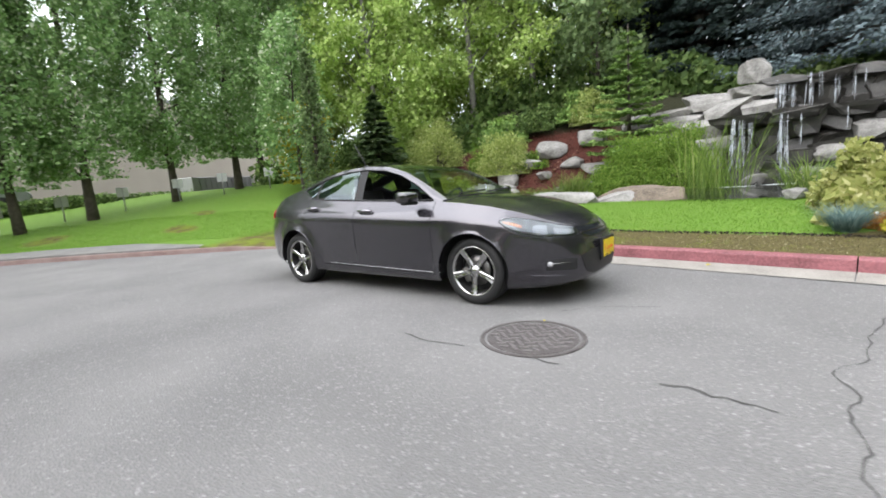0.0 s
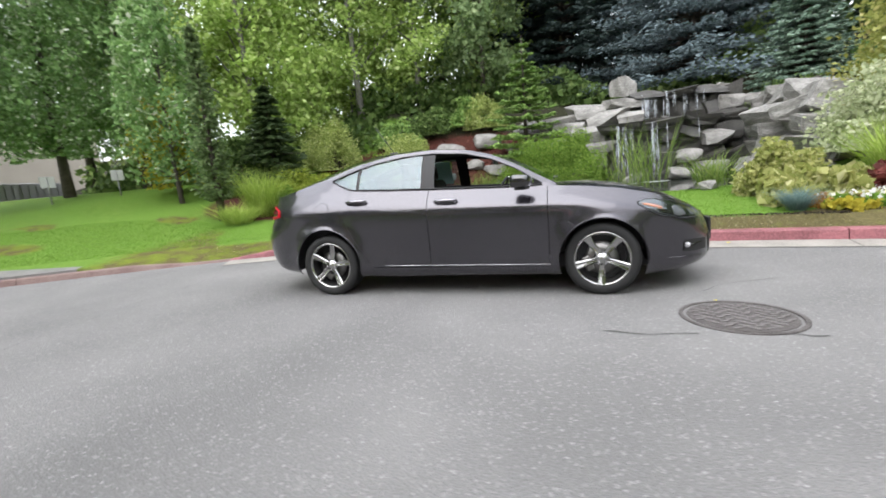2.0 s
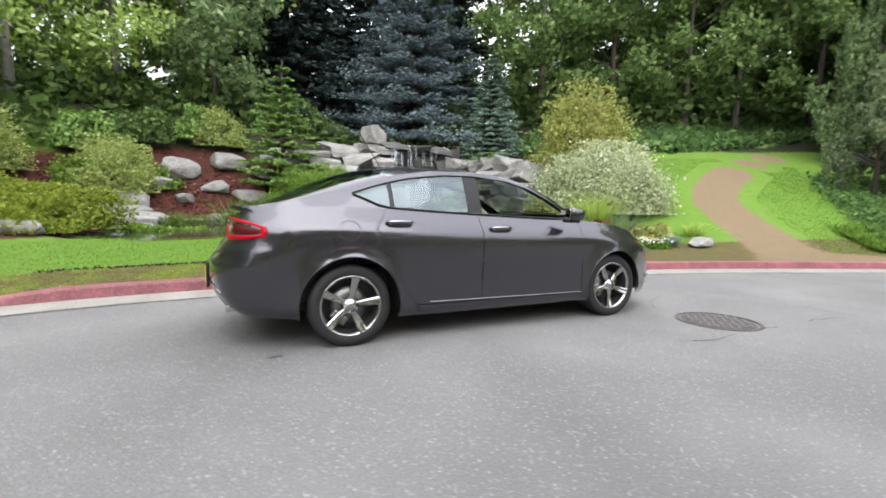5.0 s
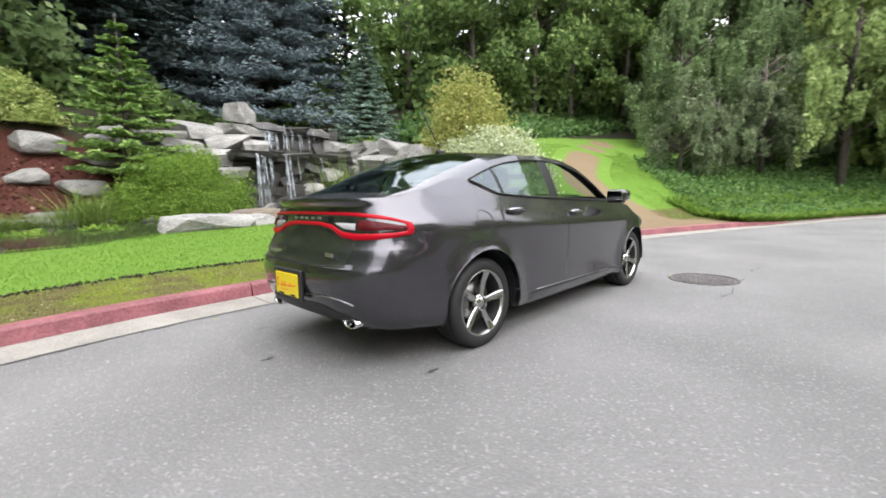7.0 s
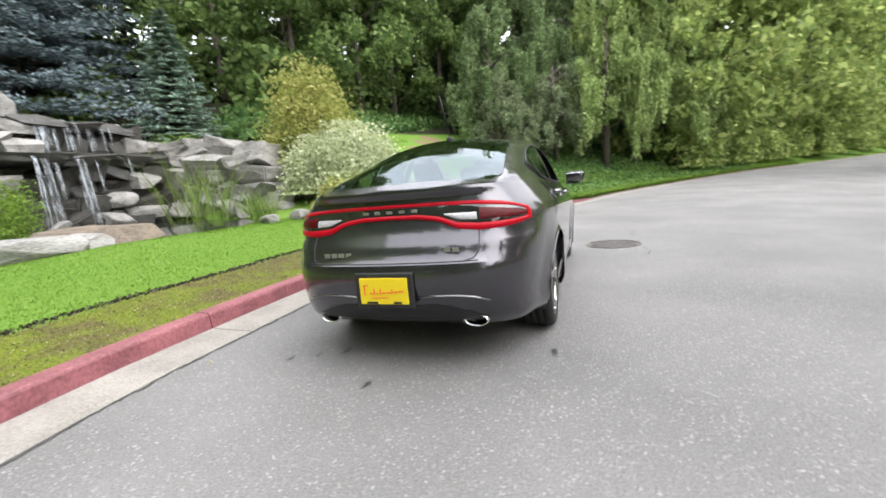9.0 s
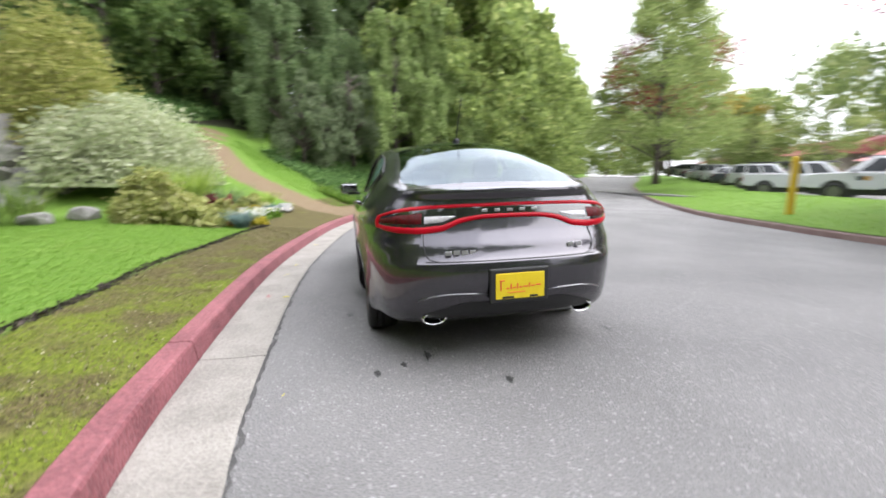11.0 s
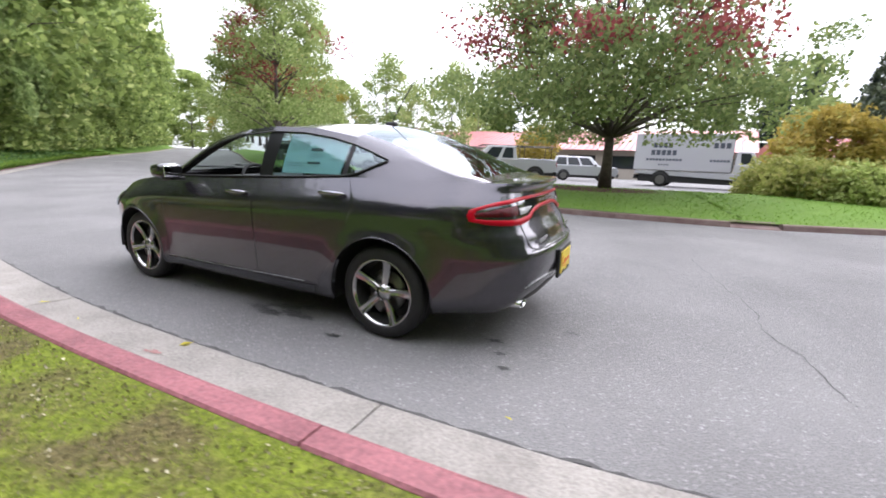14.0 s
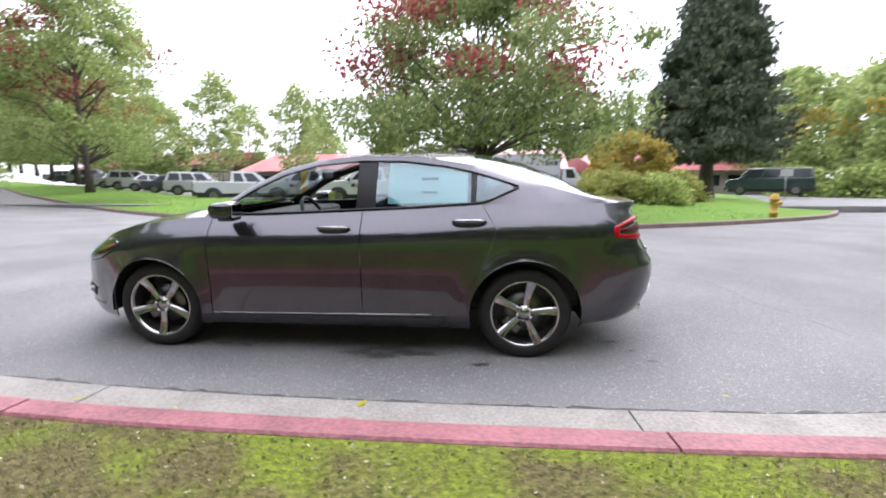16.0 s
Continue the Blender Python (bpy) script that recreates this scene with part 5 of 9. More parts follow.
for sg in (1, -1):
    around = [cab_point(x, float(win_b(x))) for x in np.linspace(0.86, -1.30, 44)]
    over_w = [cab_point(x, float(win_t(x))) for x in np.linspace(-1.30, 0.86, 44)]
    line_part("window_seal", flip_y(around, sg), 0.0065, M["black"])
    line_part("window_seal", flip_y(over_w, sg), 0.0065, M["black"])
    # seams and trims on the flank
    line_part("sill_strip", flip_y([skin(s_at_x(x), f_at(x, 0.315 - 0.022 * (x + 0.67) / 1.66), 0.006) for x in np.linspace(-0.70, 0.99, 30)], sg), 0.0028, M["badge"], "bright metal sill strip")
    for hx, hz, arch_r in ARCHES:
        arc = []
        for a in np.linspace(-14, 194, 40):
            x, z = hx + arch_r * math.cos(radians(a)), hz + arch_r * math.sin(radians(a))
            p = skin(s_at_x(x), max(0.0, f_at(x, z)), 0.0)
            arc.append((x, (p.y + 0.003 + flare(x, z)) * sg, max(z, 0.2)))
        line_part("arch_lip", arc, 0.005, M["paint"])
        bm = bmesh.new()
        rings = []
        for y in (0.86, 0.52):
            rings.append([bm.verts.new((hx + (arch_r + 0.004) * math.cos(w), y * sg, hz + (arch_r + 0.004) * math.sin(w))) for w in np.linspace(-0.12, math.pi + 0.12, 30)])
        for k in range(29):
            bm.faces.new((rings[0][k], rings[0][k + 1], rings[1][k + 1], rings[1][k]))
        bm.faces.new(rings[1])
        part("wheel_arch_liner", bm, M["black"], CAR)
    # handles
    for hx, hz in ((-0.96, 0.955), (-0.02, 0.905)):
        c = skin(s_at_x(hx), f_at(hx, hz))
        cup = bmesh.new()
        bmesh.ops.create_uvsphere(cup, u_segments=14, v_segments=8, radius=1)
        bmesh.ops.scale(cup, verts=cup.verts, vec=(0.085, 0.012, 0.028))
        part("handle_recess", cup, M["paint"], CAR, m=pose(c.x, (c.y - 0.002) * sg, c.z - 0.008))
        part("door_handle", tubes("door_handle", [([(-0.115, 0.004, 0), (-0.08, 0.028, 0.004), (0, 0.036, 0.006), (0.08, 0.028, 0.004), (0.11, 0.004, 0)], [0.012, 0.015, 0.016, 0.015, 0.011])], M["handle"], 8), None, CAR, m=pose(c.x, c.y * sg, c.z + 0.012) @ Matrix.Diagonal((1, sg, 1, 1)))
    # mirrors
    bm = bmesh.new()
    box(bm, -0.075, 0.11, -0.125, 0.115, -0.07, 0.075, 0.045)
    for v in bm.verts:
        v.co.z *= 1 - 0.25 * (v.co.x + 0.07) / 0.18
        v.co.y *= 1 - 0.15 * (v.co.x + 0.07) / 0.18
    # gloss black stands in for body-coloured caps seen in shade
    cap = part("door_mirror", bm, M["gloss_black"], CAR, m=pose(0.69, 0.965 * sg, 1.045, 0, 0, 8 * sg) @ Matrix.Scale(0.88, 4))
    cap.data.shade_smooth()
    bm = bmesh.new()
    box(bm, -0.004, 0.004, -0.095, 0.09, -0.05, 0.052, 0.003)
    part("mirror_glass", bm, M["chrome"], cap, m=pose(-0.078, 0, 0))
    bm = bmesh.new()
    box(bm, -0.05, 0.07, -0.11, 0.06, -0.085, -0.05, 0.015)
    part("mirror_foot", bm, M["black"], cap, m=pose(0.0, -0.05 * sg, 0))
    # exhaust
    tip = [(math.cos(w), math.sin(w)) for w in np.linspace(0, 6.283, 25)[:-1]]
    V, F = [], []
    for r, x in ((1.0, -0.20), (1.04, 0.0), (0.93, 0.003), (0.86, -0.015), (0.84, -0.16)):
        V += [(-x, 0.058 * r * a, 0.036 * r * b) for a, b in tip]
    for k in range(4):
        F += [(24 * k + i, 24 * k + (i + 1) % 24, 24 * (k + 1) + (i + 1) % 24, 24 * (k + 1) + i) for i in range(24)]
    ex = part("exhaust_tip", mesh("exhaust_tip", V, F, (M["chrome"],), True), None, CAR, m=pose(-2.225, 0.49 * sg, 0.308) @ Matrix.Diagonal((1, 1.25, 1.0, 1)))
    part("exhaust_inside", mesh("exhaust_inside", [(0.12, 0.05 * a, 0.031 * b) for a, b in tip], [tuple(range(24))], (M["black"],)), None, ex)


def patch(name, curve_a, curve_b, mat, label="", n=6, sides=(1, -1), out=0.006, parent=None):
    """A thin shaped patch on the skin between two lines of (s, f)."""
    k = 24
    ta, tb = np.linspace(0, 1, len(curve_a)), np.linspace(0, 1, len(curve_b))
    A, B = np.array(curve_a), np.array(curve_b)
    made = []
    V, F = [], []
    for sg in sides:
        off = len(V)
        for u in np.linspace(0, 1, k):
            a = np.array([np.interp(u, ta, A[:, 0]), np.interp(u, ta, A[:, 1])])
            b = np.array([np.interp(u, tb, B[:, 0]), np.interp(u, tb, B[:, 1])])
            for v in range(n + 1):
                w = a + (b - a) * v / n
                edge = 0.0 if v in (0, n) else 1.0
                p = skin(w[0], w[1], out * (0.35 + 0.65 * edge))
                V.append((p.x, p.y * sg, p.z))
        for a in range(k - 1):
            for v in range(n):
                q = (off + a * (n + 1) + v, off + (a + 1) * (n + 1) + v, off + (a + 1) * (n + 1) + v + 1, off + a * (n + 1) + v + 1)
                F.append(q if sg > 0 else q[::-1])
    return part(name, mesh(name, V, F, (mat,), True), None, parent or CAR, label)


def sf(x, z, y=None, rear=False):
    """(s, f) of a place on the flank, or on the tail or nose where y is given."""
    if y is None:
        return (s_at_x(x), f_at(x, z))
    s = s_rear(y) if rear else s_front(y)
    x = float(np.interp(s, PLAN_S, PLAN[:, 0]))
    return (s, f_at(x, z))


def tail(y, z):
    return sf(0, z, y, True)


def nose(y, z):
    return sf(0, z, y, False)


# tail lamps: a red loop right across the tail, dark inside
top_line = [tail(0.0, 1.0), tail(0.3, 0.998), tail(0.55, 0.994), tail(0.68, 0.988), sf(-2.14, 0.978), sf(-2.06, 0.962), sf(-1.955, 0.932)]
top_in = [tail(0.0, 0.978), tail(0.3, 0.976), tail(0.55, 0.970), tail(0.68, 0.962), sf(-2.14, 0.952), sf(-2.06, 0.940), sf(-1.975, 0.916)]
bot_in = [tail(0.0, 0.938), tail(0.2, 0.936), tail(0.33, 0.920), tail(0.44, 0.882), tail(0.58, 0.872), sf(-2.14, 0.874), sf(-2.06, 0.876), sf(-1.975, 0.882)]
bot_line = [tail(0.0, 0.912), tail(0.2, 0.908), tail(0.33, 0.888), tail(0.44, 0.843), tail(0.58, 0.828), sf(-2.14, 0.834), sf(-2.06, 0.842), sf(-1.955, 0.860)]
lamp = patch("tail_lamp", top_line, bot_line, M["gloss_black"], "full-width tail lamp with a glowing red loop", 6, out=0.008)
patch("red_loop", top_line, top_in, M["lit_red"], "", 3, out=0.015, parent=lamp)
patch("red_loop", bot_in, bot_line, M["lit_red"], "", 3, out=0.015, parent=lamp)
for sg in (1, -1):
    patch("red_loop", [sf(-1.950, 0.930), sf(-1.940, 0.896), sf(-1.950, 0.862)], [sf(-2.00, 0.936), sf(-1.99, 0.898), sf(-2.00, 0.856)], M["lit_red"], "", 4, (sg,), 0.015, lamp)
    patch("outer_lens", [tail(0.60, 0.962), sf(-2.14, 0.948), sf(-1.985, 0.914)], [tail(0.60, 0.876), sf(-2.14, 0.878), sf(-1.985, 0.884)], M["deep_red"], "", 4, (sg,), 0.011, lamp)
    patch("reverse_lamp", [tail(0.36, 0.932), tail(0.45, 0.936), tail(0.58, 0.936)], [tail(0.36, 0.922), tail(0.45, 0.890), tail(0.58, 0.880)], M["white_lens"], "clear reversing lamp", 4, (sg,), 0.012, lamp)
for y in (-0.16, -0.08, 0.0, 0.08, 0.16):
    s, f = tail(abs(y), 0.957)
    p = skin(s, f, 0.012)
    bm = bmesh.new()
    box(bm, -0.004, 0.004, -0.019, 0.019, -0.009, 0.009, 0.003)
    part("tail_badge", bm, M["badge"], CAR, m=pose(p.x, y, p.z))
for name, y0, y1, z in (("name_badge", 0.24, 0.44, 0.72), ("trim_badge", -0.44, -0.34, 0.735)):
    bm = bmesh.new()
    p = skin(*tail(0.36, z), 0.006)
    n_bars = 4 if y0 > 0 else 2
    for k in range(n_bars):
        w = (y1 - y0) / n_bars
        box(bm, -0.003, 0.003, y0 + k * w, y0 + (k + 0.78) * w, -0.013, 0.013, 0.002)
    part(name, bm, M["badge"], CAR, "bright metal badge", m=pose(p.x - 0.002, 0, p.z))
# boot lid seam, bumper crease's highlight as a metal line, lower valance
line_part("boot_seam", [tuple(skin(*tail(abs(y), 0.672), 0.001) * Vector((1, 1, 1))) if y >= 0 else (lambda q: (q.x, -q.y, q.z))(skin(*tail(-y, 0.672), 0.001)) for y in np.linspace(-0.55, 0.55, 31)], 0.004, M["black"])
for sg in (1, -1):
    line_part("bumper_highlight", flip_y([skin(*tail(y, z), 0.006) for y, z in ((0.19, 0.475), (0.3, 0.482), (0.42, 0.482), (0.52, 0.468), (0.60, 0.44))], sg), 0.0035, M["badge"], "bright line for the highlight on the crease above the exhaust")
# black patch paints the shade below the body-coloured bumper
valance = patch("shaded_valance", [tail(0.0, 0.415), tail(0.3, 0.43), tail(0.60, 0.335)], [tail(0.0, 0.296), tail(0.3, 0.296), tail(0.56, 0.30)], M["black"], "lower valance coloured black for the shade under the tail", 5, out=0.005)
for sg in (1, -1):
    line_part("lid_seam", flip_y([skin(*tail(y, z), 0.0012) for y, z in ((0.585, 0.828), (0.575, 0.78), (0.56, 0.72), (0.53, 0.685), (0.47, 0.672))], sg), 0.0035, M["black"])
# number plate: bars only
for x, tilt, z, recess in ((-2.374, 0, 0.522, True), (2.338, 0, 0.47, False)):
    bm = bmesh.new()
    box(bm, -0.012, 0.012, -0.185, 0.185, -0.105, 0.105, 0.01)
    holder = part("plate_holder", bm, M["black"], CAR, m=pose(x + (0.006 if x < 0 else -0.006), 0, z))
    bm = bmesh.new()
    box(bm, -0.004, 0.004, -0.152, 0.152, -0.077, 0.077, 0.003)
    sx = -0.014 if x < 0 else 0.014
    part("number_plate", bm, M["plate_yellow"], holder, "yellow plate with red script-like bars", m=pose(sx, 0, 0))
    bm = bmesh.new()
    for a, b, c, d in ((-0.125, -0.118, -0.03, 0.03), (-0.128, -0.098, 0.026, 0.032), (-0.088, -0.070, -0.022, -0.015), (-0.062, -0.055, -0.024, 0.008), (-0.048, -0.030, -0.02, -0.013), (-0.022, -0.015, -0.022, 0.010), (-0.008, 0.012, -0.018, -0.011), (0.020, 0.045, -0.016, -0.009), (0.052, 0.058, -0.018, 0.008), (0.066, 0.090, -0.014, -0.007), (0.097, 0.125, -0.010, -0.003)):
        box(bm, -0.0015, 0.0015, a, b, c, d)
    box(bm, -0.0015, 0.0015, -0.08, 0.03, -0.045, -0.041)
    part("plate_print", bm, M["plate_red"], holder, m=pose(sx * 1.38, 0, 0.006, 0, 0, 180 if x < 0 else 0))
    for y0, y1 in ((-0.11, -0.06), (0.04, 0.11)):
        bm = bmesh.new()
        box(bm, -0.002, 0.002, y0, y1, -0.006, 0.006)
        part("plate_screw_cover", bm, M["black"], holder, m=pose(sx * 1.4, 0, -0.066))
# nose: headlamps, grilles, fog lamps
for sg in (1, -1):
    lamp_top = [nose(0.42, 0.70), nose(0.60, 0.732), sf(2.0, 0.77), sf(1.82, 0.808), sf(1.72, 0.812), sf(1.645, 0.795)]
    lamp_low = [nose(0.42, 0.635), nose(0.60, 0.625), sf(2.0, 0.632), sf(1.82, 0.668), sf(1.72, 0.72), sf(1.645, 0.785)]
    hl = patch("headlamp", lamp_top, lamp_low, M["gloss_black"], "dark headlamp behind clear glass", 6, (sg,), 0.004)
    patch("reflector", [nose(0.47, 0.685), nose(0.62, 0.705), sf(2.09, 0.715)], [nose(0.47, 0.65), nose(0.62, 0.645), sf(2.09, 0.648)], M["reflector"], "", 5, (sg,), 0.008, hl)
    patch("reflector", [sf(2.04, 0.735), sf(1.98, 0.745), sf(1.93, 0.735)], [sf(2.04, 0.655), sf(1.98, 0.65), sf(1.93, 0.665)], M["reflector"], "", 5, (sg,), 0.008, hl)
    patch("side_light", [sf(1.84, 0.745), sf(1.75, 0.775), sf(1.68, 0.788)], [sf(1.84, 0.722), sf(1.75, 0.752), sf(1.68, 0.775)], M["amber"], "", 4, (sg,), 0.008, hl)
    patch("lamp_cover", lamp_top, lamp_low, M["lamp_glass"], "", 6, (sg,), 0.016, hl).visible_shadow = False
    rim_line = [skin(*q, 0.004) for q in lamp_low[::-1]] + [skin(*q, 0.004) for q in lamp_top]
    line_part("lamp_seam", flip_y(rim_line, sg), 0.004, M["black"])
    fog = patch("fog_lamp_bay", [nose(0.50, 0.435), nose(0.62, 0.44), sf(2.10, 0.44), sf(2.02, 0.43)], [nose(0.50, 0.335), nose(0.62, 0.335), sf(2.10, 0.335), sf(2.02, 0.34)], M["black"], "", 4, (sg,), 0.006)
    line_part("fog_trim", flip_y([skin(*nose(0.56, 0.405), 0.014), skin(*nose(0.64, 0.40), 0.014), skin(*sf(2.08, 0.40), 0.014), skin(*sf(2.04, 0.40), 0.012)], sg), 0.0035, M["rim"])
    bm = bmesh.new()
    bmesh.ops.create_uvsphere(bm, u_segments=12, v_segments=8, radius=0.026)
    p = skin(*sf(2.05, 0.395), 0.004)
    part("fog_lamp", bm, M["white_lens"], CAR, m=pose(p.x, p.y * sg, p.z))
    # added painted bead that catches a highlight along the lower bumper's crease
    line_part("chin_highlight", flip_y([skin(*nose(0.3, 0.285), 0.008), skin(*nose(0.55, 0.285), 0.008), skin(*sf(2.1, 0.29), 0.008), skin(*sf(1.9, 0.30), 0.006)], sg), 0.0035, M["paint"])
patch("upper_grille", [nose(0.0, 0.685), nose(0.2, 0.688), nose(0.42, 0.70)], [nose(0.0, 0.565), nose(0.2, 0.57), nose(0.40, 0.62)], M["gloss_black"], "black slatted front grille", 5, out=0.005)
patch("lower_grille", [nose(0.0, 0.50), nose(0.3, 0.49), nose(0.46, 0.45)], [nose(0.0, 0.26), nose(0.3, 0.265), nose(0.40, 0.30)], M["black"], "black lower air intake", 5, out=0.005)
for z in (0.60, 0.645):
    pts = [skin(*nose(abs(y), z), 0.01) for y in np.linspace(-0.38, 0.38, 21)]
    line_part("grille_bar", [(p.x, y, p.z) for p, y in zip(pts, np.linspace(-0.38, 0.38, 21))], 0.005, M["rim_dark"])
# fuel flap, antenna, wipers
c = skin(s_at_x(-1.36), f_at(-1.36, 0.905), 0.0015)
line_part("fuel_flap", [(c.x + 0.082 * math.cos(w), -(skin(s_at_x(c.x + 0.082 * math.cos(w)), f_at(c.x, c.z + 0.075 * math.sin(w))).y + 0.0005), c.z + 0.075 * math.sin(w)) for w in np.linspace(0, 6.283, 33)], 0.0022, M["black"])
line_part("aerial", [(-0.86, 0, 1.455), (-0.90, 0, 1.53), (-1.08, 0, 1.80)], 0.005, M["black"])
bm = bmesh.new()
box(bm, -0.92, -0.82, -0.025, 0.025, 1.45, 1.49, 0.015)
part("aerial_foot", bm, M["black"], CAR)
for y in (-0.32, 0.22):
    pts = [(0.94 - 0.02 * t, y + 0.55 * t, float(mid_z(0.94 - 0.05 * t)) + 0.0) for t in np.linspace(0, 1, 8)]
    line_part("wiper", [(p[0] + 0.01, p[1] - 0.1, p[2] + 0.012) for p in pts], 0.008, M["black"])
# inside: floor, dash, wheel, seats
bm = bmesh.new()
box(bm, -0.92, 0.92, -0.82, 0.82, 0.19, 0.33, 0.03)
box(bm, -2.12, -0.9, -0.56, 0.56, 0.245, 0.34, 0.03)
box(bm, 0.9, 2.1, -0.56, 0.56, 0.20, 0.34, 0.03)
box(bm, 0.62, 0.98, -0.74, 0.74, 0.34, 0.95, 0.05)
box(bm, -1.9, -1.25, -0.72, 0.72, 0.34, 1.02, 0.05)
part("floor_pan", bm, M["black"], CAR)
bm = bmesh.new()
box(bm, 0.42, 0.86, -0.70, 0.70, 0.74, 0.985, 0.06)
part("dashboard", bm, M["cloth"], CAR)
wheel_c = (0.30, 0.36, 0.93)
ring = [(wheel_c[0] + 0.19 * math.sin(w) * 0.42, wheel_c[1] + 0.185 * math.cos(w), wheel_c[2] + 0.17 * math.sin(w)) for w in np.linspace(0, 6.283, 29)]
line_part("steering_wheel", ring, 0.015, M["cloth"])
line_part("steering_hub", [(wheel_c[0], wheel_c[1] - 0.17, wheel_c[2]), wheel_c, (wheel_c[0], wheel_c[1] + 0.17, wheel_c[2])], 0.022, M["cloth"])
line_part("steering_column", [wheel_c, (0.55, 0.36, 0.84)], 0.04, M["cloth"])
bm = bmesh.new()
box(bm, 0.30, 0.33, -0.11, 0.11, 1.245, 1.305, 0.012)
part("inside_mirror", bm, M["black"], CAR)


def seat(x, y, bench=False):
    w = 0.62 if bench else 0.25
    bm = bmesh.new()
    box(bm, x - 0.26, x + 0.26, y - w, y + w, 0.40, 0.60, 0.06)
    s = part("seat", bm, M["cloth"], CAR)
    bm = bmesh.new()
    box(bm, -0.07, 0.07, -w, w, 0.0, 0.60 if not bench else 0.48, 0.055)
    part("seat_back", bm, M["cloth"], s, m=pose(x - 0.24, y, 0.56, 0, -16, 0))
    for yy in ((y,) if not bench else (-0.36, 0.36)):
        bm = bmesh.new()
        box(bm, -0.05, 0.05, -0.13, 0.13, 0.0, 0.18, 0.04)
        part("headrest", bm, M["cloth"], s, m=pose(x - 0.42, yy, 1.14 if not bench else 1.03, 0, -10, 0))


seat(-0.12, 0.37)
seat(-0.12, -0.37)
seat(-0.98, 0.0, True)
# the price sheet inside the left rear window
cols, rows = 8, 6
SV, SF = [], []
for a in range(cols + 1):
    x = -0.385 - 0.56 * a / cols
    for b in range(rows + 1):
        lo, hi = 1.078 - 0.02 * (x + 0.385), min(1.362, float(win_t(x)) - 0.012)
        SV.append(tuple(cab_point(x, lo + (hi - lo) * b / rows, -0.012)))
for a in range(cols):
    for b in range(rows):
        SF.append((a * (rows + 1) + b, (a + 1) * (rows + 1) + b, (a + 1) * (rows + 1) + b + 1, a * (rows + 1) + b + 1))
sheet = part("price_sheet", mesh("price_sheet", SV, SF, (M["paper"],)), None, CAR, "pale printed price sheet inside the rear side window")


def print_bar(x0, x1, z0, z1, mat):
    return part("print_bar", mesh("print_bar", [tuple(cab_point(x, z, -0.009)) for x, z in ((x0, z0), (x1, z0), (x1, z1), (x0, z1))], [(0, 1, 2, 3)], (mat,)), None, sheet)


for x0, x1, z0, z1, k in ((-0.41, -0.58, 1.335, 1.347, "pale_ink"), (-0.41, -0.60, 1.30, 1.306, "pale_ink"), (-0.41, -0.60, 1.285, 1.291, "pale_ink"), (-0.41, -0.60, 1.27, 1.276, "pale_ink"), (-0.41, -0.60, 1.25, 1.256, "pale_ink"), (-0.62, -0.74, 1.24, 1.262, "ink"),
                          (-0.62, -0.76, 1.31, 1.316, "pale_ink"), (-0.62, -0.76, 1.295, 1.301, "pale_ink"), (-0.62, -0.76, 1.215, 1.221, "pale_ink"), (-0.62, -0.76, 1.20, 1.206, "pale_ink"), (-0.62, -0.74, 1.15, 1.165, "ink"), (-0.41, -0.60, 1.15, 1.156, "pale_ink"),
                          (-0.41, -0.60, 1.13, 1.136, "pale_ink"), (-0.79, -0.795, 1.10, 1.33, "pale_ink"), (-0.81, -0.92, 1.30, 1.308, "pale_ink"), (-0.81, -0.92, 1.24, 1.248, "pale_ink"), (-0.81, -0.92, 1.18, 1.188, "pale_ink")):
    print_bar(x0, x1, z0, z1, M[k])


# wheels
def lathe(profile, n=48):
    V, F = [], []
    for r, y in profile:
        V += [(r * math.cos(w), y, r * math.sin(w)) for w in np.linspace(0, 2 * math.pi, n, endpoint=False)]
    for k in range(len(profile) - 1):
        F += [(n * k + i, n * k + (i + 1) % n, n * (k + 1) + (i + 1) % n, n * (k + 1) + i) for i in range(n)]
    return V, F


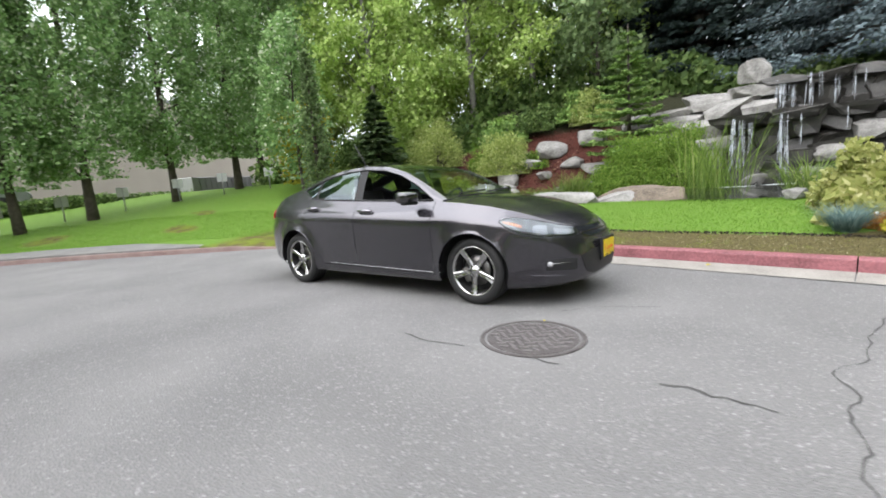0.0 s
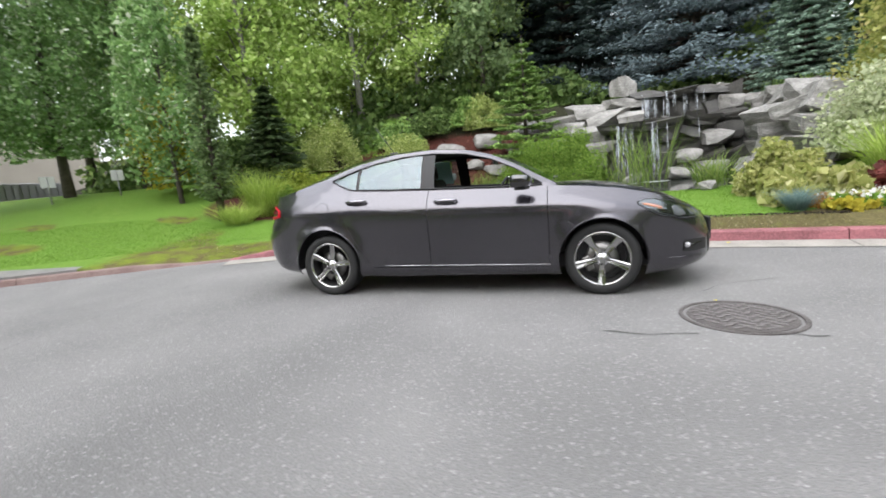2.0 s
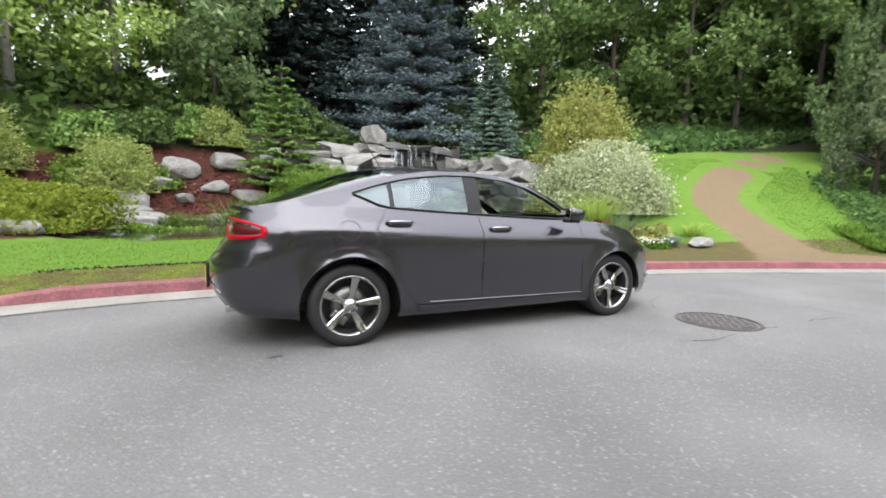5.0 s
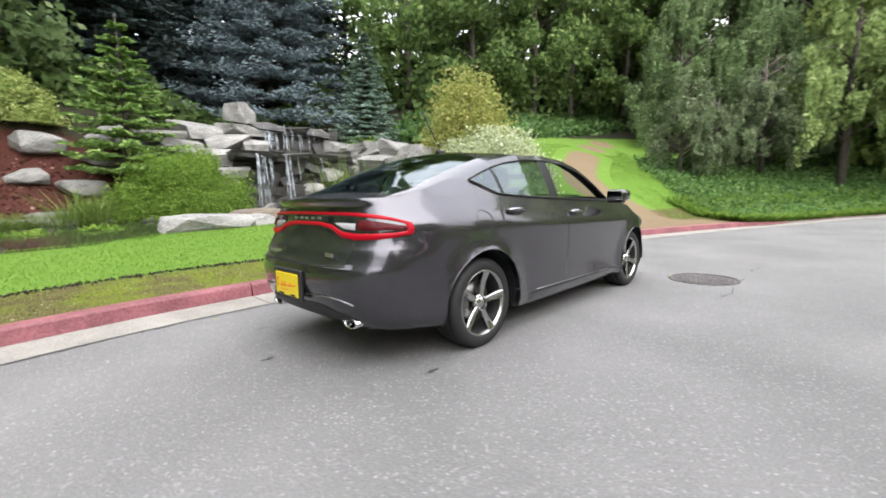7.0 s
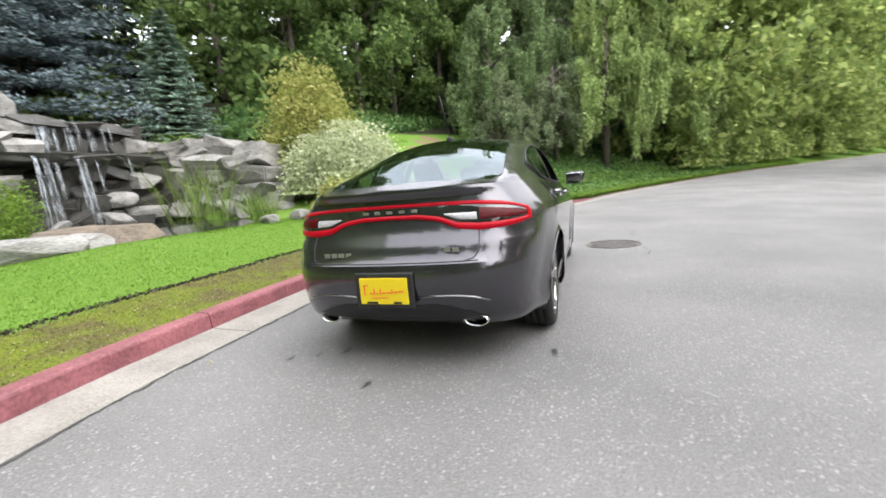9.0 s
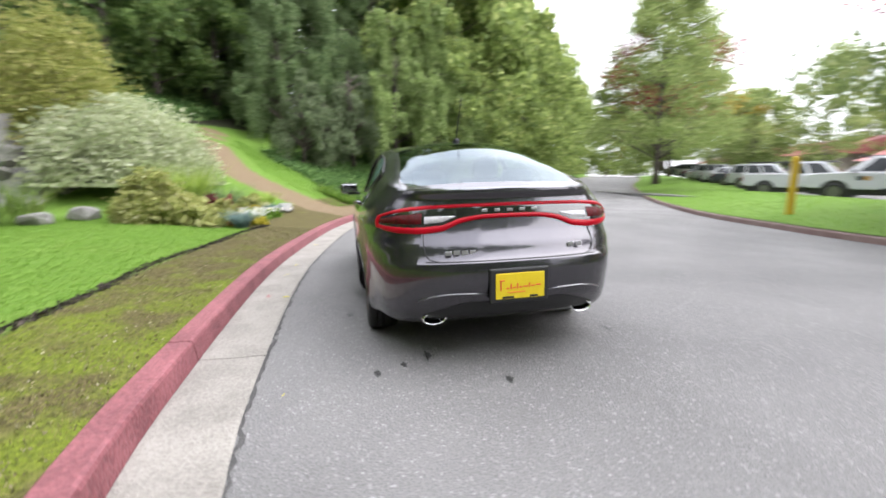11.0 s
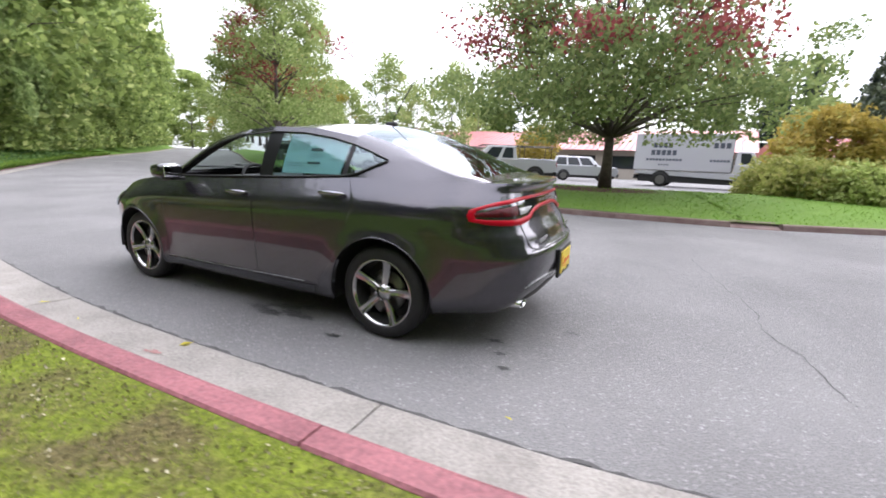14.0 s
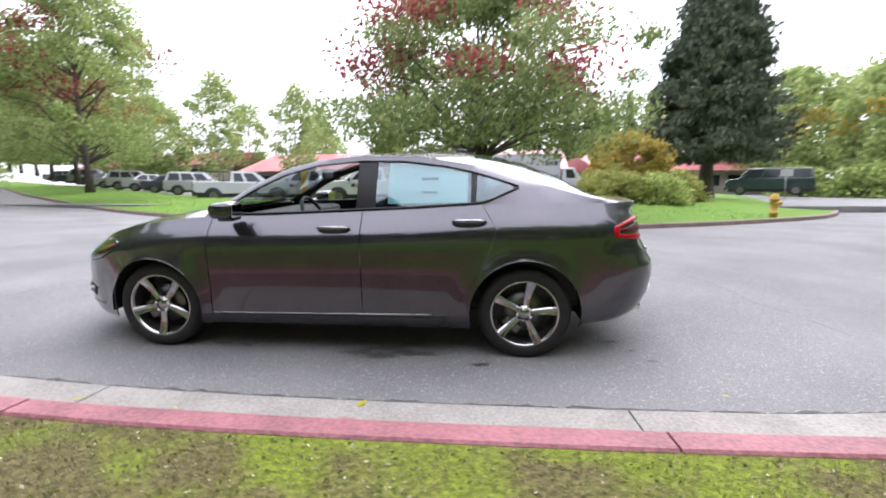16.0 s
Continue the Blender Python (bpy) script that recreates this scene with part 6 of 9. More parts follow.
def wheel_part(m):
    """A tyre with tread grooves, a five-spoke dark alloy rim, brake disc and nuts; the outer face looks to +y."""
    v, f = lathe([(0.232, 0.105), (0.245, 0.113), (0.27, 0.117), (0.298, 0.112), (0.314, 0.098), (0.3215, 0.08), (0.3215, 0.052), (0.315, 0.05), (0.315, 0.044), (0.322, 0.042), (0.322, 0.004), (0.315, 0.002), (0.315, -0.004),
                  (0.322, -0.006), (0.322, -0.044), (0.315, -0.046), (0.315, -0.052), (0.3215, -0.055), (0.314, -0.098), (0.27, -0.115), (0.232, -0.105)], 56)
    w = part("wheel", mesh("tyre", v, f, (M["rubber"],), True), None, CAR, "alloy wheel with low-profile tyre", m=m)
    v, f = lathe([(0.238, 0.108), (0.232, 0.112), (0.224, 0.106), (0.217, 0.092)], 56)
    part("rim", mesh("rim", v, f, (M["rim"],), True), None, w)
    v, f = lathe([(0.217, 0.092), (0.208, 0.05), (0.205, -0.09)], 56)
    part("rim_barrel", mesh("rim_barrel", v, f, (M["barrel"],), True), None, w, "inner barrel of the rim, coloured dark for the shade within")
    for k in range(5):
        bm = bmesh.new()
        ra, rb, ha, hb = 0.045, 0.226, 0.022, 0.034
        rows = []
        for t in np.linspace(0, 1, 7):
            r, h = ra + (rb - ra) * t, ha + (hb - ha) * t ** 1.4
            y = 0.086 + 0.026 * t - 0.01 * math.sin(math.pi * t)
            rows.append([bm.verts.new((-h, y - 0.035, r)), bm.verts.new((-h, y - 0.006, r)), bm.verts.new((-h * 0.72, y, r)), bm.verts.new((0, y - 0.004, r)), bm.verts.new((h * 0.72, y, r)), bm.verts.new((h, y - 0.006, r)), bm.verts.new((h, y - 0.035, r))])
        for a, b in zip(rows, rows[1:]):
            for i in range(6):
                bm.faces.new((a[i], b[i], b[i + 1], a[i + 1]))
        part("spoke", bm, M["rim"], w, m=Matrix.Rotation(radians(72 * k + 10), 4, "Y"))
    v, f = lathe([(0.0, 0.098), (0.03, 0.096), (0.036, 0.088), (0.062, 0.082), (0.066, 0.05)], 24)
    part("hub_cap", mesh("hub_cap", v, f, (M["rim"],), True), None, w)
    for k in range(5):
        a = radians(72 * k + 46)
        v, f = lathe([(0.0, 0.0), (0.009, 0.0), (0.01, -0.02)], 8)
        part("wheel_nut", mesh("wheel_nut", v, f, (M["chrome"],)), None, w, m=pose(0.05 * math.sin(a), 0.092, 0.05 * math.cos(a)))
    v, f = lathe([(0.06, 0.03), (0.145, 0.03), (0.147, 0.018), (0.06, 0.018)], 40)
    part("brake_disc", mesh("brake_disc", v, f, (M["steel"],), True), None, w)
    bm = bmesh.new()
    box(bm, 0.09, 0.165, 0.0, 0.05, -0.07, 0.07, 0.015)
    part("brake_caliper", bm, M["steel"], w)
    # added black disc behind the spokes, for the shade inside the wheel
    v, f = lathe([(0.0, -0.02), (0.205, -0.02)], 40)
    part("wheel_shade_disc", mesh("wheel_shade_disc", v, f, (M["black"],)), None, w)


for hx in (1.35, -1.35):
    for sg in (1, -1):
        wheel_part(pose(hx, (0.738 if hx > 0 else 0.752) * sg, 0.3215, 0, 23 if hx > 0 else 51, 0 if sg > 0 else 180))

# ---- kerbs, gutter, road marks ----
def kerb_height(x):
    return float(np.interp(x, [-6.4, -5.5, -4.9, -4.0, 11, 14], [0.10, 0.03, 0.03, 0.145, 0.145, 0.05]))


def sweep(line, nl, profile):
    """Sweeps a profile of (offset, height) rows along a line."""
    V, F = [], []
    k = len(profile(0.0))
    for p, n in zip(line, nl):
        low = road_z(p[0], p[1])
        for o, z in profile(float(p[0])):
            V.append((p[0] + n[0] * o, p[1] + n[1] * o, z + low))
    for i in range(len(line) - 1):
        for j in range(k - 1):
            F.append((i * k + j, i * k + j + 1, (i + 1) * k + j + 1, (i + 1) * k + j))
    F.append(tuple(range(k))[::-1])
    F.append(tuple((len(line) - 1) * k + j for j in range(k)))
    return V, F


def cut_line(line, x0, x1, gap=0.006):
    """The stretch of a line between two x, with clean ends and a joint's gap."""
    xs_ = line[:, 0]
    x0, x1 = x0 + gap, x1 - gap
    inner = line[(xs_ > x0 + 0.01) & (xs_ < x1 - 0.01)]
    a = (x0, float(np.interp(x0, xs_, line[:, 1])))
    b = (x1, float(np.interp(x1, xs_, line[:, 1])))
    return np.vstack([[a], inner, [b]])


kerb = thing("kerb", "red-painted concrete kerb with a pale gutter along the bend", "kerb", kind="structure")
joints = [-58, -38, -26] + [round(-1.85 + 3.05 * k, 2) for k in range(-6, 9)] + [30, 45, 70, 105]
for a, b in zip(joints, joints[1:]):
    seg = cut_line(NEAR_LINE, a, b)
    nn = normals(seg)
    red = -4.0 < b < 14.0
    prof = lambda x: [(0.0, -0.05), (0.0, 0.0), (0.022, kerb_height(x) - 0.022), (0.032, kerb_height(x) - 0.006), (0.05, kerb_height(x)), (0.165, kerb_height(x)), (0.178, kerb_height(x) - 0.012), (0.18, -0.05)]
    v, f = sweep(seg, nn, prof)
    part("kerb_stone", mesh("kerb_stone", v, f, (M["redkerb"] if red else M["kerb"],)), None, kerb)
    if b > -4:
        v, f = sweep(seg, nn, lambda x: [(-0.395, -0.05), (-0.395, 0.004), (-0.38, 0.010), (-0.2, 0.008), (-0.002, 0.014), (-0.002, -0.05)])
        part("gutter_slab", mesh("gutter_slab", v, f, (M["concrete"],)), None, kerb, "pale concrete gutter slab")
far_kerb = thing("kerb", "weathered brown kerb along the grass strip", "kerb", kind="structure")
fj = [-36, -24, -18, -13.5, -10.5, -7.5, -5.45, -4.45, -2, 1, 4, 7, 10, 14, 20, 30, 45, 70, 105]
for a, b in zip(fj, fj[1:]):
    seg = cut_line(FAR_LINE, a, b)
    h = 0.02 if (a, b) == (-5.45, -4.45) else 0.13
    cut = [(0.0, -0.05), (0.0, 0.0), (0.02, 0.015), (0.15, 0.05), (0.32, 0.145), (0.34, -0.05)]
    v, f = sweep(seg, -normals(seg), lambda x: cut if h < 0.05 else [(0.0, -0.05), (0.0, 0.0), (0.02, h - 0.02), (0.04, h), (0.17, h), (0.18, -0.05)])
    part("kerb_stone", mesh("kerb_stone", v, [q[::-1] for q in f], (M["kerb"],)), None, far_kerb)


def ribbon(pts, width, z, seed, wobble=0.3, wander=0.0):
    """A thin ragged band on the road."""
    r = rng(seed)
    fine = smooth_line(pts, 0.06)
    n = normals(fine)
    w = width * (0.35 + 1.1 * r.random(len(fine)))
    off = r.normal(size=len(fine)) * width * wobble + np.array([wander * (noise.noise(Vector((3.1 * a, 3.1 * b, seed))) + 0.5 * noise.noise(Vector((9 * a, 9 * b, seed)))) for a, b in fine])
    V = [(p[0] + m[0] * (o + k / 2), p[1] + m[1] * (o + k / 2), z) for p, m, k, o in zip(fine, n, w, off)] + [(p[0] + m[0] * (o - k / 2), p[1] + m[1] * (o - k / 2), z) for p, m, k, o in zip(fine, n, w, off)]
    V = np.array(V)
    V[:, 2] += rise(V[:, 0], V[:, 1]) + camber(V[:, 0], V[:, 1])
    k = len(fine)
    return V, [(i, i + 1, k + i + 1, k + i) for i in range(k - 1)]


crack_list = [([(4.55, 1.2), (4.42, 0.7), (4.24, 0.1), (4.05, -0.6), (4.0, -0.95), (3.88, -1.2), (3.93, -1.45), (3.86, -1.7), (3.90, -2.0), (3.84, -2.6), (3.98, -3.6), (3.9, -5.2)], 0.014), ([(3.12, -1.77), (3.24, -1.755), (3.36, -1.785), (3.48, -1.78), (3.62, -1.80)], 0.022),
              ([(1.30, -1.77), (1.50, -1.80), (1.68, -1.80), (1.87, -1.785)], 0.018), ([(2.28, -1.77), (2.40, -1.79), (2.56, -1.79)], 0.014), ([(-2.9, -7.6), (-3.07, -5.4), (-3.47, -4.02), (-3.42, -2.94), (-3.64, -2.0), (-3.78, -1.17), (-3.79, -0.66), (-3.93, -0.31), (-3.95, 0.04), (-4.04, 0.3)], 0.008),
              ([(2.17, -0.72), (2.4, -0.45), (2.85, -0.25)], 0.010)]
for i, (pts, w) in enumerate(crack_list):
    v, f = ribbon(pts, w * 0.75, 0.004, 900 + i, 0.5, 0.05)
    thing("road_crack", "dark ragged crack in the asphalt road", "crack", kind="structure", data=mesh("road_crack", v, f, (M["crack"],)))
seam = cut_line(NEAR_LINE, -4.9, 30)
sn = normals(seam)
v, f = ribbon([tuple(p - n * 0.403) for p, n in zip(seam[::3], sn[::3])], 0.030, 0.006, 950, 0.3)
thing("gutter_seam", "dark dirt-filled seam between gutter and asphalt", "seam", kind="structure", data=mesh("gutter_seam", v, f, (M["crack"],)))
# drips and damp spots beside the car
r = rng(77)
M["damp"] = material("damp_asphalt", (0.03, 0.03, 0.03), 0.45, (0.06, 0.059, 0.058), 14, 120, 0.4)
for cx, cy, s in ((-0.15, 0.80, 0.09), (-0.33, 0.86, 0.11), (-0.50, 0.78, 0.10), (-0.66, 0.79, 0.06), (-0.38, 0.70, 0.12), (-1.06, 0.95, 0.05), (-0.52, 0.62, 0.07), (0.94, 0.70, 0.05), (-2.23, 0.79, 0.035), (0.74, 0.72, 0.05), (-2.05, 0.45, 0.05), (-2.15, 0.62, 0.035), (-2.5, 0.05, 0.04), (-1.9, -0.95, 0.04)):
    n = 22
    w = r.random(n) * 0.75 + 0.4
    cy, s = cy + 0.06, s * 1.05
    ring_ = [(cx + 1.5 * s * w[k] * math.cos(6.283 * k / n), cy + s * w[k] * 0.6 * math.sin(6.283 * k / n), 0.0035) for k in range(n)]
    ring_ = [(a, b, c + road_z(a, b)) for a, b, c in ring_]
    thing("damp_spot", "small dark damp spot on the asphalt", "stain", kind="structure", data=mesh("damp_spot", ring_, [tuple(range(n))], (M["damp"],)))

# a smear of red paint on the gutter
r = rng(78)
M["paint_smear"] = material("red_paint_smear", (0.30, 0.12, 0.12), 0.8, (0.40, 0.22, 0.20), 30, 90, 0.0)
for cx, cy, s in ((-0.36, 1.785, 0.035), (-0.30, 1.80, 0.02)):
    n = 16
    w = r.random(n) * 0.8 + 0.4
    thing("paint_smear", "small smear of red paint on the gutter slab", "stain", kind="structure", data=mesh("paint_smear", [(cx + 1.6 * s * w[k] * math.cos(6.283 * k / n), cy + 0.6 * s * w[k] * math.sin(6.283 * k / n), 0.0165 + road_z(cx, cy)) for k in range(n)], [tuple(range(n))], (M["paint_smear"],)))
# the manhole cover
M["iron"] = material("worn_cast_iron", (0.085, 0.076, 0.074), 0.6, (0.17, 0.152, 0.148), 9, 80, 0.4, metal=0.4)
M["iron_worn"] = material("polished_cast_iron", (0.17, 0.158, 0.155), 0.5, (0.29, 0.27, 0.265), 12, 90, 0.3, metal=0.4)
hole = thing("manhole_cover", "round cast-iron manhole cover set in the road", "manhole", pose(2.213, -1.411, road_z(2.213, -1.411) + 0.001, -LEAN))
v, f = lathe([(0.0, 0.004), (0.325, 0.004), (0.33, -0.01), (0.345, -0.01), (0.35, 0.007), (0.378, 0.007), (0.382, -0.02)], 64)
part("frame", mesh("frame", [(x, z, y) for x, y, z in v], f, (M["iron"],)), None, hole)
for iy in range(-7, 8):
    for ix in range(-4, 5):
        x, y = ix * 0.088 + (0.044 if iy % 2 else 0), iy * 0.044
        if math.hypot(x, y) < 0.285:
            bm = bmesh.new()
            box(bm, -0.034, 0.034, -0.010, 0.010, 0.0, 0.008, 0.003)
            part("tread", bm, M["iron_worn"], hole, m=pose(x, y, 0.004, 0, 0, 28 if (ix + iy) % 2 else -28))
# fallen leaves
for x, y, a in ((2.15, -1.06, 20), (-2.43, 1.36, 70), (1.2, 1.7, 10), (-0.4, 1.62, 120), (0.6, 1.75, 200), (-3.1, 2.1, 30), (3.0, 1.6, 80)):
    q = leaf_quads(np.array([[0, 0, 0.012]]), 0.055, rng(int(a)), 1.5)
    q[0, :, 2] = [0.016, 0.021, 0.018, 0.024]
    thing("fallen_leaf", "yellow fallen leaf lying by the road", "leaf", pose(x, y, road_z(x, y), 0, 0, a), "fallen leaves", data=quads("fallen_leaf", q, M["yellow_leaf"]))
# pavement behind the left kerb
pv = cut_line(NEAR_LINE, -30, -7.2)
pn = normals(pv)
V = []
for p, n in zip(pv, pn):
    k = float(np.interp(p[0], [-30, -9.5, -7.2], [1.25, 1.15, 0.35]))
    for o, z in ((0.165, -0.05), (0.165, 0.118), (k, 0.125 + 0.055 * max(0, k - 0.2))):
        V.append((p[0] + n[0] * o, p[1] + n[1] * o, z))
thing("pavement", "narrow grey concrete pavement behind the kerb", "pavement", kind="structure", data=mesh("pavement", V, [(3 * i + e, 3 * i + e + 3, 3 * i + e + 4, 3 * i + e + 1) for i in range(len(pv) - 1) for e in (0, 1)], (M["paving"],)))
# lawn edging
ed = cut_line(NEAR_LINE, -4.2, 4.6)
en = normals(ed)
q = rng(960)
k = q.integers(0, len(ed) - 1, 2600)
t = q.random((2600, 1))
mid_ = ed[k] + (ed[k + 1] - ed[k]) * t
off = 1.21 + 0.03 * np.sin(2.3 * mid_[:, 0]) + 0.03 * q.normal(size=2600)
ex, ey = (mid_ + en[k] * off[:, None] + 0.012 * q.normal(size=(2600, 2))).T
M["crumbs"] = leaf_material("dark_bark_crumbs", (0.02, 0.016, 0.012), (0.05, 0.04, 0.03), (0.16, 0.13, 0.10), 0.05)
thing("lawn_edging", "ragged line of dark bark crumbs between verge and lawn", "edging", kind="stuff", data=quads("lawn_edging", leaf_quads(np.stack([ex, ey, land(ex, ey) + 0.008], 1), 0.022, q, 1.5), M["crumbs"]))


# ---- rocks, falls and pond ----
def rock_mesh(seed, flat=1.0, cuts=20):
    """An angular stone: the hull of scattered corners, with its edges worn."""
    r = rng(seed)
    bm = bmesh.new()
    p = r.uniform(-1, 1, size=(cuts, 3))
    p /= ((np.abs(p) ** 5).sum(axis=1) ** 0.2)[:, None] * (0.95 + 0.30 * r.random((cuts, 1)))
    for c in p:
        bm.verts.new((0.5 * c[0], 0.5 * c[1], 0.5 * c[2] * flat))
    bmesh.ops.convex_hull(bm, input=bm.verts)
    bmesh.ops.delete(bm, geom=[v for v in bm.verts if not v.link_faces], context="VERTS")
    bmesh.ops.bevel(bm, geom=list(bm.edges), offset=0.045, segments=1, affect="EDGES", clamp_overlap=True)
    bmesh.ops.triangulate(bm, faces=bm.faces)
    bmesh.ops.subdivide_edges(bm, edges=bm.edges, cuts=1)
    for v in bm.verts:
        v.co += v.normal * 0.022 * noise.noise(v.co * 6 + Vector((seed, 0, 0)))
    me = bpy.data.meshes.new("stone")
    bm.to_mesh(me)
    bm.free()
    return me


def block_mesh(seed):
    """A rough-quarried block: a cube with shifted corners, a broken edge and worn arrises."""
    r = rng(seed)
    bm = bmesh.new()
    bmesh.ops.create_cube(bm, size=1.0)
    for v in bm.verts:
        v.co += Vector(r.uniform(-0.19, 0.19, 3))
    for k in range(4):
        n = Vector(r.normal(size=3)).normalized()
        cut = bmesh.ops.bisect_plane(bm, geom=list(bm.verts) + list(bm.edges) + list(bm.faces), plane_co=n * (0.44 + 0.12 * r.random()), plane_no=n, clear_outer=True)
        bmesh.ops.holes_fill(bm, edges=[e for e in cut["geom_cut"] if isinstance(e, bmesh.types.BMEdge)])
    bmesh.ops.bevel(bm, geom=list(bm.edges), offset=0.05, segments=2, affect="EDGES", clamp_overlap=True)
    bmesh.ops.triangulate(bm, faces=bm.faces)
    bmesh.ops.subdivide_edges(bm, edges=[e for e in bm.edges if e.calc_length() > 0.25], cuts=2)
    bmesh.ops.triangulate(bm, faces=bm.faces)
    for v in bm.verts:
        v.co += v.normal * 0.06 * noise.noise(v.co * 3.5 + Vector((seed, 0, 0)))
    me = bpy.data.meshes.new("stone")
    bm.to_mesh(me)
    bm.free()
    return me


STONES = [block_mesh(200 + k) for k in range(9)] + [rock_mesh(200 + k) for k in range(3)]
for i, me in enumerate(STONES):
    me.materials.append(M["stone"])
WET_SHADED = [block_mesh(230 + k) for k in range(6)]
for me in WET_SHADED:
    me.materials.append(M["stone_wet_shaded"])
BROWN = [rock_mesh(240 + k) for k in range(4)]
for me in BROWN:
    me.materials.append(M["stone_brown"])
ROUND = [rock_mesh(250 + k, 1.0, 40) for k in range(4)]
for me in ROUND:
    me.materials.append(M["stone"])

falls = thing("rock_waterfall", "tiered waterfall of stacked grey boulders above a pond", "waterfall")
r = rng(5)


def stone(x, y, z, sx, sy, sz, turn=0.0, pool=STONES, tilt=6):
    return part("stone", pool[int(r.integers(len(pool)))], None, falls, m=pose(x, y, z, r.normal() * tilt, r.normal() * tilt, turn + r.normal() * 12) @ Matrix.Diagonal((sx, sy, sz, 1)))


# back walls of the two tiers, wet and coloured darker for shade, in courses
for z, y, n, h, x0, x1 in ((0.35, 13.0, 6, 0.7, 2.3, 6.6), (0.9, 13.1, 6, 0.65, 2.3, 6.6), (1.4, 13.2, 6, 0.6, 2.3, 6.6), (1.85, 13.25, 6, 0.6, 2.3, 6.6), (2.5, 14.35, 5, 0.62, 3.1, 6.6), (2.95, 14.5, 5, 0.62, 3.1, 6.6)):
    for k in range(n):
        stone(x0 + (k + 0.3 + 0.4 * r.random()) * (x1 - x0) / n, y + 0.12 * r.normal(), z + 0.1 * r.normal(), 0.75 + 0.5 * r.random(), 1.0, h * (0.9 + 0.5 * r.random()), pool=WET_SHADED, tilt=7)
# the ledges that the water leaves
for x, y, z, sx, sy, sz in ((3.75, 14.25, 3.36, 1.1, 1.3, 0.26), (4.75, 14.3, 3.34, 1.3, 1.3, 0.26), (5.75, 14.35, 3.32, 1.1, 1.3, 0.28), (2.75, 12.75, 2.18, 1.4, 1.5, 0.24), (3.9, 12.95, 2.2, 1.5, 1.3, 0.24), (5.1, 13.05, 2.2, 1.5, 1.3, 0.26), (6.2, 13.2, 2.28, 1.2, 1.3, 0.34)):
    stone(x, y, z, sx, sy, sz * 1.25, 0, WET_SHADED, 4)
# paler stones in the lower wall
for x, y, z, sx, sy, sz in ((4.9, 12.55, 1.05, 1.0, 0.6, 0.55), (5.6, 12.6, 0.6, 1.0, 0.6, 0.5), (4.6, 12.5, 0.45, 0.9, 0.6, 0.45), (5.7, 12.6, 1.6, 0.9, 0.6, 0.45), (3.1, 12.45, 0.4, 0.9, 0.6, 0.4), (2.0, 12.9, 1.6, 0.9, 0.8, 0.5), (1.9, 13.0, 1.1, 0.9, 0.8, 0.6)):
    stone(x, y, z, sx, sy, sz, 0, STONES, 4)
# the crowning block, and the left shoulder in slabs
for x, y, z, sx, sy, sz in ((2.95, 14.3, 3.28, 1.5, 1.2, 0.42), (1.75, 14.6, 3.1, 1.7, 1.1, 0.5), (0.6, 14.9, 2.85, 1.4, 1.0, 0.5), (2.3, 14.0, 2.72, 1.5, 1.1, 0.5), (1.0, 14.3, 2.5, 1.5, 1.0, 0.5), (3.1, 13.7, 2.62, 0.8, 0.8, 0.5), (-0.1, 14.7, 2.3, 1.2, 0.9, 0.5), (1.7, 13.7, 2.2, 1.3, 1.0, 0.55), (6.3, 14.3, 3.3, 0.7, 0.7, 0.55), (6.55, 14.1, 2.75, 0.9, 0.8, 0.6)):
    stone(x, y, z, sx, sy, sz, 0, STONES, 4)
part("stone", STONES[1], None, falls, m=pose(2.95, 14.3, 3.86, 3, 4, 20) @ Matrix.Diagonal((0.85, 0.8, 0.85, 1)))
# the dry wall on the right, from the falls towards the road
for k in range(9):
    t = k / 8
    x, y = 7.4 - 0.2 * t, 15.2 - 5.9 * t
    top = 2.85 - 0.75 * t
    z = 0.35
    while z < top:
        h = 0.36 + 0.26 * r.random()
        stone(x + 0.30 * (z - 0.4) + 0.12 * r.normal(), y + 0.25 * r.normal(), z + h / 2, 1.5 + 0.7 * r.random(), 1.5 + 0.7 * r.random(), h * 1.3, 20 * r.normal())
        z += h * 0.92
for x, y, z, s in ((7.5, 8.5, 1.0, 1.0), (7.9, 8.0, 0.75, 0.8), (7.0, 8.6, 0.6, 1.0), (8.3, 8.9, 1.5, 1.1), (6.7, 8.0, 0.45, 0.8), (7.4, 7.6, 0.45, 0.6)):
    stone(x, y, z, s * 1.2, s, s * 0.7)


def water_material():
    m = bpy.data.materials.new("falling_water")
    m.use_nodes = True
    n, l = m.node_tree.nodes, m.node_tree.links
    b = n["Principled BSDF"]
    b.inputs["Base Color"].default_value = (0.48, 0.52, 0.56, 1)
    b.inputs["Roughness"].default_value = 0.25
    tc, mp, t = n.new("ShaderNodeTexCoord"), n.new("ShaderNodeMapping"), n.new("ShaderNodeTexNoise")
    mp.inputs["Scale"].default_value = (14, 14, 3.0)
    t.inputs["Scale"].default_value, t.inputs["Detail"].default_value = 1.0, 5
    l.new(tc.outputs["Object"], mp.inputs[0])
    l.new(mp.outputs[0], t.inputs["Vector"])
    mr = n.new("ShaderNodeMapRange")
    mr.inputs["From Min"].default_value, mr.inputs["From Max"].default_value = 0.36, 0.60
    l.new(t.outputs[0], mr.inputs["Value"])
    l.new(mr.outputs[0], b.inputs["Alpha"])
    return m


M["falls"] = water_material()
M["foam"] = material("foam", (0.75, 0.78, 0.80), 0.5, (0.5, 0.55, 0.56), 12, 60, 0.3)


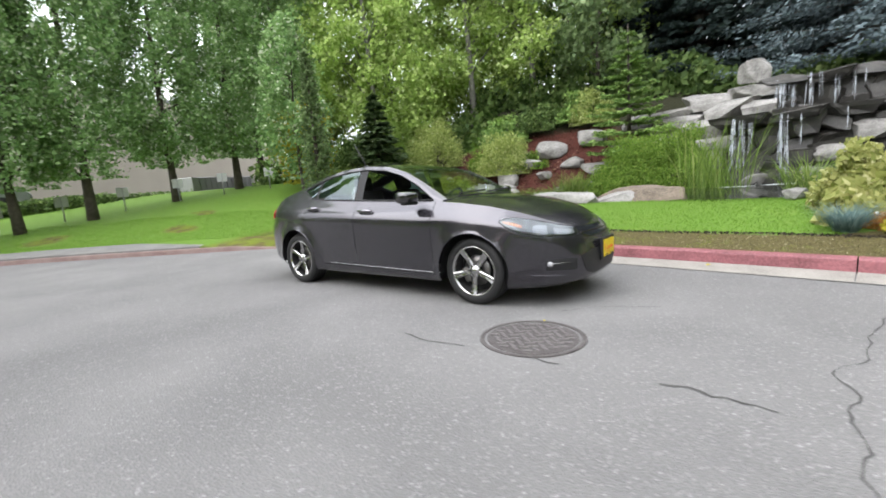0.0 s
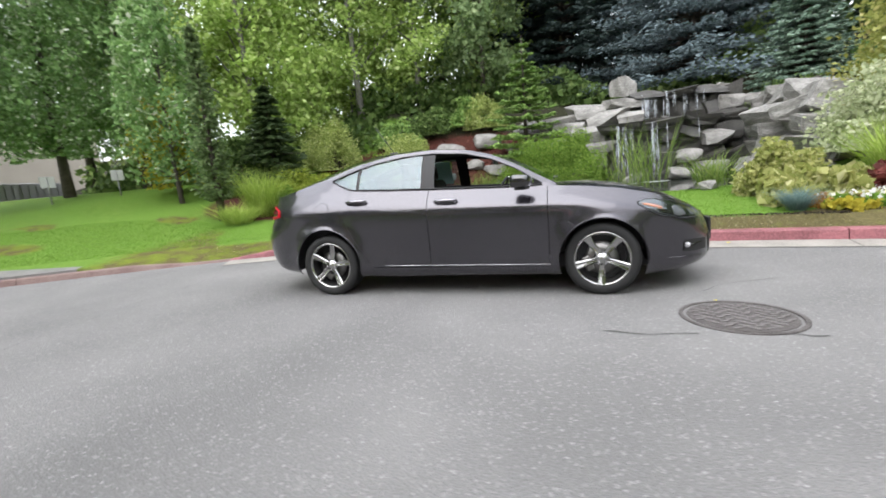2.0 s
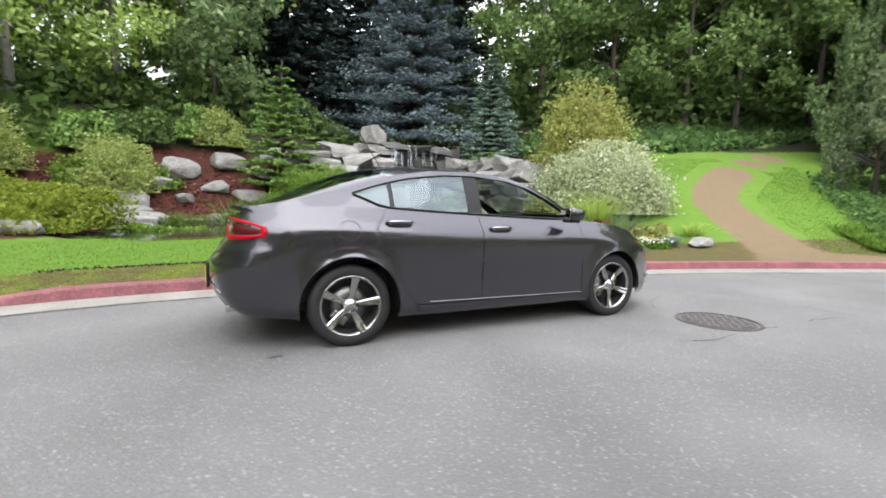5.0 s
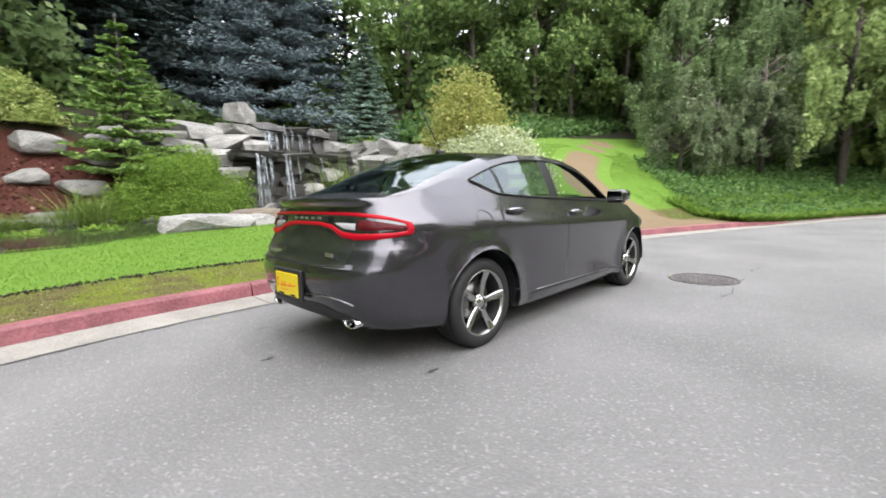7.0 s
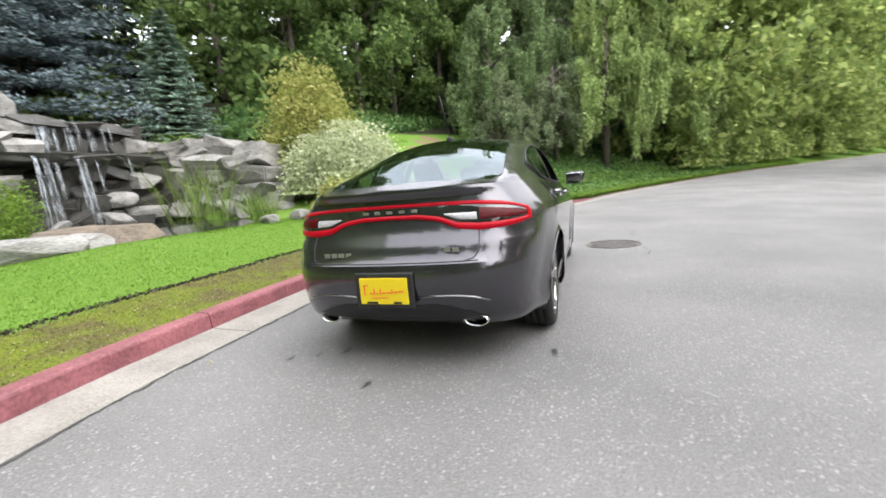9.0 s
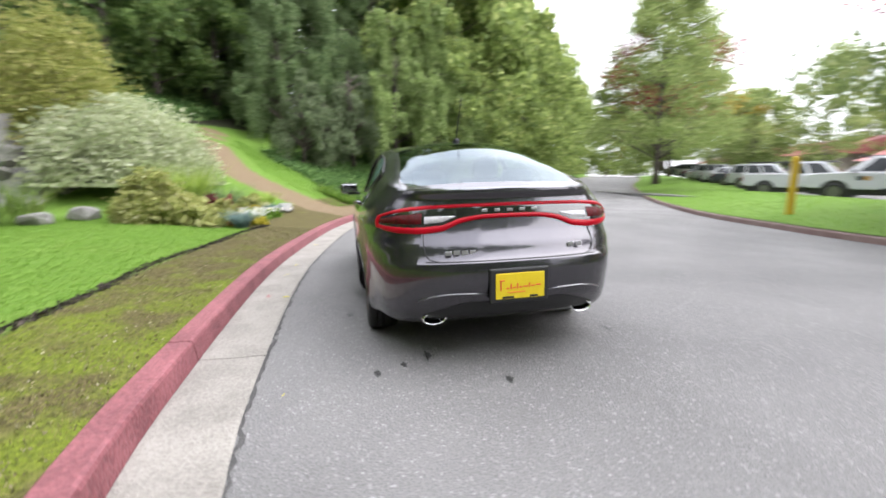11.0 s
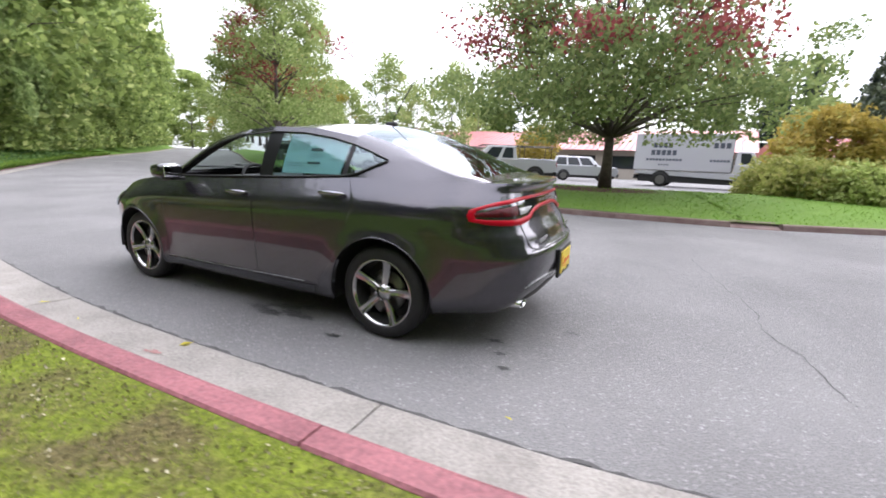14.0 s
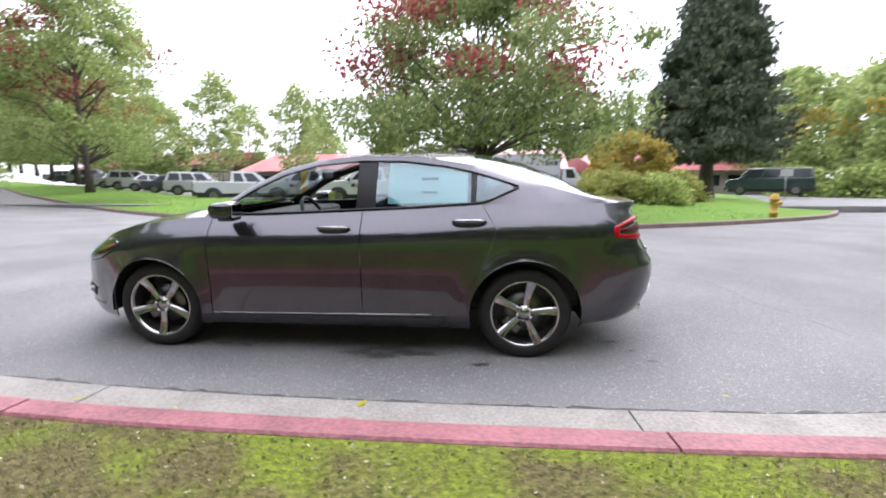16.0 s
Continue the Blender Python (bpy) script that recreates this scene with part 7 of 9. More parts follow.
def fall(x, y, z0, z1, w, seed):
    """A stream of falling water: thin bright strands that leave the ledge together and fray on the way down."""
    q = rng(seed)
    runs = []
    for k in range(max(4, int(w / 0.016))):
        u, lean, out = q.uniform(-0.5, 0.5), q.normal() * 0.05, 0.22 + 0.10 * q.random()
        t0, t1 = (0.0 if q.random() < 0.6 else 0.5 * q.random()), 1.0 - 0.35 * q.random() ** 2
        ts = np.linspace(t0, t1, 8)
        thick = 0.0025 + 0.0045 * q.random()
        pts = [(x + u * w * (1 + 0.3 * t) + lean * t * w * 3, y - out * math.sqrt(t), z0 + 0.03 * (1 - t) + (z1 - z0) * t) for t in ts]
        runs.append((pts, [thick * (0.5 + 0.9 * math.sin(math.pi * (0.12 + 0.8 * i / 7))) for i in range(8)]))
    part("falling_water", tubes("falling_water", runs, M["falls"], 5), None, falls, "white strands of falling water")


for i, (x, y, z0, z1, w) in enumerate(((3.7, 13.68, 3.47, 2.36, 0.34), (4.0, 13.68, 3.46, 2.36, 0.10), (4.35, 13.7, 3.46, 2.36, 0.16), (4.6, 13.7, 3.46, 2.7, 0.07), (5.0, 13.72, 3.45, 2.36, 0.12), (5.35, 13.72, 3.45, 2.5, 0.05), (5.6, 13.72, 3.45, 2.8, 0.05),
                                           (2.68, 12.05, 2.28, 0.45, 0.34), (2.98, 12.1, 2.28, 1.0, 0.10), (3.75, 12.32, 2.3, 0.28, 0.26), (4.15, 12.34, 2.3, 1.3, 0.06), (5.15, 12.42, 2.32, 1.6, 0.06))):
    fall(x, y, z0, z1, w, 300 + i)


def pond_material():
    m = material("dark_pond_water", (0.02, 0.025, 0.018), 0.06, spec=0.5)
    n, l = m.node_tree.nodes, m.node_tree.links
    t, bp = n.new("ShaderNodeTexNoise"), n.new("ShaderNodeBump")
    t.inputs["Scale"].default_value, t.inputs["Detail"].default_value = 5, 3
    bp.inputs["Strength"].default_value, bp.inputs["Distance"].default_value = 0.12, 0.05
    l.new(t.outputs[0], bp.inputs["Height"])
    l.new(bp.outputs[0], n["Principled BSDF"].inputs["Normal"])
    return m


pv_ = [(-0.3 + 7.3 * math.cos(w), 9.0 + 3.7 * math.sin(w), 0.25) for w in np.linspace(0, 6.283, 61)[:-1]]
thing("pond", "still dark garden pond below the waterfall", "pond", kind="structure", data=mesh("pond", pv_, [tuple(range(60))], (pond_material(),)))
pv_ = [(5.0 + 2.6 * math.cos(w), 12.6 + 2.7 * math.sin(w), 0.255) for w in np.linspace(0, 6.283, 41)[:-1]]
thing("pond", "churned pool at the foot of the waterfall", "pond", kind="structure", data=mesh("pool", pv_, [tuple(range(40))], (pond_material(),)))
for x, y in ((3.75, 11.95), (2.68, 11.7)):
    pv_ = [(x + (0.45 + 0.1 * math.sin(5 * w)) * math.cos(w), y + 0.28 * math.sin(w), 0.262) for w in np.linspace(0, 6.283, 25)[:-1]]
    part("foam", mesh("foam", pv_, [tuple(range(24))], (M["foam"],)), None, falls)


def boulder(x, y, sx, sy, sz, turn, label, pool=STONES, k=0, sink=0.15, tilt=(0, 0)):
    z = float(land(np.array([x]), np.array([y]))[0])
    return thing("boulder", label, "rock", pose(x, y, z + sz * (0.5 - sink), tilt[0], tilt[1], turn) @ Matrix.Diagonal((sx, sy, sz, 1)), "garden boulders", data=pool[k % len(pool)])


for i, (x, y, sx, sy, sz, turn, brown) in enumerate(((-0.75, 6.75, 1.8, 0.8, 0.46, 6, 0), (0.35, 7.5, 1.7, 1.0, 0.58, -8, 0), (1.35, 7.4, 1.3, 0.9, 0.66, 12, 1), (0.6, 7.9, 1.9, 0.7, 0.68, 0, 1), (-6.0, 6.3, 1.0, 0.6, 0.35, 10, 0), (7.9, 2.75, 0.8, 0.45, 0.26, 10, 0), (5.3, 5.5, 0.5, 0.4, 0.3, 40, 0), (4.7, 5.9, 0.6, 0.4, 0.3, 0, 0), (3.9, 6.2, 0.5, 0.35, 0.25, 70, 0),
                                                      (-3.0, 13.4, 1.0, 0.6, 0.5, 0, 0), (-1.9, 13.2, 1.3, 0.7, 0.5, 20, 0), (-4.2, 14.2, 1.6, 0.9, 0.9, 40, 0), (-3.1, 11.4, 1.8, 0.7, 0.35, -5, 0), (-1.9, 11.3, 0.8, 0.6, 0.4, 30, 0), (-1.3, 12.4, 1.6, 0.8, 0.45, -20, 0), (-4.6, 10.8, 1.0, 0.7, 0.5, 15, 0), (-0.2, 13.9, 1.2, 0.9, 0.7, 0, 0),
                                                      (0.6, 14.4, 1.2, 0.9, 0.8, 30, 0), (-5.2, 12.0, 0.9, 0.7, 0.6, 0, 0), (-2.6, 14.8, 1.3, 0.9, 0.7, 10, 0), (-4.7, 9.3, 1.0, 0.6, 0.4, 60, 0), (-0.9, 15.2, 1.2, 0.9, 0.8, 15, 0), (-3.9, 12.7, 0.7, 0.5, 0.35, 80, 0), (-5.0, 13.3, 1.5, 0.9, 0.45, 15, 0), (-5.6, 12.6, 1.4, 0.9, 0.4, -20, 0), (-5.3, 11.5, 1.5, 0.9, 0.36, 30, 0), (-5.9, 10.9, 1.6, 1.0, 0.4, -10, 0), (-5.0, 10.2, 1.5, 1.0, 0.5, 25, 0), (-6.0, 9.7, 1.5, 0.9, 0.45, 0, 0), (-6.3, 8.9, 1.3, 0.8, 0.4, 50, 0), (-5.9, 14.0, 1.6, 1.0, 0.5, 5, 0), (-2.5, 12.0, 1.5, 0.6, 0.3, 8, 0), (-0.4, 11.3, 1.4, 0.8, 0.4, -15, 0), (1.6, 14.6, 1.8, 0.9, 0.45, 5, 0), (-0.9, 14.3, 1.8, 0.9, 0.4, -6, 0))):
    boulder(x, y, sx, sy, sz, turn, "flat brown sandstone boulder beside the pond" if brown else "weathered pale grey boulder in the garden", BROWN if brown else (ROUND if sz < 0.85 else STONES), i)


# ---- garden plants ----
def tuft(name, label, seed, n, h, spread, width, mat, place, lean=0.8, category="ornamental grass", group=""):
    q = rng(seed)
    a, d = q.random(n) * 6.283, np.sqrt(q.random(n)) * spread
    ob = thing(name, label, category, place, group)
    part("grass_tuft", quads("grass_tuft", blade_quads(d * np.cos(a), d * np.sin(a), np.zeros(n), h, width, q, lean), mat), None, ob)
    return ob


M["fountain"] = leaf_material("fountain_grass_blades", (0.26, 0.38, 0.06), (0.46, 0.60, 0.13), (0.62, 0.70, 0.26))
M["fescue"] = leaf_material("blue_fescue", (0.12, 0.20, 0.19), (0.25, 0.36, 0.34), (0.36, 0.45, 0.40))
M["hosta"] = leaf_material("hosta_leaves", (0.27, 0.32, 0.08), (0.56, 0.56, 0.22), (0.72, 0.70, 0.40))
M["redplant"] = leaf_material("wine_red_leaves", (0.13, 0.035, 0.03), (0.26, 0.07, 0.06))
M["whiteflower"] = leaf_material("white_petals", (0.85, 0.85, 0.82), (0.95, 0.95, 0.92), (0.9, 0.8, 0.25))
M["orangeflower"] = leaf_material("orange_flowers", (0.48, 0.22, 0.06), (0.62, 0.34, 0.10), (0.40, 0.30, 0.10))
M["juniper"] = leaf_material("juniper_sprays", (0.12, 0.22, 0.03), (0.27, 0.42, 0.07), (0.40, 0.52, 0.13))
M["spreading"] = leaf_material("golden_juniper", (0.163, 0.225, 0.027), (0.350, 0.425, 0.056), (0.525, 0.562, 0.125))
M["ivy"] = leaf_material("ivy_leaves", (0.06, 0.13, 0.04), (0.19, 0.33, 0.10), (0.33, 0.46, 0.17))
shrub("juniper", "weeping bright green juniper mound beside the falls", 401, 1.8, 1.5, 1.9, 56000, 0.036, M["juniper"], M["bark"], at(0.25, 12.1), 70, droop=0.5)
shrub("juniper", "weeping bright green juniper mound beside the falls", 402, 0.8, 0.8, 1.0, 14000, 0.036, M["juniper"], M["bark"], at(1.35, 13.3, 0, 1, 0.5), 40, droop=0.5)
shrub("juniper", "low skirt of bright green juniper at the water's edge", 403, 1.5, 1.0, 1.0, 20000, 0.038, M["juniper"], M["bark"], at(-1.0, 11.9), 44, droop=0.5)
for i, (x, y) in enumerate(((-3.6, 11.0), (-2.9, 11.1), (-4.2, 10.7), (-2.1, 11.3))):
    tuft("reeds", "low bright green grass at the water's edge", 415 + i, 420, 0.42, 0.42, 0.014, M["reed"], at(x, y, 0, 1, 0.0), 1.0, "reeds", "low waterside grass")
for i, (x, y, rx, rz) in enumerate(((-6.3, 8.0, 1.8, 1.0), (-8.3, 8.6, 1.6, 0.95), (-6.6, 7.0, 1.3, 0.75), (-7.9, 7.4, 1.0, 0.6))):
    shrub("juniper", "low spreading golden-green juniper", 410 + i, rx, 1.1, rz, 15000, 0.048, M["spreading"], M["bark"], at(x, y), 40, group="spreading junipers")
tuft("reeds", "tall green pond reeds at the water's edge", 420, 130, 1.4, 0.62, 0.020, M["reed"], at(2.55, 6.75), 0.5, "reeds")
tuft("reeds", "short green grass at the water's edge", 422, 160, 0.7, 0.35, 0.022, M["reed"], at(4.1, 6.6), 0.9, "reeds")
tuft("reeds", "pale green reeds in front of the rock wall", 423, 260, 0.9, 0.5, 0.024, M["reed"], at(-2.2, 11.0), 0.6, "reeds")
tuft("ornamental_grass", "fountain of bright green ornamental grass", 424, 500, 1.0, 0.14, 0.016, M["fountain"], at(6.2, 4.5), 0.6)
tuft("ornamental_grass", "fountain of bright green ornamental grass", 425, 700, 1.1, 0.35, 0.016, M["fountain"], at(-7.4, 5.5), 0.55)
shrub("shrub", "low dark green shrub beside the fountain grass", 427, 0.6, 0.6, 0.75, 5000, 0.05, M["juniper"], M["bark"], at(-7.0, 6.2), 30)
tuft("ornamental_grass", "low mound of pale yellow-green grass", 426, 500, 0.5, 0.32, 0.013, M["fountain"], at(-7.3, 4.4), 1.2)
tuft("ornamental_grass", "fountain of bright green ornamental grass", 429, 200, 0.32, 0.16, 0.016, M["fountain"], at(8.4, 3.3), 1.0)
tuft("ornamental_grass", "greyish feather grass in the flower bed", 430, 400, 0.6, 0.3, 0.015, M["willow"], at(6.6, 4.0), 0.9)
for x, y, s in ((4.3, 3.05, 1.0), (7.1, 2.95, 0.8)):
    tuft("blue_fescue", "rounded tuft of blue fescue grass", int(430 + 10 * x), 700, 0.30 * s, 0.10, 0.008, M["fescue"], at(x, y), 0.9, group="blue fescue tufts")
for i, (x, y, s) in enumerate(((4.75, 4.2, 1.0), (5.15, 3.7, 0.75), (4.45, 3.75, 0.7), (7.3, 3.5, 0.7), (6.9, 3.9, 0.6), (5.6, 4.3, 0.8))):
    shrub("hosta", "yellow-edged hosta with broad leaves", 450 + i, 0.55 * s, 0.5 * s, 0.55 * s, 1100, 0.11, M["hosta"], M["soil"], at(x, y), 24, "plant", "hostas in the flower bed", 0.3)
shrub("hosta", "tall variegated yellow-green bush behind the flowers", 458, 0.65, 0.6, 0.95, 8000, 0.055, M["hosta"], M["bark"], at(4.7, 4.75), 30, "shrub")
for i, (x, y) in enumerate(((5.75, 3.75), (5.95, 4.0))):
    shrub("cordyline", "wine-red leafy plant in the flower bed", 460 + i, 0.28, 0.25, 0.5, 300, 0.12, M["redplant"], M["soil"], at(x, y), 12, "plant")
for i, (x, y, s) in enumerate(((5.1, 3.15, 1), (5.6, 3.1, 1), (6.1, 3.0, 1), (6.55, 2.95, 1), (6.2, 3.35, 1), (5.5, 3.4, 0.9))):
    ob = shrub("flowers", "low white bedding flowers among green leaves", 470 + i, 0.38 * s, 0.3 * s, 0.2, 500, 0.05, M["grass_blade"], M["soil"], at(x, y), 16, "flowers", "white bedding flowers")
    q = rng(480 + i)
    c = np.stack([q.normal(size=110) * 0.25, q.normal(size=110) * 0.20, 0.18 + 0.08 * q.random(110)], 1)
    part("blossom", quads("blossom", leaf_quads(c[:70], 0.05, q, 1.0), M["whiteflower"]), None, ob, "small white blossom")
for i, (x, y) in enumerate(((6.35, 3.2), (7.0, 3.3), (5.8, 3.25), (4.9, 2.95))):
    shrub("flowers", "yellow bedding flowers in the bed", 495 + i, 0.3, 0.24, 0.24, 400, 0.055, M["yellow_leaf"] if i % 2 else M["hosta"], M["soil"], at(x, y), 14, "flowers", "yellow bedding flowers")
for i, (x, y) in enumerate(((4.7, 3.3), (5.3, 3.45), (6.75, 3.3))):
    shrub("flowers", "orange bedding flowers in the bed", 490 + i, 0.28, 0.22, 0.22, 500, 0.05, M["orangeflower"], M["soil"], at(x, y), 14, "flowers")
# small rock-garden plants and yellow bush beyond the lawn
shrub("shrub", "yellow-green garden shrub beside the fir", 500, 0.9, 0.9, 1.3, 9000, 0.06, M["ballshrub"], M["bark"], at(-2.9, 15.9), 40)
leafy_tree("autumn_shrub", "airy yellow autumn shrub behind the lawn", "shrub", 501, 3.4, 0.3, 1.1, "round", 4200, 0.085, M["yellow_leaf"], M["bark"], 0.05, 60, spread=0.2, place=at(-12.6, 7.6))
leafy_tree("garden_tree", "slim young green tree at the lawn's edge", "tree", 507, 6.5, 0.9, 1.3, "poplar", 9000, 0.085, M["poplar"], M["bark"], 0.07, 120, spread=0.14, upright=1.4, place=at(-11.2, 6.3))
shrub("shrub", "airy green bush beside the lawn", 502, 0.9, 0.9, 2.0, 5000, 0.09, M["forest"], M["bark"], at(-10.3, 8.4), 40)
bough_spruce("spire_conifer", "slender grey-green spire conifer at the bed's edge", 506, 5.2, 0.5, M["willow"], M["bark"], 22, 7, 6, 4, 0.075, clear=0.12, sag=-0.45, taper=0.85, place=at(-8.3, 4.9))
shrub("shrub", "low green juniper between the rocks", 503, 1.4, 1.2, 1.0, 9000, 0.05, M["fir"], M["bark"], at(8.6, 14.2), 30)
shrub("shrub", "low green juniper between the rocks", 504, 1.0, 0.9, 0.8, 6000, 0.05, M["fir"], M["bark"], at(7.9, 12.8), 30)
for i, (x, y, s) in enumerate(((-3.6, 16.2, 0.9), (-5.4, 15.8, 0.9), (-6.9, 15.0, 0.9))):
    shrub("shrub", "dark green garden shrub above the mulch bed", 510 + i, 1.2 * s, 1.0 * s, 1.3 * s, 3500, 0.09, M["forest"] if i % 2 else M["fir"], M["bark"], at(x, y), 36, group="shrubs above the bed")
shrub("shrub", "dark red barberry at the lawn's edge", 505, 0.5, 0.5, 0.6, 1500, 0.06, M["redplant"], M["bark"], at(-6.9, 10.4), 20)
# ivy on the bank beyond the path
q = rng(520)
n = 36000
x, d_ = 9.6 + 22 * q.random(n) ** 1.1, 0.2 + 6.5 * q.random(n)
NL = normals(NEAR_LINE)


def off_kerb(x, d):
    """Places d behind the near kerb."""
    y, a, b = (np.interp(x, NEAR_LINE[:, 0], v) for v in (NEAR_LINE[:, 1], NL[:, 0], NL[:, 1]))
    return x + a * d, y + b * d


px_, py_ = off_kerb(x, d_)
edge = np.interp(px_, [9, 11.4, 12.2, 13, 15, 17, 20, 40], [-9, -0.4, 0.7, 1.7, 3.5, 5.2, 8, 20])
keep = py_ < edge + 0.15 * q.normal(size=n)
px_, py_ = px_[keep], py_[keep]
c = np.stack([px_, py_, land(px_, py_) + 0.05 + 0.25 * q.random(len(px_)) ** 2], 1)
thing("ivy", "dark green ivy ground cover on the roadside bank", "ivy", kind="stuff", data=quads("ivy", leaf_quads(c, 0.11, q, 1.2), M["ivy"]))
# weeds along the road's edge
n = 40000
x, d_ = 11.5 + 26 * q.random(n) ** 1.3, 0.10 + 2.6 * q.random(n) ** 1.8
px_, py_ = off_kerb(x, d_)
ok = from_kerb(px_, py_) > 0.08
px_, py_ = px_[ok], py_[ok]
thing("roadside_weeds", "bright green weeds and grass along the road's edge", "weeds", kind="stuff", data=quads("roadside_weeds", blade_quads(px_, py_, land(px_, py_) - 0.01, 0.22, 0.035, q, 0.9), M["weeds"]))
# undergrowth at the wood's foot
n = 9000
x = 10 + 16 * q.random(n)
y = 9.5 + 5.0 * q.random(n) - 0.12 * (x - 10)
c = np.stack([x, y, land(x, y) + 0.5 * q.random(n) ** 1.5], 1)
thing("undergrowth", "dark ferny undergrowth at the foot of the wood", "undergrowth", kind="stuff", data=quads("undergrowth", leaf_quads(c, 0.22, q, 1.6), M["ivy"]))
n = 12000
x = -13 + 22 * q.random(n)
y = 16.8 + 3.2 * q.random(n)
c = np.stack([x, y, land(x, y) + 1.6 * q.random(n) ** 1.6], 1)
thing("undergrowth", "dark leafy undergrowth behind the garden", "undergrowth", kind="stuff", data=quads("undergrowth", leaf_quads(c, 0.2, q, 1.6), M["forest"]))
n = 9000
x = -20 + 12 * q.random(n)
y = 9.0 + 8 * q.random(n)
keep = from_kerb(x, y) > 13
x, y = x[keep], y[keep]
c = np.stack([x, y, land(x, y) + 1.3 * q.random(len(x)) ** 1.6], 1)
thing("undergrowth", "green bushes below the broadleaf trees", "undergrowth", kind="stuff", data=quads("undergrowth", leaf_quads(c, 0.2, q, 1.6), M["forest"]))


# shade plants at the hill's crest
n = 16000
x = 11.8 + 22 * q.random(n)
y = 13.5 + 9 * q.random(n) - 0.25 * (x - 8)
keep = from_kerb(x, y) > 10
x, y = x[keep], y[keep]
c = np.stack([x, y, land(x, y) + 3.0 * q.random(len(x)) ** 1.5], 1)
thing("undergrowth", "shady saplings and bushes on the crest of the hill", "undergrowth", kind="stuff", data=quads("undergrowth", leaf_quads(c, 0.26, q, 1.6), M["forest"]))
# litter and creeping plants on the mulch
n = 7000
x, y = -4.2 + 4.6 * q.normal(size=n) * 0.55, 12.2 + 3.4 * q.normal(size=n) * 0.55
keep = (y > 7.5) & (y < 16.5)
x, y = x[keep], y[keep]
c = np.stack([x, y, land(x, y) + 0.012 + 0.02 * q.random(len(x))], 1)
M["litter"] = leaf_material("bark_litter", (0.04, 0.015, 0.011), (0.13, 0.04, 0.028), (0.34, 0.24, 0.17), 0.1)
thing("leaf_litter", "bark chips and fallen leaves on the bed", "litter", kind="stuff", data=quads("leaf_litter", leaf_quads(c, 0.055, q, 1.6), M["litter"]))
for i, (x, y, rx, rz) in enumerate(((-3.4, 9.0, 0.9, 0.3), (-4.4, 8.4, 0.8, 0.35), (-2.2, 9.2, 0.6, 0.25), (-4.9, 13.2, 0.8, 0.7), (-6.8, 12.6, 0.8, 0.8), (-7.0, 10.3, 0.9, 0.5))):
    shrub("ground_plant", "low green creeping plant in the bed", 530 + i, rx, 0.6, rz, 1500, 0.07, M["juniper"], M["bark"], at(x, y), 20, "plant", "creeping plants")


# ---- turf ----
M["moss"] = leaf_material("moss", (0.125, 0.175, 0.014), (0.235, 0.30, 0.026), (0.33, 0.39, 0.048), 0.4)


def turf(name, label, seed, n, x0, x1, d0, d1, h, w, mat, lean=0.7, patchy=0.0, keep_off=False):
    q = rng(seed)
    x, d = x0 + (x1 - x0) * q.random(n), d0 + (d1 - d0) * q.random(n)
    p = np.stack(off_kerb(x, d), 1)
    if patchy:
        v = np.array([noise.noise(Vector((a * 2.6, b * 2.6, 3.0))) + 0.5 * noise.noise(Vector((a * 6, b * 6, 9.0))) for a, b in p])
        v = v + 0.5 * sstep(-0.6, 2.4, p[:, 0])
        ok = v * np.sign(patchy) + 0.15 * q.normal(size=n) > -0.05
        p, d = p[ok], d[ok]
    if keep_off:
        near = np.min(np.linalg.norm(p[:, None, :] - PATHLINE[None], axis=2), axis=1)
        edge_ = np.interp(p[:, 0], [9, 11.4, 12.2, 13, 15, 17, 20, 40], [-9, -0.4, 0.7, 1.7, 3.5, 5.2, 8, 20])
        ok = (near > 1.15) & (p[:, 1] > edge_) & (p[:, 1] < 9.3)
        p, d = p[ok], d[ok]
    bed = (np.hypot((p[:, 0] + 7.6) / 3.2, (p[:, 1] - 7.3) / 2.9) < 1) | (worn(p[:, 0], p[:, 1]) > 0.35 + 0.5 * q.random(len(p))) | ((p[:, 0] > 4.3) & (p[:, 0] < 8) & (d < 2.1))
    ok = (pond_share(p[:, 0], p[:, 1]) < 0.25) & ~(bed & (h > 0.02))
    p, d = p[ok], d[ok]
    z = land(p[:, 0], p[:, 1], d)
    n = len(p)
    thing(name, label, "grass", kind="stuff", data=quads(name, blade_quads(p[:, 0], p[:, 1], z - 0.004, h, w, q, lean), mat))


turf("verge_grass", "short mossy dry grass on the verge", 601, 42000, -5.5, 4.5, 0.17, 1.2, 0.012, 0.0035, M["dry_blade"], 1.5, 0.35)
turf("verge_moss", "yellow-green moss tufts on the verge", 602, 52000, -5.5, 4.5, 0.17, 1.2, 0.010, 0.004, M["moss"], 1.2, -0.35)
q = rng(606)
n = 9000
x, y = off_kerb(-5.5 + 10 * q.random(n), 0.2 + 1.0 * q.random(n))
M["straw"] = leaf_material("straw_crumbs", (0.12, 0.11, 0.05), (0.27, 0.24, 0.12), (0.60, 0.55, 0.40), 0.1)
thing("verge_litter", "pale straw and leaf crumbs scattered over the verge", "litter", kind="stuff", data=quads("verge_litter", leaf_quads(np.stack([x, y, land(x, y) + 0.007], 1), 0.0095, q, 1.6), M["straw"]))
turf("lawn_grass", "mown green lawn grass blades on the slope", 604, 36000, 9.0, 17.0, 1.3, 9.0, 0.04, 0.014, M["grass_blade"], 0.8, keep_off=True)
turf("lawn_grass", "mown green lawn grass blades", 603, 90000, -15.0, 7.5, 1.22, 5.0, 0.024, 0.010, M["grass_blade"], 0.8)

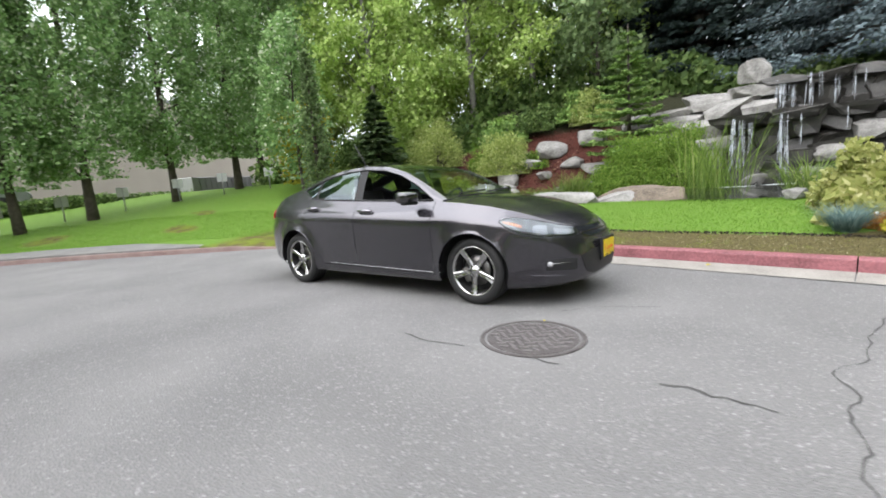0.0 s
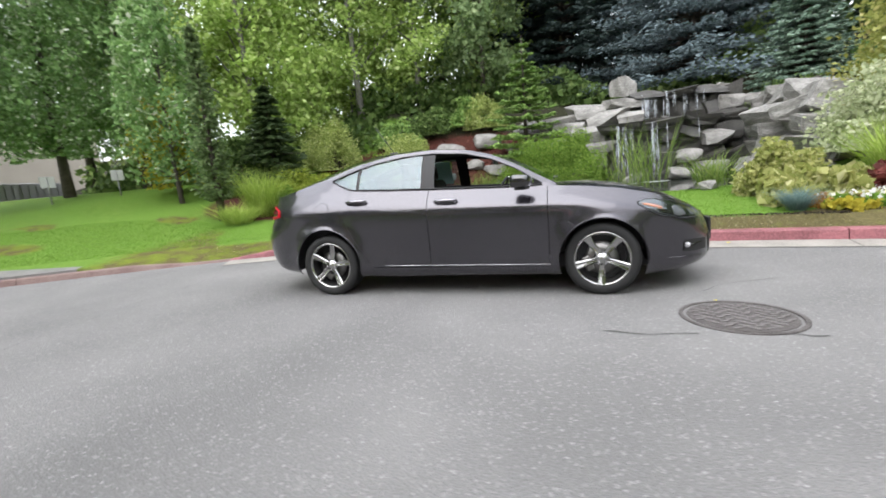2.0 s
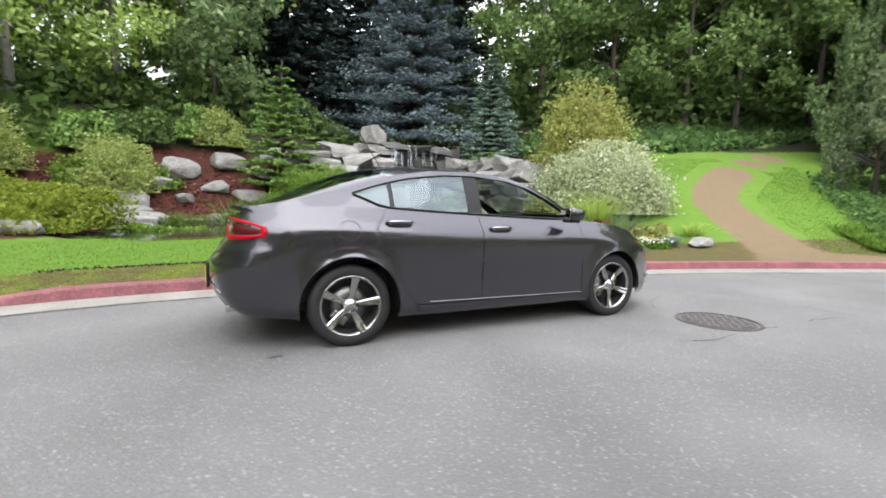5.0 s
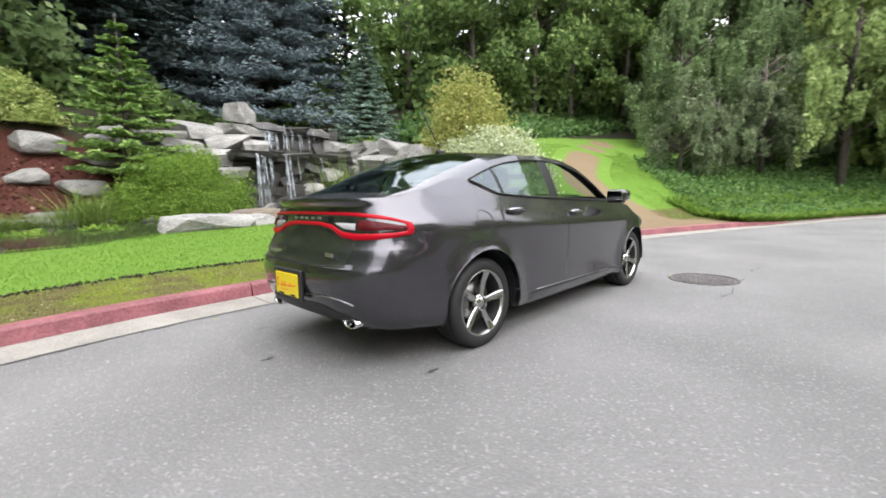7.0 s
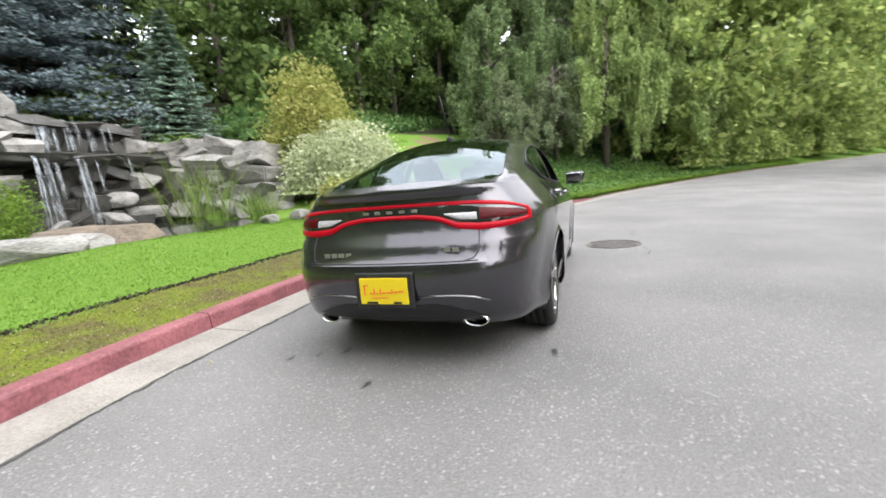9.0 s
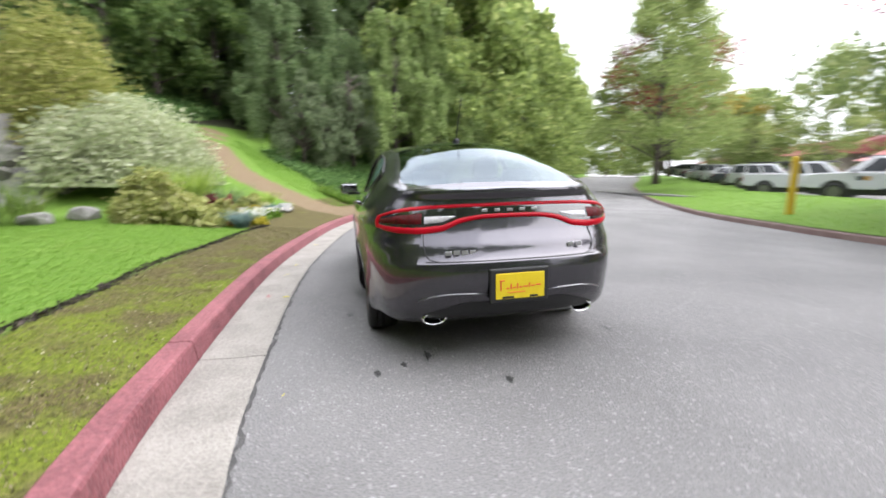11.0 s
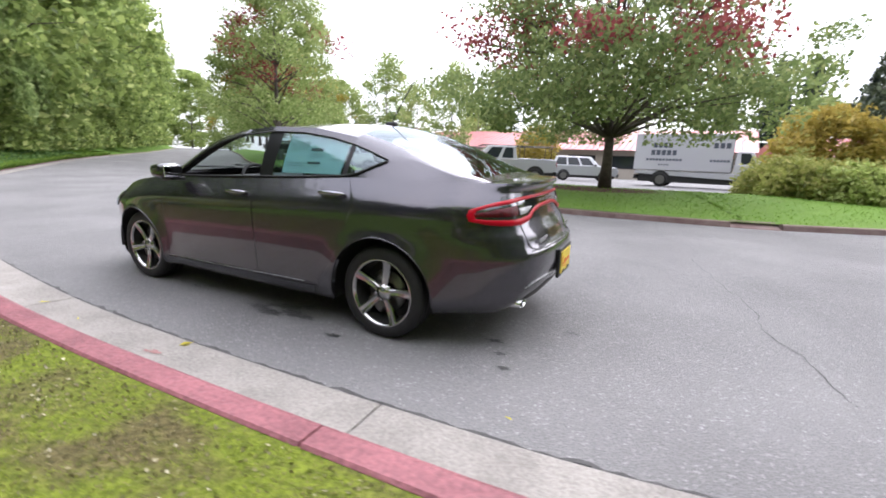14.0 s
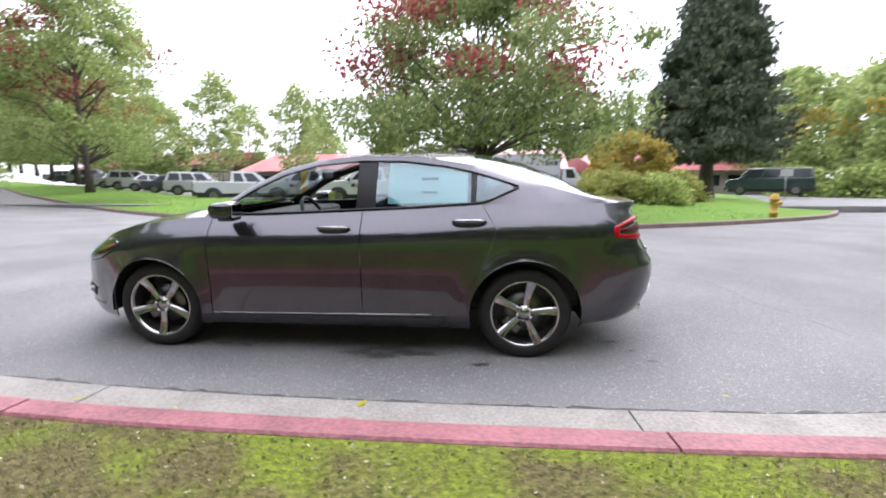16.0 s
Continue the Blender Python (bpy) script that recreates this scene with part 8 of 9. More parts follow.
# ---- across the road ----
M["white_paint"] = material("white_vehicle_paint", (0.41, 0.415, 0.44), 0.25, coat=1.0)
M["silver_paint"] = material("silver_vehicle_paint", (0.40, 0.41, 0.43), 0.3, metal=0.5, coat=1.0)
M["dark_paint"] = material("dark_vehicle_paint", (0.03, 0.035, 0.05), 0.25, coat=1.0)
M["green_paint"] = material("dark_green_vehicle_paint", (0.012, 0.03, 0.025), 0.25, coat=1.0)
M["far_glass"] = material("dark_vehicle_glass", (0.02, 0.024, 0.028), 0.08, spec=0.4)
M["yellow_paint"] = material("yellow_post_paint", (0.78, 0.52, 0.02), 0.5, (0.68, 0.42, 0.03), 6, 60, 0.15)
M["hydrant"] = material("yellow_hydrant_paint", (0.66, 0.42, 0.04), 0.5, (0.55, 0.32, 0.03), 14, 90, 0.2)
M["roof_red"] = material("red_metal_roof", (0.46, 0.13, 0.13), 0.5, (0.56, 0.19, 0.18), 0.6, 20, 0.05)
M["wall_beige"] = material("beige_wall", (0.50, 0.45, 0.38), 0.85, (0.58, 0.53, 0.46), 0.7, 40, 0.1)
M["wall_drab"] = material("drab_wall", (0.50, 0.45, 0.375), 0.9, (0.58, 0.525, 0.44), 0.5, 40, 0.1)
M["sign_white"] = material("white_sign", (0.72, 0.72, 0.70), 0.5, (0.66, 0.66, 0.65), 9, 50, 0.0)
M["galv"] = material("galvanised_post", (0.32, 0.32, 0.32), 0.5, metal=0.6)


def extrude_profile(pts, w0, w1, z_mid):
    """A vehicle's body: its side outline drawn out to a width, narrower above z_mid."""
    bm = bmesh.new()
    def half(z):
        return w0 / 2 if z <= z_mid else w0 / 2 + (w1 - w0) / 2 * min(1, (z - z_mid) / 0.5)
    L = [bm.verts.new((x, half(z), z)) for x, z in pts]
    R = [bm.verts.new((x, -half(z), z)) for x, z in pts]
    n = len(pts)
    for i in range(n):
        j = (i + 1) % n
        bm.faces.new((L[i], L[j], R[j], R[i]))
    bm.faces.new(L[::-1])
    bm.faces.new(R)
    bmesh.ops.recalc_face_normals(bm, faces=bm.faces)
    bmesh.ops.bevel(bm, geom=list(bm.edges), offset=0.045, segments=2, affect="EDGES", profile=0.6)
    return bm


def far_wheel(parent, x, y, r):
    v, f = lathe([(0.0, 0.10), (r * 0.62, 0.10), (r * 0.66, 0.11), (r * 0.95, 0.11), (r, 0.07), (r, -0.07), (r * 0.6, -0.1)], 20)
    w = part("wheel", mesh("tyre", v, f, (M["rubber"],), True), None, parent, m=pose(x, y, r, 0, 0, 0 if y > 0 else 180))
    v, f = lathe([(0.0, 0.125), (r * 0.2, 0.12), (r * 0.55, 0.115), (r * 0.64, 0.118)], 20)
    part("rim", mesh("rim", v, f, (M["steel"],), True), None, w)


def vehicle(name, label, m, lower, cabin, panes, wheels, paint, width=1.8, top=1.45, r=0.33, group="", lamps=True, category="car"):
    """A parked vehicle: a lower body, a tapered cabin with panes, wheels on black discs drawn for the arches' shade,
    lamps, bumpers, grille and mirrors.
    """
    ob = thing(name, label, category, m, group)
    part("body", extrude_profile(lower, width, width, 9.0), paint, ob)
    xb0, xb1, zb, xt0, xt1, zt = cabin
    bm = bmesh.new()
    vs = [bm.verts.new((x, y, z)) for x, y, z in [(xb0, -width / 2 + 0.03, zb - 0.06), (xb1, -width / 2 + 0.03, zb - 0.06), (xb1, width / 2 - 0.03, zb - 0.06), (xb0, width / 2 - 0.03, zb - 0.06), (xt0, -top / 2, zt), (xt1, -top / 2, zt), (xt1, top / 2, zt), (xt0, top / 2, zt)]]
    for q in ((3, 2, 1, 0), (4, 5, 6, 7), (0, 1, 5, 4), (1, 2, 6, 5), (2, 3, 7, 6), (3, 0, 4, 7)):
        bm.faces.new([vs[i] for i in q])
    bmesh.ops.bevel(bm, geom=list(bm.edges), offset=0.05, segments=2, affect="EDGES", profile=0.6)
    cab_ = part("cabin", bm, paint, ob)

    def on_side(u, v, sg):
        f, k = xb1 + (xt1 - xb1) * v, xb0 + (xt0 - xb0) * v
        return (f + (k - f) * u, sg * ((width / 2 - 0.03) * (1 - v) + top / 2 * v + 0.008), zb - 0.06 + (zt - zb + 0.06) * v)
    for u0, u1 in panes:
        for sg in (1, -1):
            part("side_window", mesh("side_window", [on_side(u0, 0.14, sg), on_side(u1, 0.14, sg), on_side(u1, 0.87, sg), on_side(u0, 0.87, sg)], [(0, 1, 2, 3)], (M["far_glass"],)), None, cab_)
    for nm, xb, xt, o in (("windscreen", xb1, xt1, 0.012), ("rear_window", xb0, xt0, -0.012)):
        v = []
        for t, e in ((0.14, -1), (0.14, 1), (0.9, 1), (0.9, -1)):
            v.append((xb + (xt - xb) * t + o, e * ((width / 2 - 0.03) * (1 - t) + top / 2 * t - 0.10), zb - 0.06 + (zt - zb + 0.06) * t))
        part(nm, mesh(nm, v, [(0, 1, 2, 3)], (M["far_glass"],)), None, cab_)
    for x in wheels:
        for sg in (1, -1):
            # flat black disc on the flank, drawn as the arch's shaded hollow
            g = r + (0.13 if r > 0.38 else 0.07)
            v = [(x + g * math.cos(w), sg * (width / 2 + 0.003), r + g * math.sin(w)) for w in np.linspace(-0.35, math.pi + 0.35, 18)]
            part("arch_shade", mesh("arch_shade", v, [tuple(range(18)) if sg < 0 else tuple(range(18))[::-1]], (M["black"],)), None, ob)
            far_wheel(ob, x, sg * (width / 2 - 0.09), r)
    xs_ = [p[0] for p in lower]
    front, rear, k = max(xs_), min(xs_), r / 0.33
    if lamps:
        for sg in (1, -1):
            bm = bmesh.new()
            box(bm, -0.02, 0.02, -0.17, 0.17, -0.07, 0.07, 0.015)
            part("headlamp", bm, M["white_lens"], ob, m=pose(front, sg * (width / 2 - 0.22), 0.72 * k))
            bm = bmesh.new()
            box(bm, -0.02, 0.02, -0.09, 0.09, -0.13, 0.13, 0.015)
            part("tail_lamp", bm, M["red_lens"], ob, m=pose(rear, sg * (width / 2 - 0.13), 0.85 * k))
            bm = bmesh.new()
            box(bm, -0.06, 0.06, -0.09, 0.09, -0.07, 0.07, 0.03)
            part("door_mirror", bm, M["black"], ob, m=pose(xb1 - 0.35, sg * (width / 2 + 0.08), zb + 0.06))
        bm = bmesh.new()
        box(bm, front - 0.03, front + 0.02, -width / 2 + 0.42, width / 2 - 0.42, 0.60 * k, 0.80 * k, 0.015)
        part("grille", bm, M["black"], ob)
    for nm, x0 in (("front_bumper", front - 0.08), ("rear_bumper", rear - 0.06)):
        bm = bmesh.new()
        box(bm, x0, x0 + 0.14, -width / 2 + 0.03, width / 2 - 0.03, 0.32 * k, 0.53 * k, 0.04)
        part(nm, bm, M["black"], ob)
    bm = bmesh.new()
    box(bm, rear + 0.2, front - 0.2, -width / 2 + 0.12, width / 2 - 0.12, 0.22 * k, 0.5 * k, 0.03)
    part("underbody", bm, M["black"], ob)
    return ob


LOT = 0.30
# pickup truck, extended cab
pick_out = [(2.9, 0.56), (2.97, 0.78), (2.93, 1.10), (2.72, 1.19), (1.75, 1.25), (-0.8, 1.25), (-0.86, 1.30), (-2.9, 1.28), (-2.96, 0.72), (-2.78, 0.58), (-1.2, 0.50), (1.3, 0.50)]
pickup = vehicle("pickup_truck", "white pickup truck with an orange and blue door badge", over(5.4, -20.5, 28, 1, LOT), pick_out, (-0.80, 1.62, 1.24, -0.70, 0.74, 1.94), ((0.17, 0.54), (0.63, 0.90)), (1.85, -1.80), M["white_paint"], 1.98, 1.6, 0.39, "vehicles in the car park", category="truck")
bm = bmesh.new()
box(bm, -2.8, -0.92, -0.85, 0.85, 1.29, 1.312, 0.004)
part("load_bed", bm, M["black"], pickup)
for sg in (1, -1):
    for x0, x1, mt in ((0.72, 0.92, "plate_red"), (0.94, 1.14, "dark_paint")):
        bm = bmesh.new()
        box(bm, x0, x1, -0.004, 0.004, 0.90, 1.08)
        part("door_badge", bm, M["orangeflower"] if mt == "plate_red" else M["dark_paint"], pickup, m=pose(0, sg * 0.995, 0))
line_rack = [([(1.2, y, 1.95), (-2.9, y, 1.95)], [0.025, 0.025]) for y in (-0.7, 0.7)] + [([(x, -0.7, 1.95), (x, 0.7, 1.95)], [0.02, 0.02]) for x in (0.6, -1.2, -2.7)] + [([(x, y, 1.25 if x < -0.8 else 1.8), (x, y, 1.95)], [0.02, 0.02]) for x in (0.3, -1.2, -2.7) for y in (-0.7, 0.7)]
part("ladder_rack", tubes("ladder_rack", line_rack, M["black"], 5), None, pickup)
copy_thing(pickup, over(9.6, -22.0, 33, 1, LOT))
copy_thing(pickup, over(14.8, -24.0, 210, 0.98, LOT))
suv_out = [(2.25, 0.42), (2.32, 0.8), (2.2, 1.03), (1.1, 1.1), (-2.25, 1.12), (-2.32, 0.5), (-2.2, 0.4)]
suv_cab, suv_win = (-2.22, 1.1, 1.08, -1.98, 0.42, 1.72), ((0.10, 0.36), (0.40, 0.66), (0.70, 0.94))
suv = vehicle("suv", "silver sport utility vehicle in the car park", over(2.4, -30.1, 196, 1, LOT), suv_out, suv_cab, suv_win, (1.4, -1.4), M["silver_paint"], 1.85, 1.45, 0.36, "vehicles in the car park")
suv2 = vehicle("suv", "grey sport utility vehicle among parked cars", over(20.5, -27.8, 214, 1, 0.6), suv_out, suv_cab, suv_win, (1.4, -1.4), M["silver_paint"], 1.85, 1.45, 0.36, "vehicles in the car park")
car_out = [(2.2, 0.35), (2.28, 0.6), (2.15, 0.78), (1.15, 0.93), (-1.65, 0.98), (-2.2, 0.98), (-2.28, 0.6), (-2.2, 0.35)]
car_cab, car_win = (-1.62, 1.15, 0.95, -0.95, 0.25, 1.42), ((0.16, 0.50), (0.55, 0.88))
dark_car = vehicle("parked_car", "dark blue parked car in the car park", over(24.0, -29.8, 214, 1, 0.75), car_out, car_cab, car_win, (1.35, -1.35), M["dark_paint"], 1.78, 1.25, 0.32, "vehicles in the car park")
pale_car = vehicle("parked_car", "silver parked car in the car park", over(27.5, -32.0, 214, 1, 0.9), car_out, car_cab, car_win, (1.35, -1.35), M["silver_paint"], 1.78, 1.25, 0.32, "vehicles in the car park")
for i, (x, y, z) in enumerate(((31, -34.3, 1.0), (34.5, -36.5, 1.15), (38, -39, 1.3), (42, -41.5, 1.5), (46, -44, 1.7), (51, -47, 1.9))):
    copy_thing((dark_car, pale_car)[i % 2] if i % 3 else suv2, over(x, y, 214, 1, z))
for i, (x, y) in enumerate(((24, -41), (29, -44), (34, -47), (20, -38.5))):
    copy_thing((pale_car, dark_car)[i % 2], over(x, y, 34, 1, 0.6))
# the raised floor of the car park under the far rows
n1 = 14
V, F = [], []
for i in range(n1 + 1):
    t = i / n1
    x0, y0 = 15 + 70 * t, -20.6 - 43 * t
    z = max(0.31, 0.31 + 0.9 * float(rise(x0, 0)) - 0.02)
    V += [(x0, y0 - 3.5, z), (x0, y0 - 40, z)]
for i in range(n1):
    F.append((2 * i, 2 * i + 1, 2 * i + 3, 2 * i + 2))
thing("car_park", "sloping end of the asphalt car park", "car park", kind="structure", data=mesh("car_park_slope", V, F, (M["asphalt"],)))
# box truck
truck_out = [(3.4, 0.5), (3.45, 1.0), (3.3, 1.35), (2.95, 1.45), (1.7, 1.45), (1.7, 0.95), (-3.5, 0.95), (-3.5, 0.75), (3.0, 0.5)]
truck = vehicle("box_truck", "white box truck with dark bars of writing", over(-4.9, -27.6, 172, 1, LOT), truck_out, (1.7, 2.98, 1.42, 1.75, 2.5, 2.18), ((0.2, 0.75),), (2.4, -2.0), M["white_paint"], 2.1, 1.8, 0.42, "vehicles in the car park", False, "truck")
bm = bmesh.new()
box(bm, -3.6, 1.6, -1.12, 1.12, 0.98, 3.15, 0.04)
cargo = part("cargo_box", bm, M["white_paint"], truck)
for sg in (1, -1):
    for x0, x1, z0, z1, n_b in ((-2.55, -1.45, 2.32, 2.62, 4), (-2.65, -1.2, 1.88, 2.18, 5), (-2.9, -0.9, 1.55, 1.68, 11), (-2.2, -1.6, 1.28, 1.36, 4), (0.6, 1.5, 2.32, 2.62, 3), (0.5, 1.5, 1.55, 1.68, 6)):
        w = (x1 - x0) / n_b
        for b_ in range(n_b):
            bm = bmesh.new()
            box(bm, x0 + b_ * w, x0 + (b_ + 0.75) * w, -0.003, 0.003, z0, z1)
            part("writing_bar", bm, M["ink"], cargo, m=pose(0, sg * 1.125, 0))
bm = bmesh.new()
box(bm, -3.3, 1.5, -1.0, 1.0, 0.62, 0.95, 0.03)
part("chassis", bm, M["black"], truck)
# dark green van near the evergreen, silver van by the building
van_out = [(2.6, 0.45), (2.68, 0.9), (2.45, 1.15), (1.85, 1.25), (-2.6, 1.28), (-2.65, 0.6), (-2.55, 0.45)]
van_cab, van_win = (-2.6, 1.9, 1.24, -2.46, 1.28, 1.97), ((0.08, 0.28), (0.32, 0.62), (0.66, 0.95))
van = vehicle("van", "dark green passenger van parked beyond the grass", over(-22.5, -31.0, -30, 1, 0.55), van_out, van_cab, van_win, (1.7, -1.6), M["green_paint"], 1.95, 1.65, 0.37, "vehicles in the car park", True, "van")
van2 = vehicle("van", "silver van parked beside the beige building", over(-24.2, -2.2, 80, 1, 1.2), van_out, van_cab, van_win, (1.7, -1.6), M["silver_paint"], 1.95, 1.65, 0.37, "", True, "van")
# post, hydrant, signs
post = thing("bollard", "tall yellow steel post in the grass strip", "post", over(5.3, -11.35, 0, 1, 0.12))
v, f = lathe([(0.0, 1.72), (0.075, 1.715), (0.095, 1.69), (0.1, 1.6), (0.1, 0.0)], 24)
part("pipe", mesh("pipe", [(x, z, y) for x, y, z in v], f, (M["yellow_paint"],), True), None, post)
v, f = lathe([(0.102, 0.05), (0.14, 0.03), (0.17, -0.1)], 24)
part("footing", mesh("footing", [(x, z, y) for x, y, z in v], f, (M["concrete"],)), None, post)
hyd = thing("fire_hydrant", "yellow fire hydrant on the lawn corner", "hydrant", over(-11.0, -11.9, 0, 1, 0.16))
v, f = lathe([(0.0, 0.80), (0.03, 0.80), (0.035, 0.76), (0.09, 0.74), (0.125, 0.68), (0.13, 0.62), (0.155, 0.61), (0.155, 0.57), (0.115, 0.56), (0.11, 0.16), (0.15, 0.15), (0.15, 0.10), (0.11, 0.09), (0.11, -0.1)], 24)
part("barrel", mesh("barrel", [(x, z, y) for x, y, z in v], f, (M["hydrant"],), True), None, hyd)
for a, l_, rad in ((0, 0.20, 0.055), (180, 0.20, 0.055), (90, 0.22, 0.075)):
    v, f = lathe([(0.0, l_ + 0.02), (rad * 0.5, l_ + 0.02), (rad, l_), (rad, l_ - 0.05), (rad * 0.8, l_ - 0.06), (rad * 0.8, 0.05)], 16)
    part("hose_cap", mesh("hose_cap", v, f, (M["hydrant"],), True), None, hyd, m=pose(0, 0, 0.46, 0, 0, a))
def sign(x, y, z, h, label, w=0.3, hh=0.38, turn=0.0, two=False):
    s = thing("sign", label, "sign", pose(x, y, z, 0, 0, turn), "parking signs" if two else "")
    part("post", tubes("post", [([(0, 0, -0.2), (0, 0, h)], [0.025, 0.025])], M["galv"], 8), None, s)
    for k in ((-1, 1) if two else (0,)):
        bm = bmesh.new()
        box(bm, -0.012, 0.012, -w / 2, w / 2, -hh / 2, hh / 2, 0.006)
        part("panel", bm, M["sign_white"], s, m=pose(0.035, k * (w / 2 + 0.012), h - hh / 2))
for x, y in ((-17.9, -1.6), (-17.7, 0.2), (-17.4, 2.1), (-16.9, 4.0), (-16.2, 5.6), (-15.2, 7.3)):
    sign(x, y, float(land(np.array([x]), np.array([y]))[0]), 0.95, "small white parking sign on a thin post", 0.19, 0.38, -15, True)
sign(-19.5, -24.5, 0.4, 1.8, "white notice sign on a thin post", 0.6, 0.4, 60)
sign(9.6, 9.3, float(land(np.array([9.6]), np.array([9.3]))[0]), 0.9, "small white plant sign near the shrub", 0.35, 0.3, -100)


# buildings
def building(name, label, m, L, D, H, wall, roof=None, roof_h=1.8, over_h=0.8, bands=6):
    b = thing(name, label, "building", m)
    bm = bmesh.new()
    box(bm, -L / 2, L / 2, -D, 0, -0.5, H)
    part("wall", bm, wall, b)
    if roof is not None:
        V = [(-L / 2 - over_h, over_h, H - 0.1), (L / 2 + over_h, over_h, H - 0.1), (L / 2 + over_h, -D / 2, H + roof_h), (-L / 2 - over_h, -D / 2, H + roof_h), (L / 2 + over_h, -D - over_h, H - 0.1), (-L / 2 - over_h, -D - over_h, H - 0.1)]
        F = [(0, 1, 2, 3), (3, 2, 4, 5), (1, 4, 2), (0, 3, 5), (0, 5, 4, 1)]
        part("roof", mesh("roof", V, F, (roof,)), None, b, "red ribbed metal roof")
        for k in range(60):
            x = -L / 2 + L * k / 59
            part("roof_rib", mesh("roof_rib", [(x - 0.03, over_h, H - 0.09), (x + 0.03, over_h, H - 0.09), (x + 0.03, -D / 2, H + roof_h + 0.01), (x - 0.03, -D / 2, H + roof_h + 0.01), (x, over_h, H - 0.02), (x, -D / 2, H + roof_h + 0.08)], [(0, 4, 5, 3), (4, 1, 2, 5), (0, 1, 4)], (roof,)), None, b)
    for k in range(bands):
        x = -L / 2 + L * (k + 0.5) / bands
        w = L / bands * 0.36
        bm = bmesh.new()
        box(bm, x - w, x + w, -0.05, 0.03, 1.0, min(2.3, H - 0.4), 0.01)
        win = part("window", bm, M["black"], b)
        bm = bmesh.new()
        box(bm, x - w + 0.08, x + w - 0.08, 0.02, 0.045, 1.08, min(2.22, H - 0.48))
        part("pane", bm, M["far_glass"], win)
    return b


building("low_building", "long low building with a red metal roof", over(9.0, -45.5, -6, 1, 0.3), 36, 14, 2.9, M["wall_beige"], M["roof_red"], 2.4, 1.2, 9)
building("low_building", "long low building with a red metal roof", over(-26.0, -50.0, 10, 1, 0.3), 22, 12, 2.9, M["wall_beige"], M["roof_red"], 2.0, 1.2, 6)
building("low_building", "long low building with a red metal roof", over(50.0, -58.0, -20, 1, 1.5), 30, 12, 2.9, M["wall_beige"], M["roof_red"], 2.0, 1.2, 6)
bld = building("office_building", "large plain beige building behind the poplars", pose(-36.5, 5.0, 1.3, 0, 0, -72), 46, 14, 8.5, M["wall_drab"], None, bands=0)
bm = bmesh.new()
box(bm, -23.1, 23.1, -14.1, 0.1, 8.5, 8.72, 0.02)
part("coping", bm, M["galv"], bld, "thin grey metal coping")
bm = bmesh.new()
box(bm, -23.02, 23.02, -14.02, 0.03, -0.5, 0.35, 0.01)
part("plinth", bm, M["concrete"], bld, "low concrete plinth")
bm = bmesh.new()
box(bm, -2.8, 2.8, -0.5, 0.5, 0.0, 1.0, 0.03)
for k in range(12):
    box(bm, -2.7 + k * 0.46, -2.35 + k * 0.46, 0.5, 0.53, 0.1, 0.9)
me = bpy.data.meshes.new("utility_enclosure")
bm.to_mesh(me)
bm.free()
me.materials.append(M["galv"])
thing("utility_enclosure", "grey louvred utility enclosure by the building", "enclosure", pose(-24.5, 9.5, 1.5, 0, 0, -65), data=me)
shrub("hedge", "low clipped dark hedge behind the poplars", 700, 5.5, 0.8, 0.55, 9000, 0.09, M["forest"], M["bark"], pose(-22.0, 1.8, 1.25, 0, 0, 75), 80, "hedge")

# bushes and trees on the far side
shrub("shrub", "rounded yellow-green bush on the far lawn", 710, 1.5, 1.4, 1.2, 14000, 0.09, M["goldshrub"], M["bark"], over(-7.6, -15.8, 0, 1, 0.4), 60)
shrub("shrub", "olive-green bush on the far lawn", 711, 1.2, 1.1, 1.1, 8000, 0.09, M["ballshrub"], M["bark"], over(-8.3, -15.0, 0, 1, 0.4), 50)
shrub("shrub", "yellow-green bush turning for autumn", 712, 1.6, 1.5, 1.7, 16000, 0.085, M["goldshrub"], M["bark"], over(-7.4, -19.0, 0, 1, 0.3), 60)
shrub("shrub", "rounded yellow-green bush on the far lawn", 713, 1.5, 1.4, 1.4, 10000, 0.09, M["goldshrub"], M["bark"], over(-9.6, -17.0, 0, 1, 0.35), 50)
M["orange_leaf"] = leaf_material("orange_autumn_leaves", (0.34, 0.27, 0.05), (0.52, 0.40, 0.10), (0.40, 0.42, 0.12))
leafy_tree("autumn_tree", "small tree with orange and yellow autumn leaves", "tree", 720, 3.5, 0.8, 2.0, "round", 12000, 0.11, M["orange_leaf"], M["bark"], 0.1, 60, place=over(-9.2, -21.5, 0, 1, 0.3))
leafy_tree("autumn_tree", "small orange autumn tree by the red roof", "tree", 721, 4.2, 0.9, 1.7, "round", 5000, 0.14, M["orange_leaf"], M["bark"], 0.09, 50, place=over(7.5, -36.0, 0, 1, 0.3))
mp = leafy_tree("maple_tree", "green roadside maple with yellowing leaves", "tree", 730, 10.5, 1.9, 4.3, "round", 8000, 0.24, M["maple_light"], M["bark"], 0.2, 90, place=over(31.5, -28.8, 0, 1, 1.5), spread=0.14, group="maples along the road", red=M["orange_leaf"], red_share=0.12)
for i, (x, y, z, s) in enumerate(((42, -36.6, 2.0, 1.0), (53, -45, 2.6, 1.0), (66, -54.5, 3.3, 1.05), (80, -64.8, 4.0, 1.1), (36, -43, 1.2, 0.9), (48, -52, 2, 1.0), (-36, -36, 0.3, 1.1), (-34, -47, 0.3, 1.2), (-45, -50, 0.3, 1.3), (-30, -58, 0.3, 1.2))):
    copy_thing(mp, over(x, y, 55 * i, s, z))
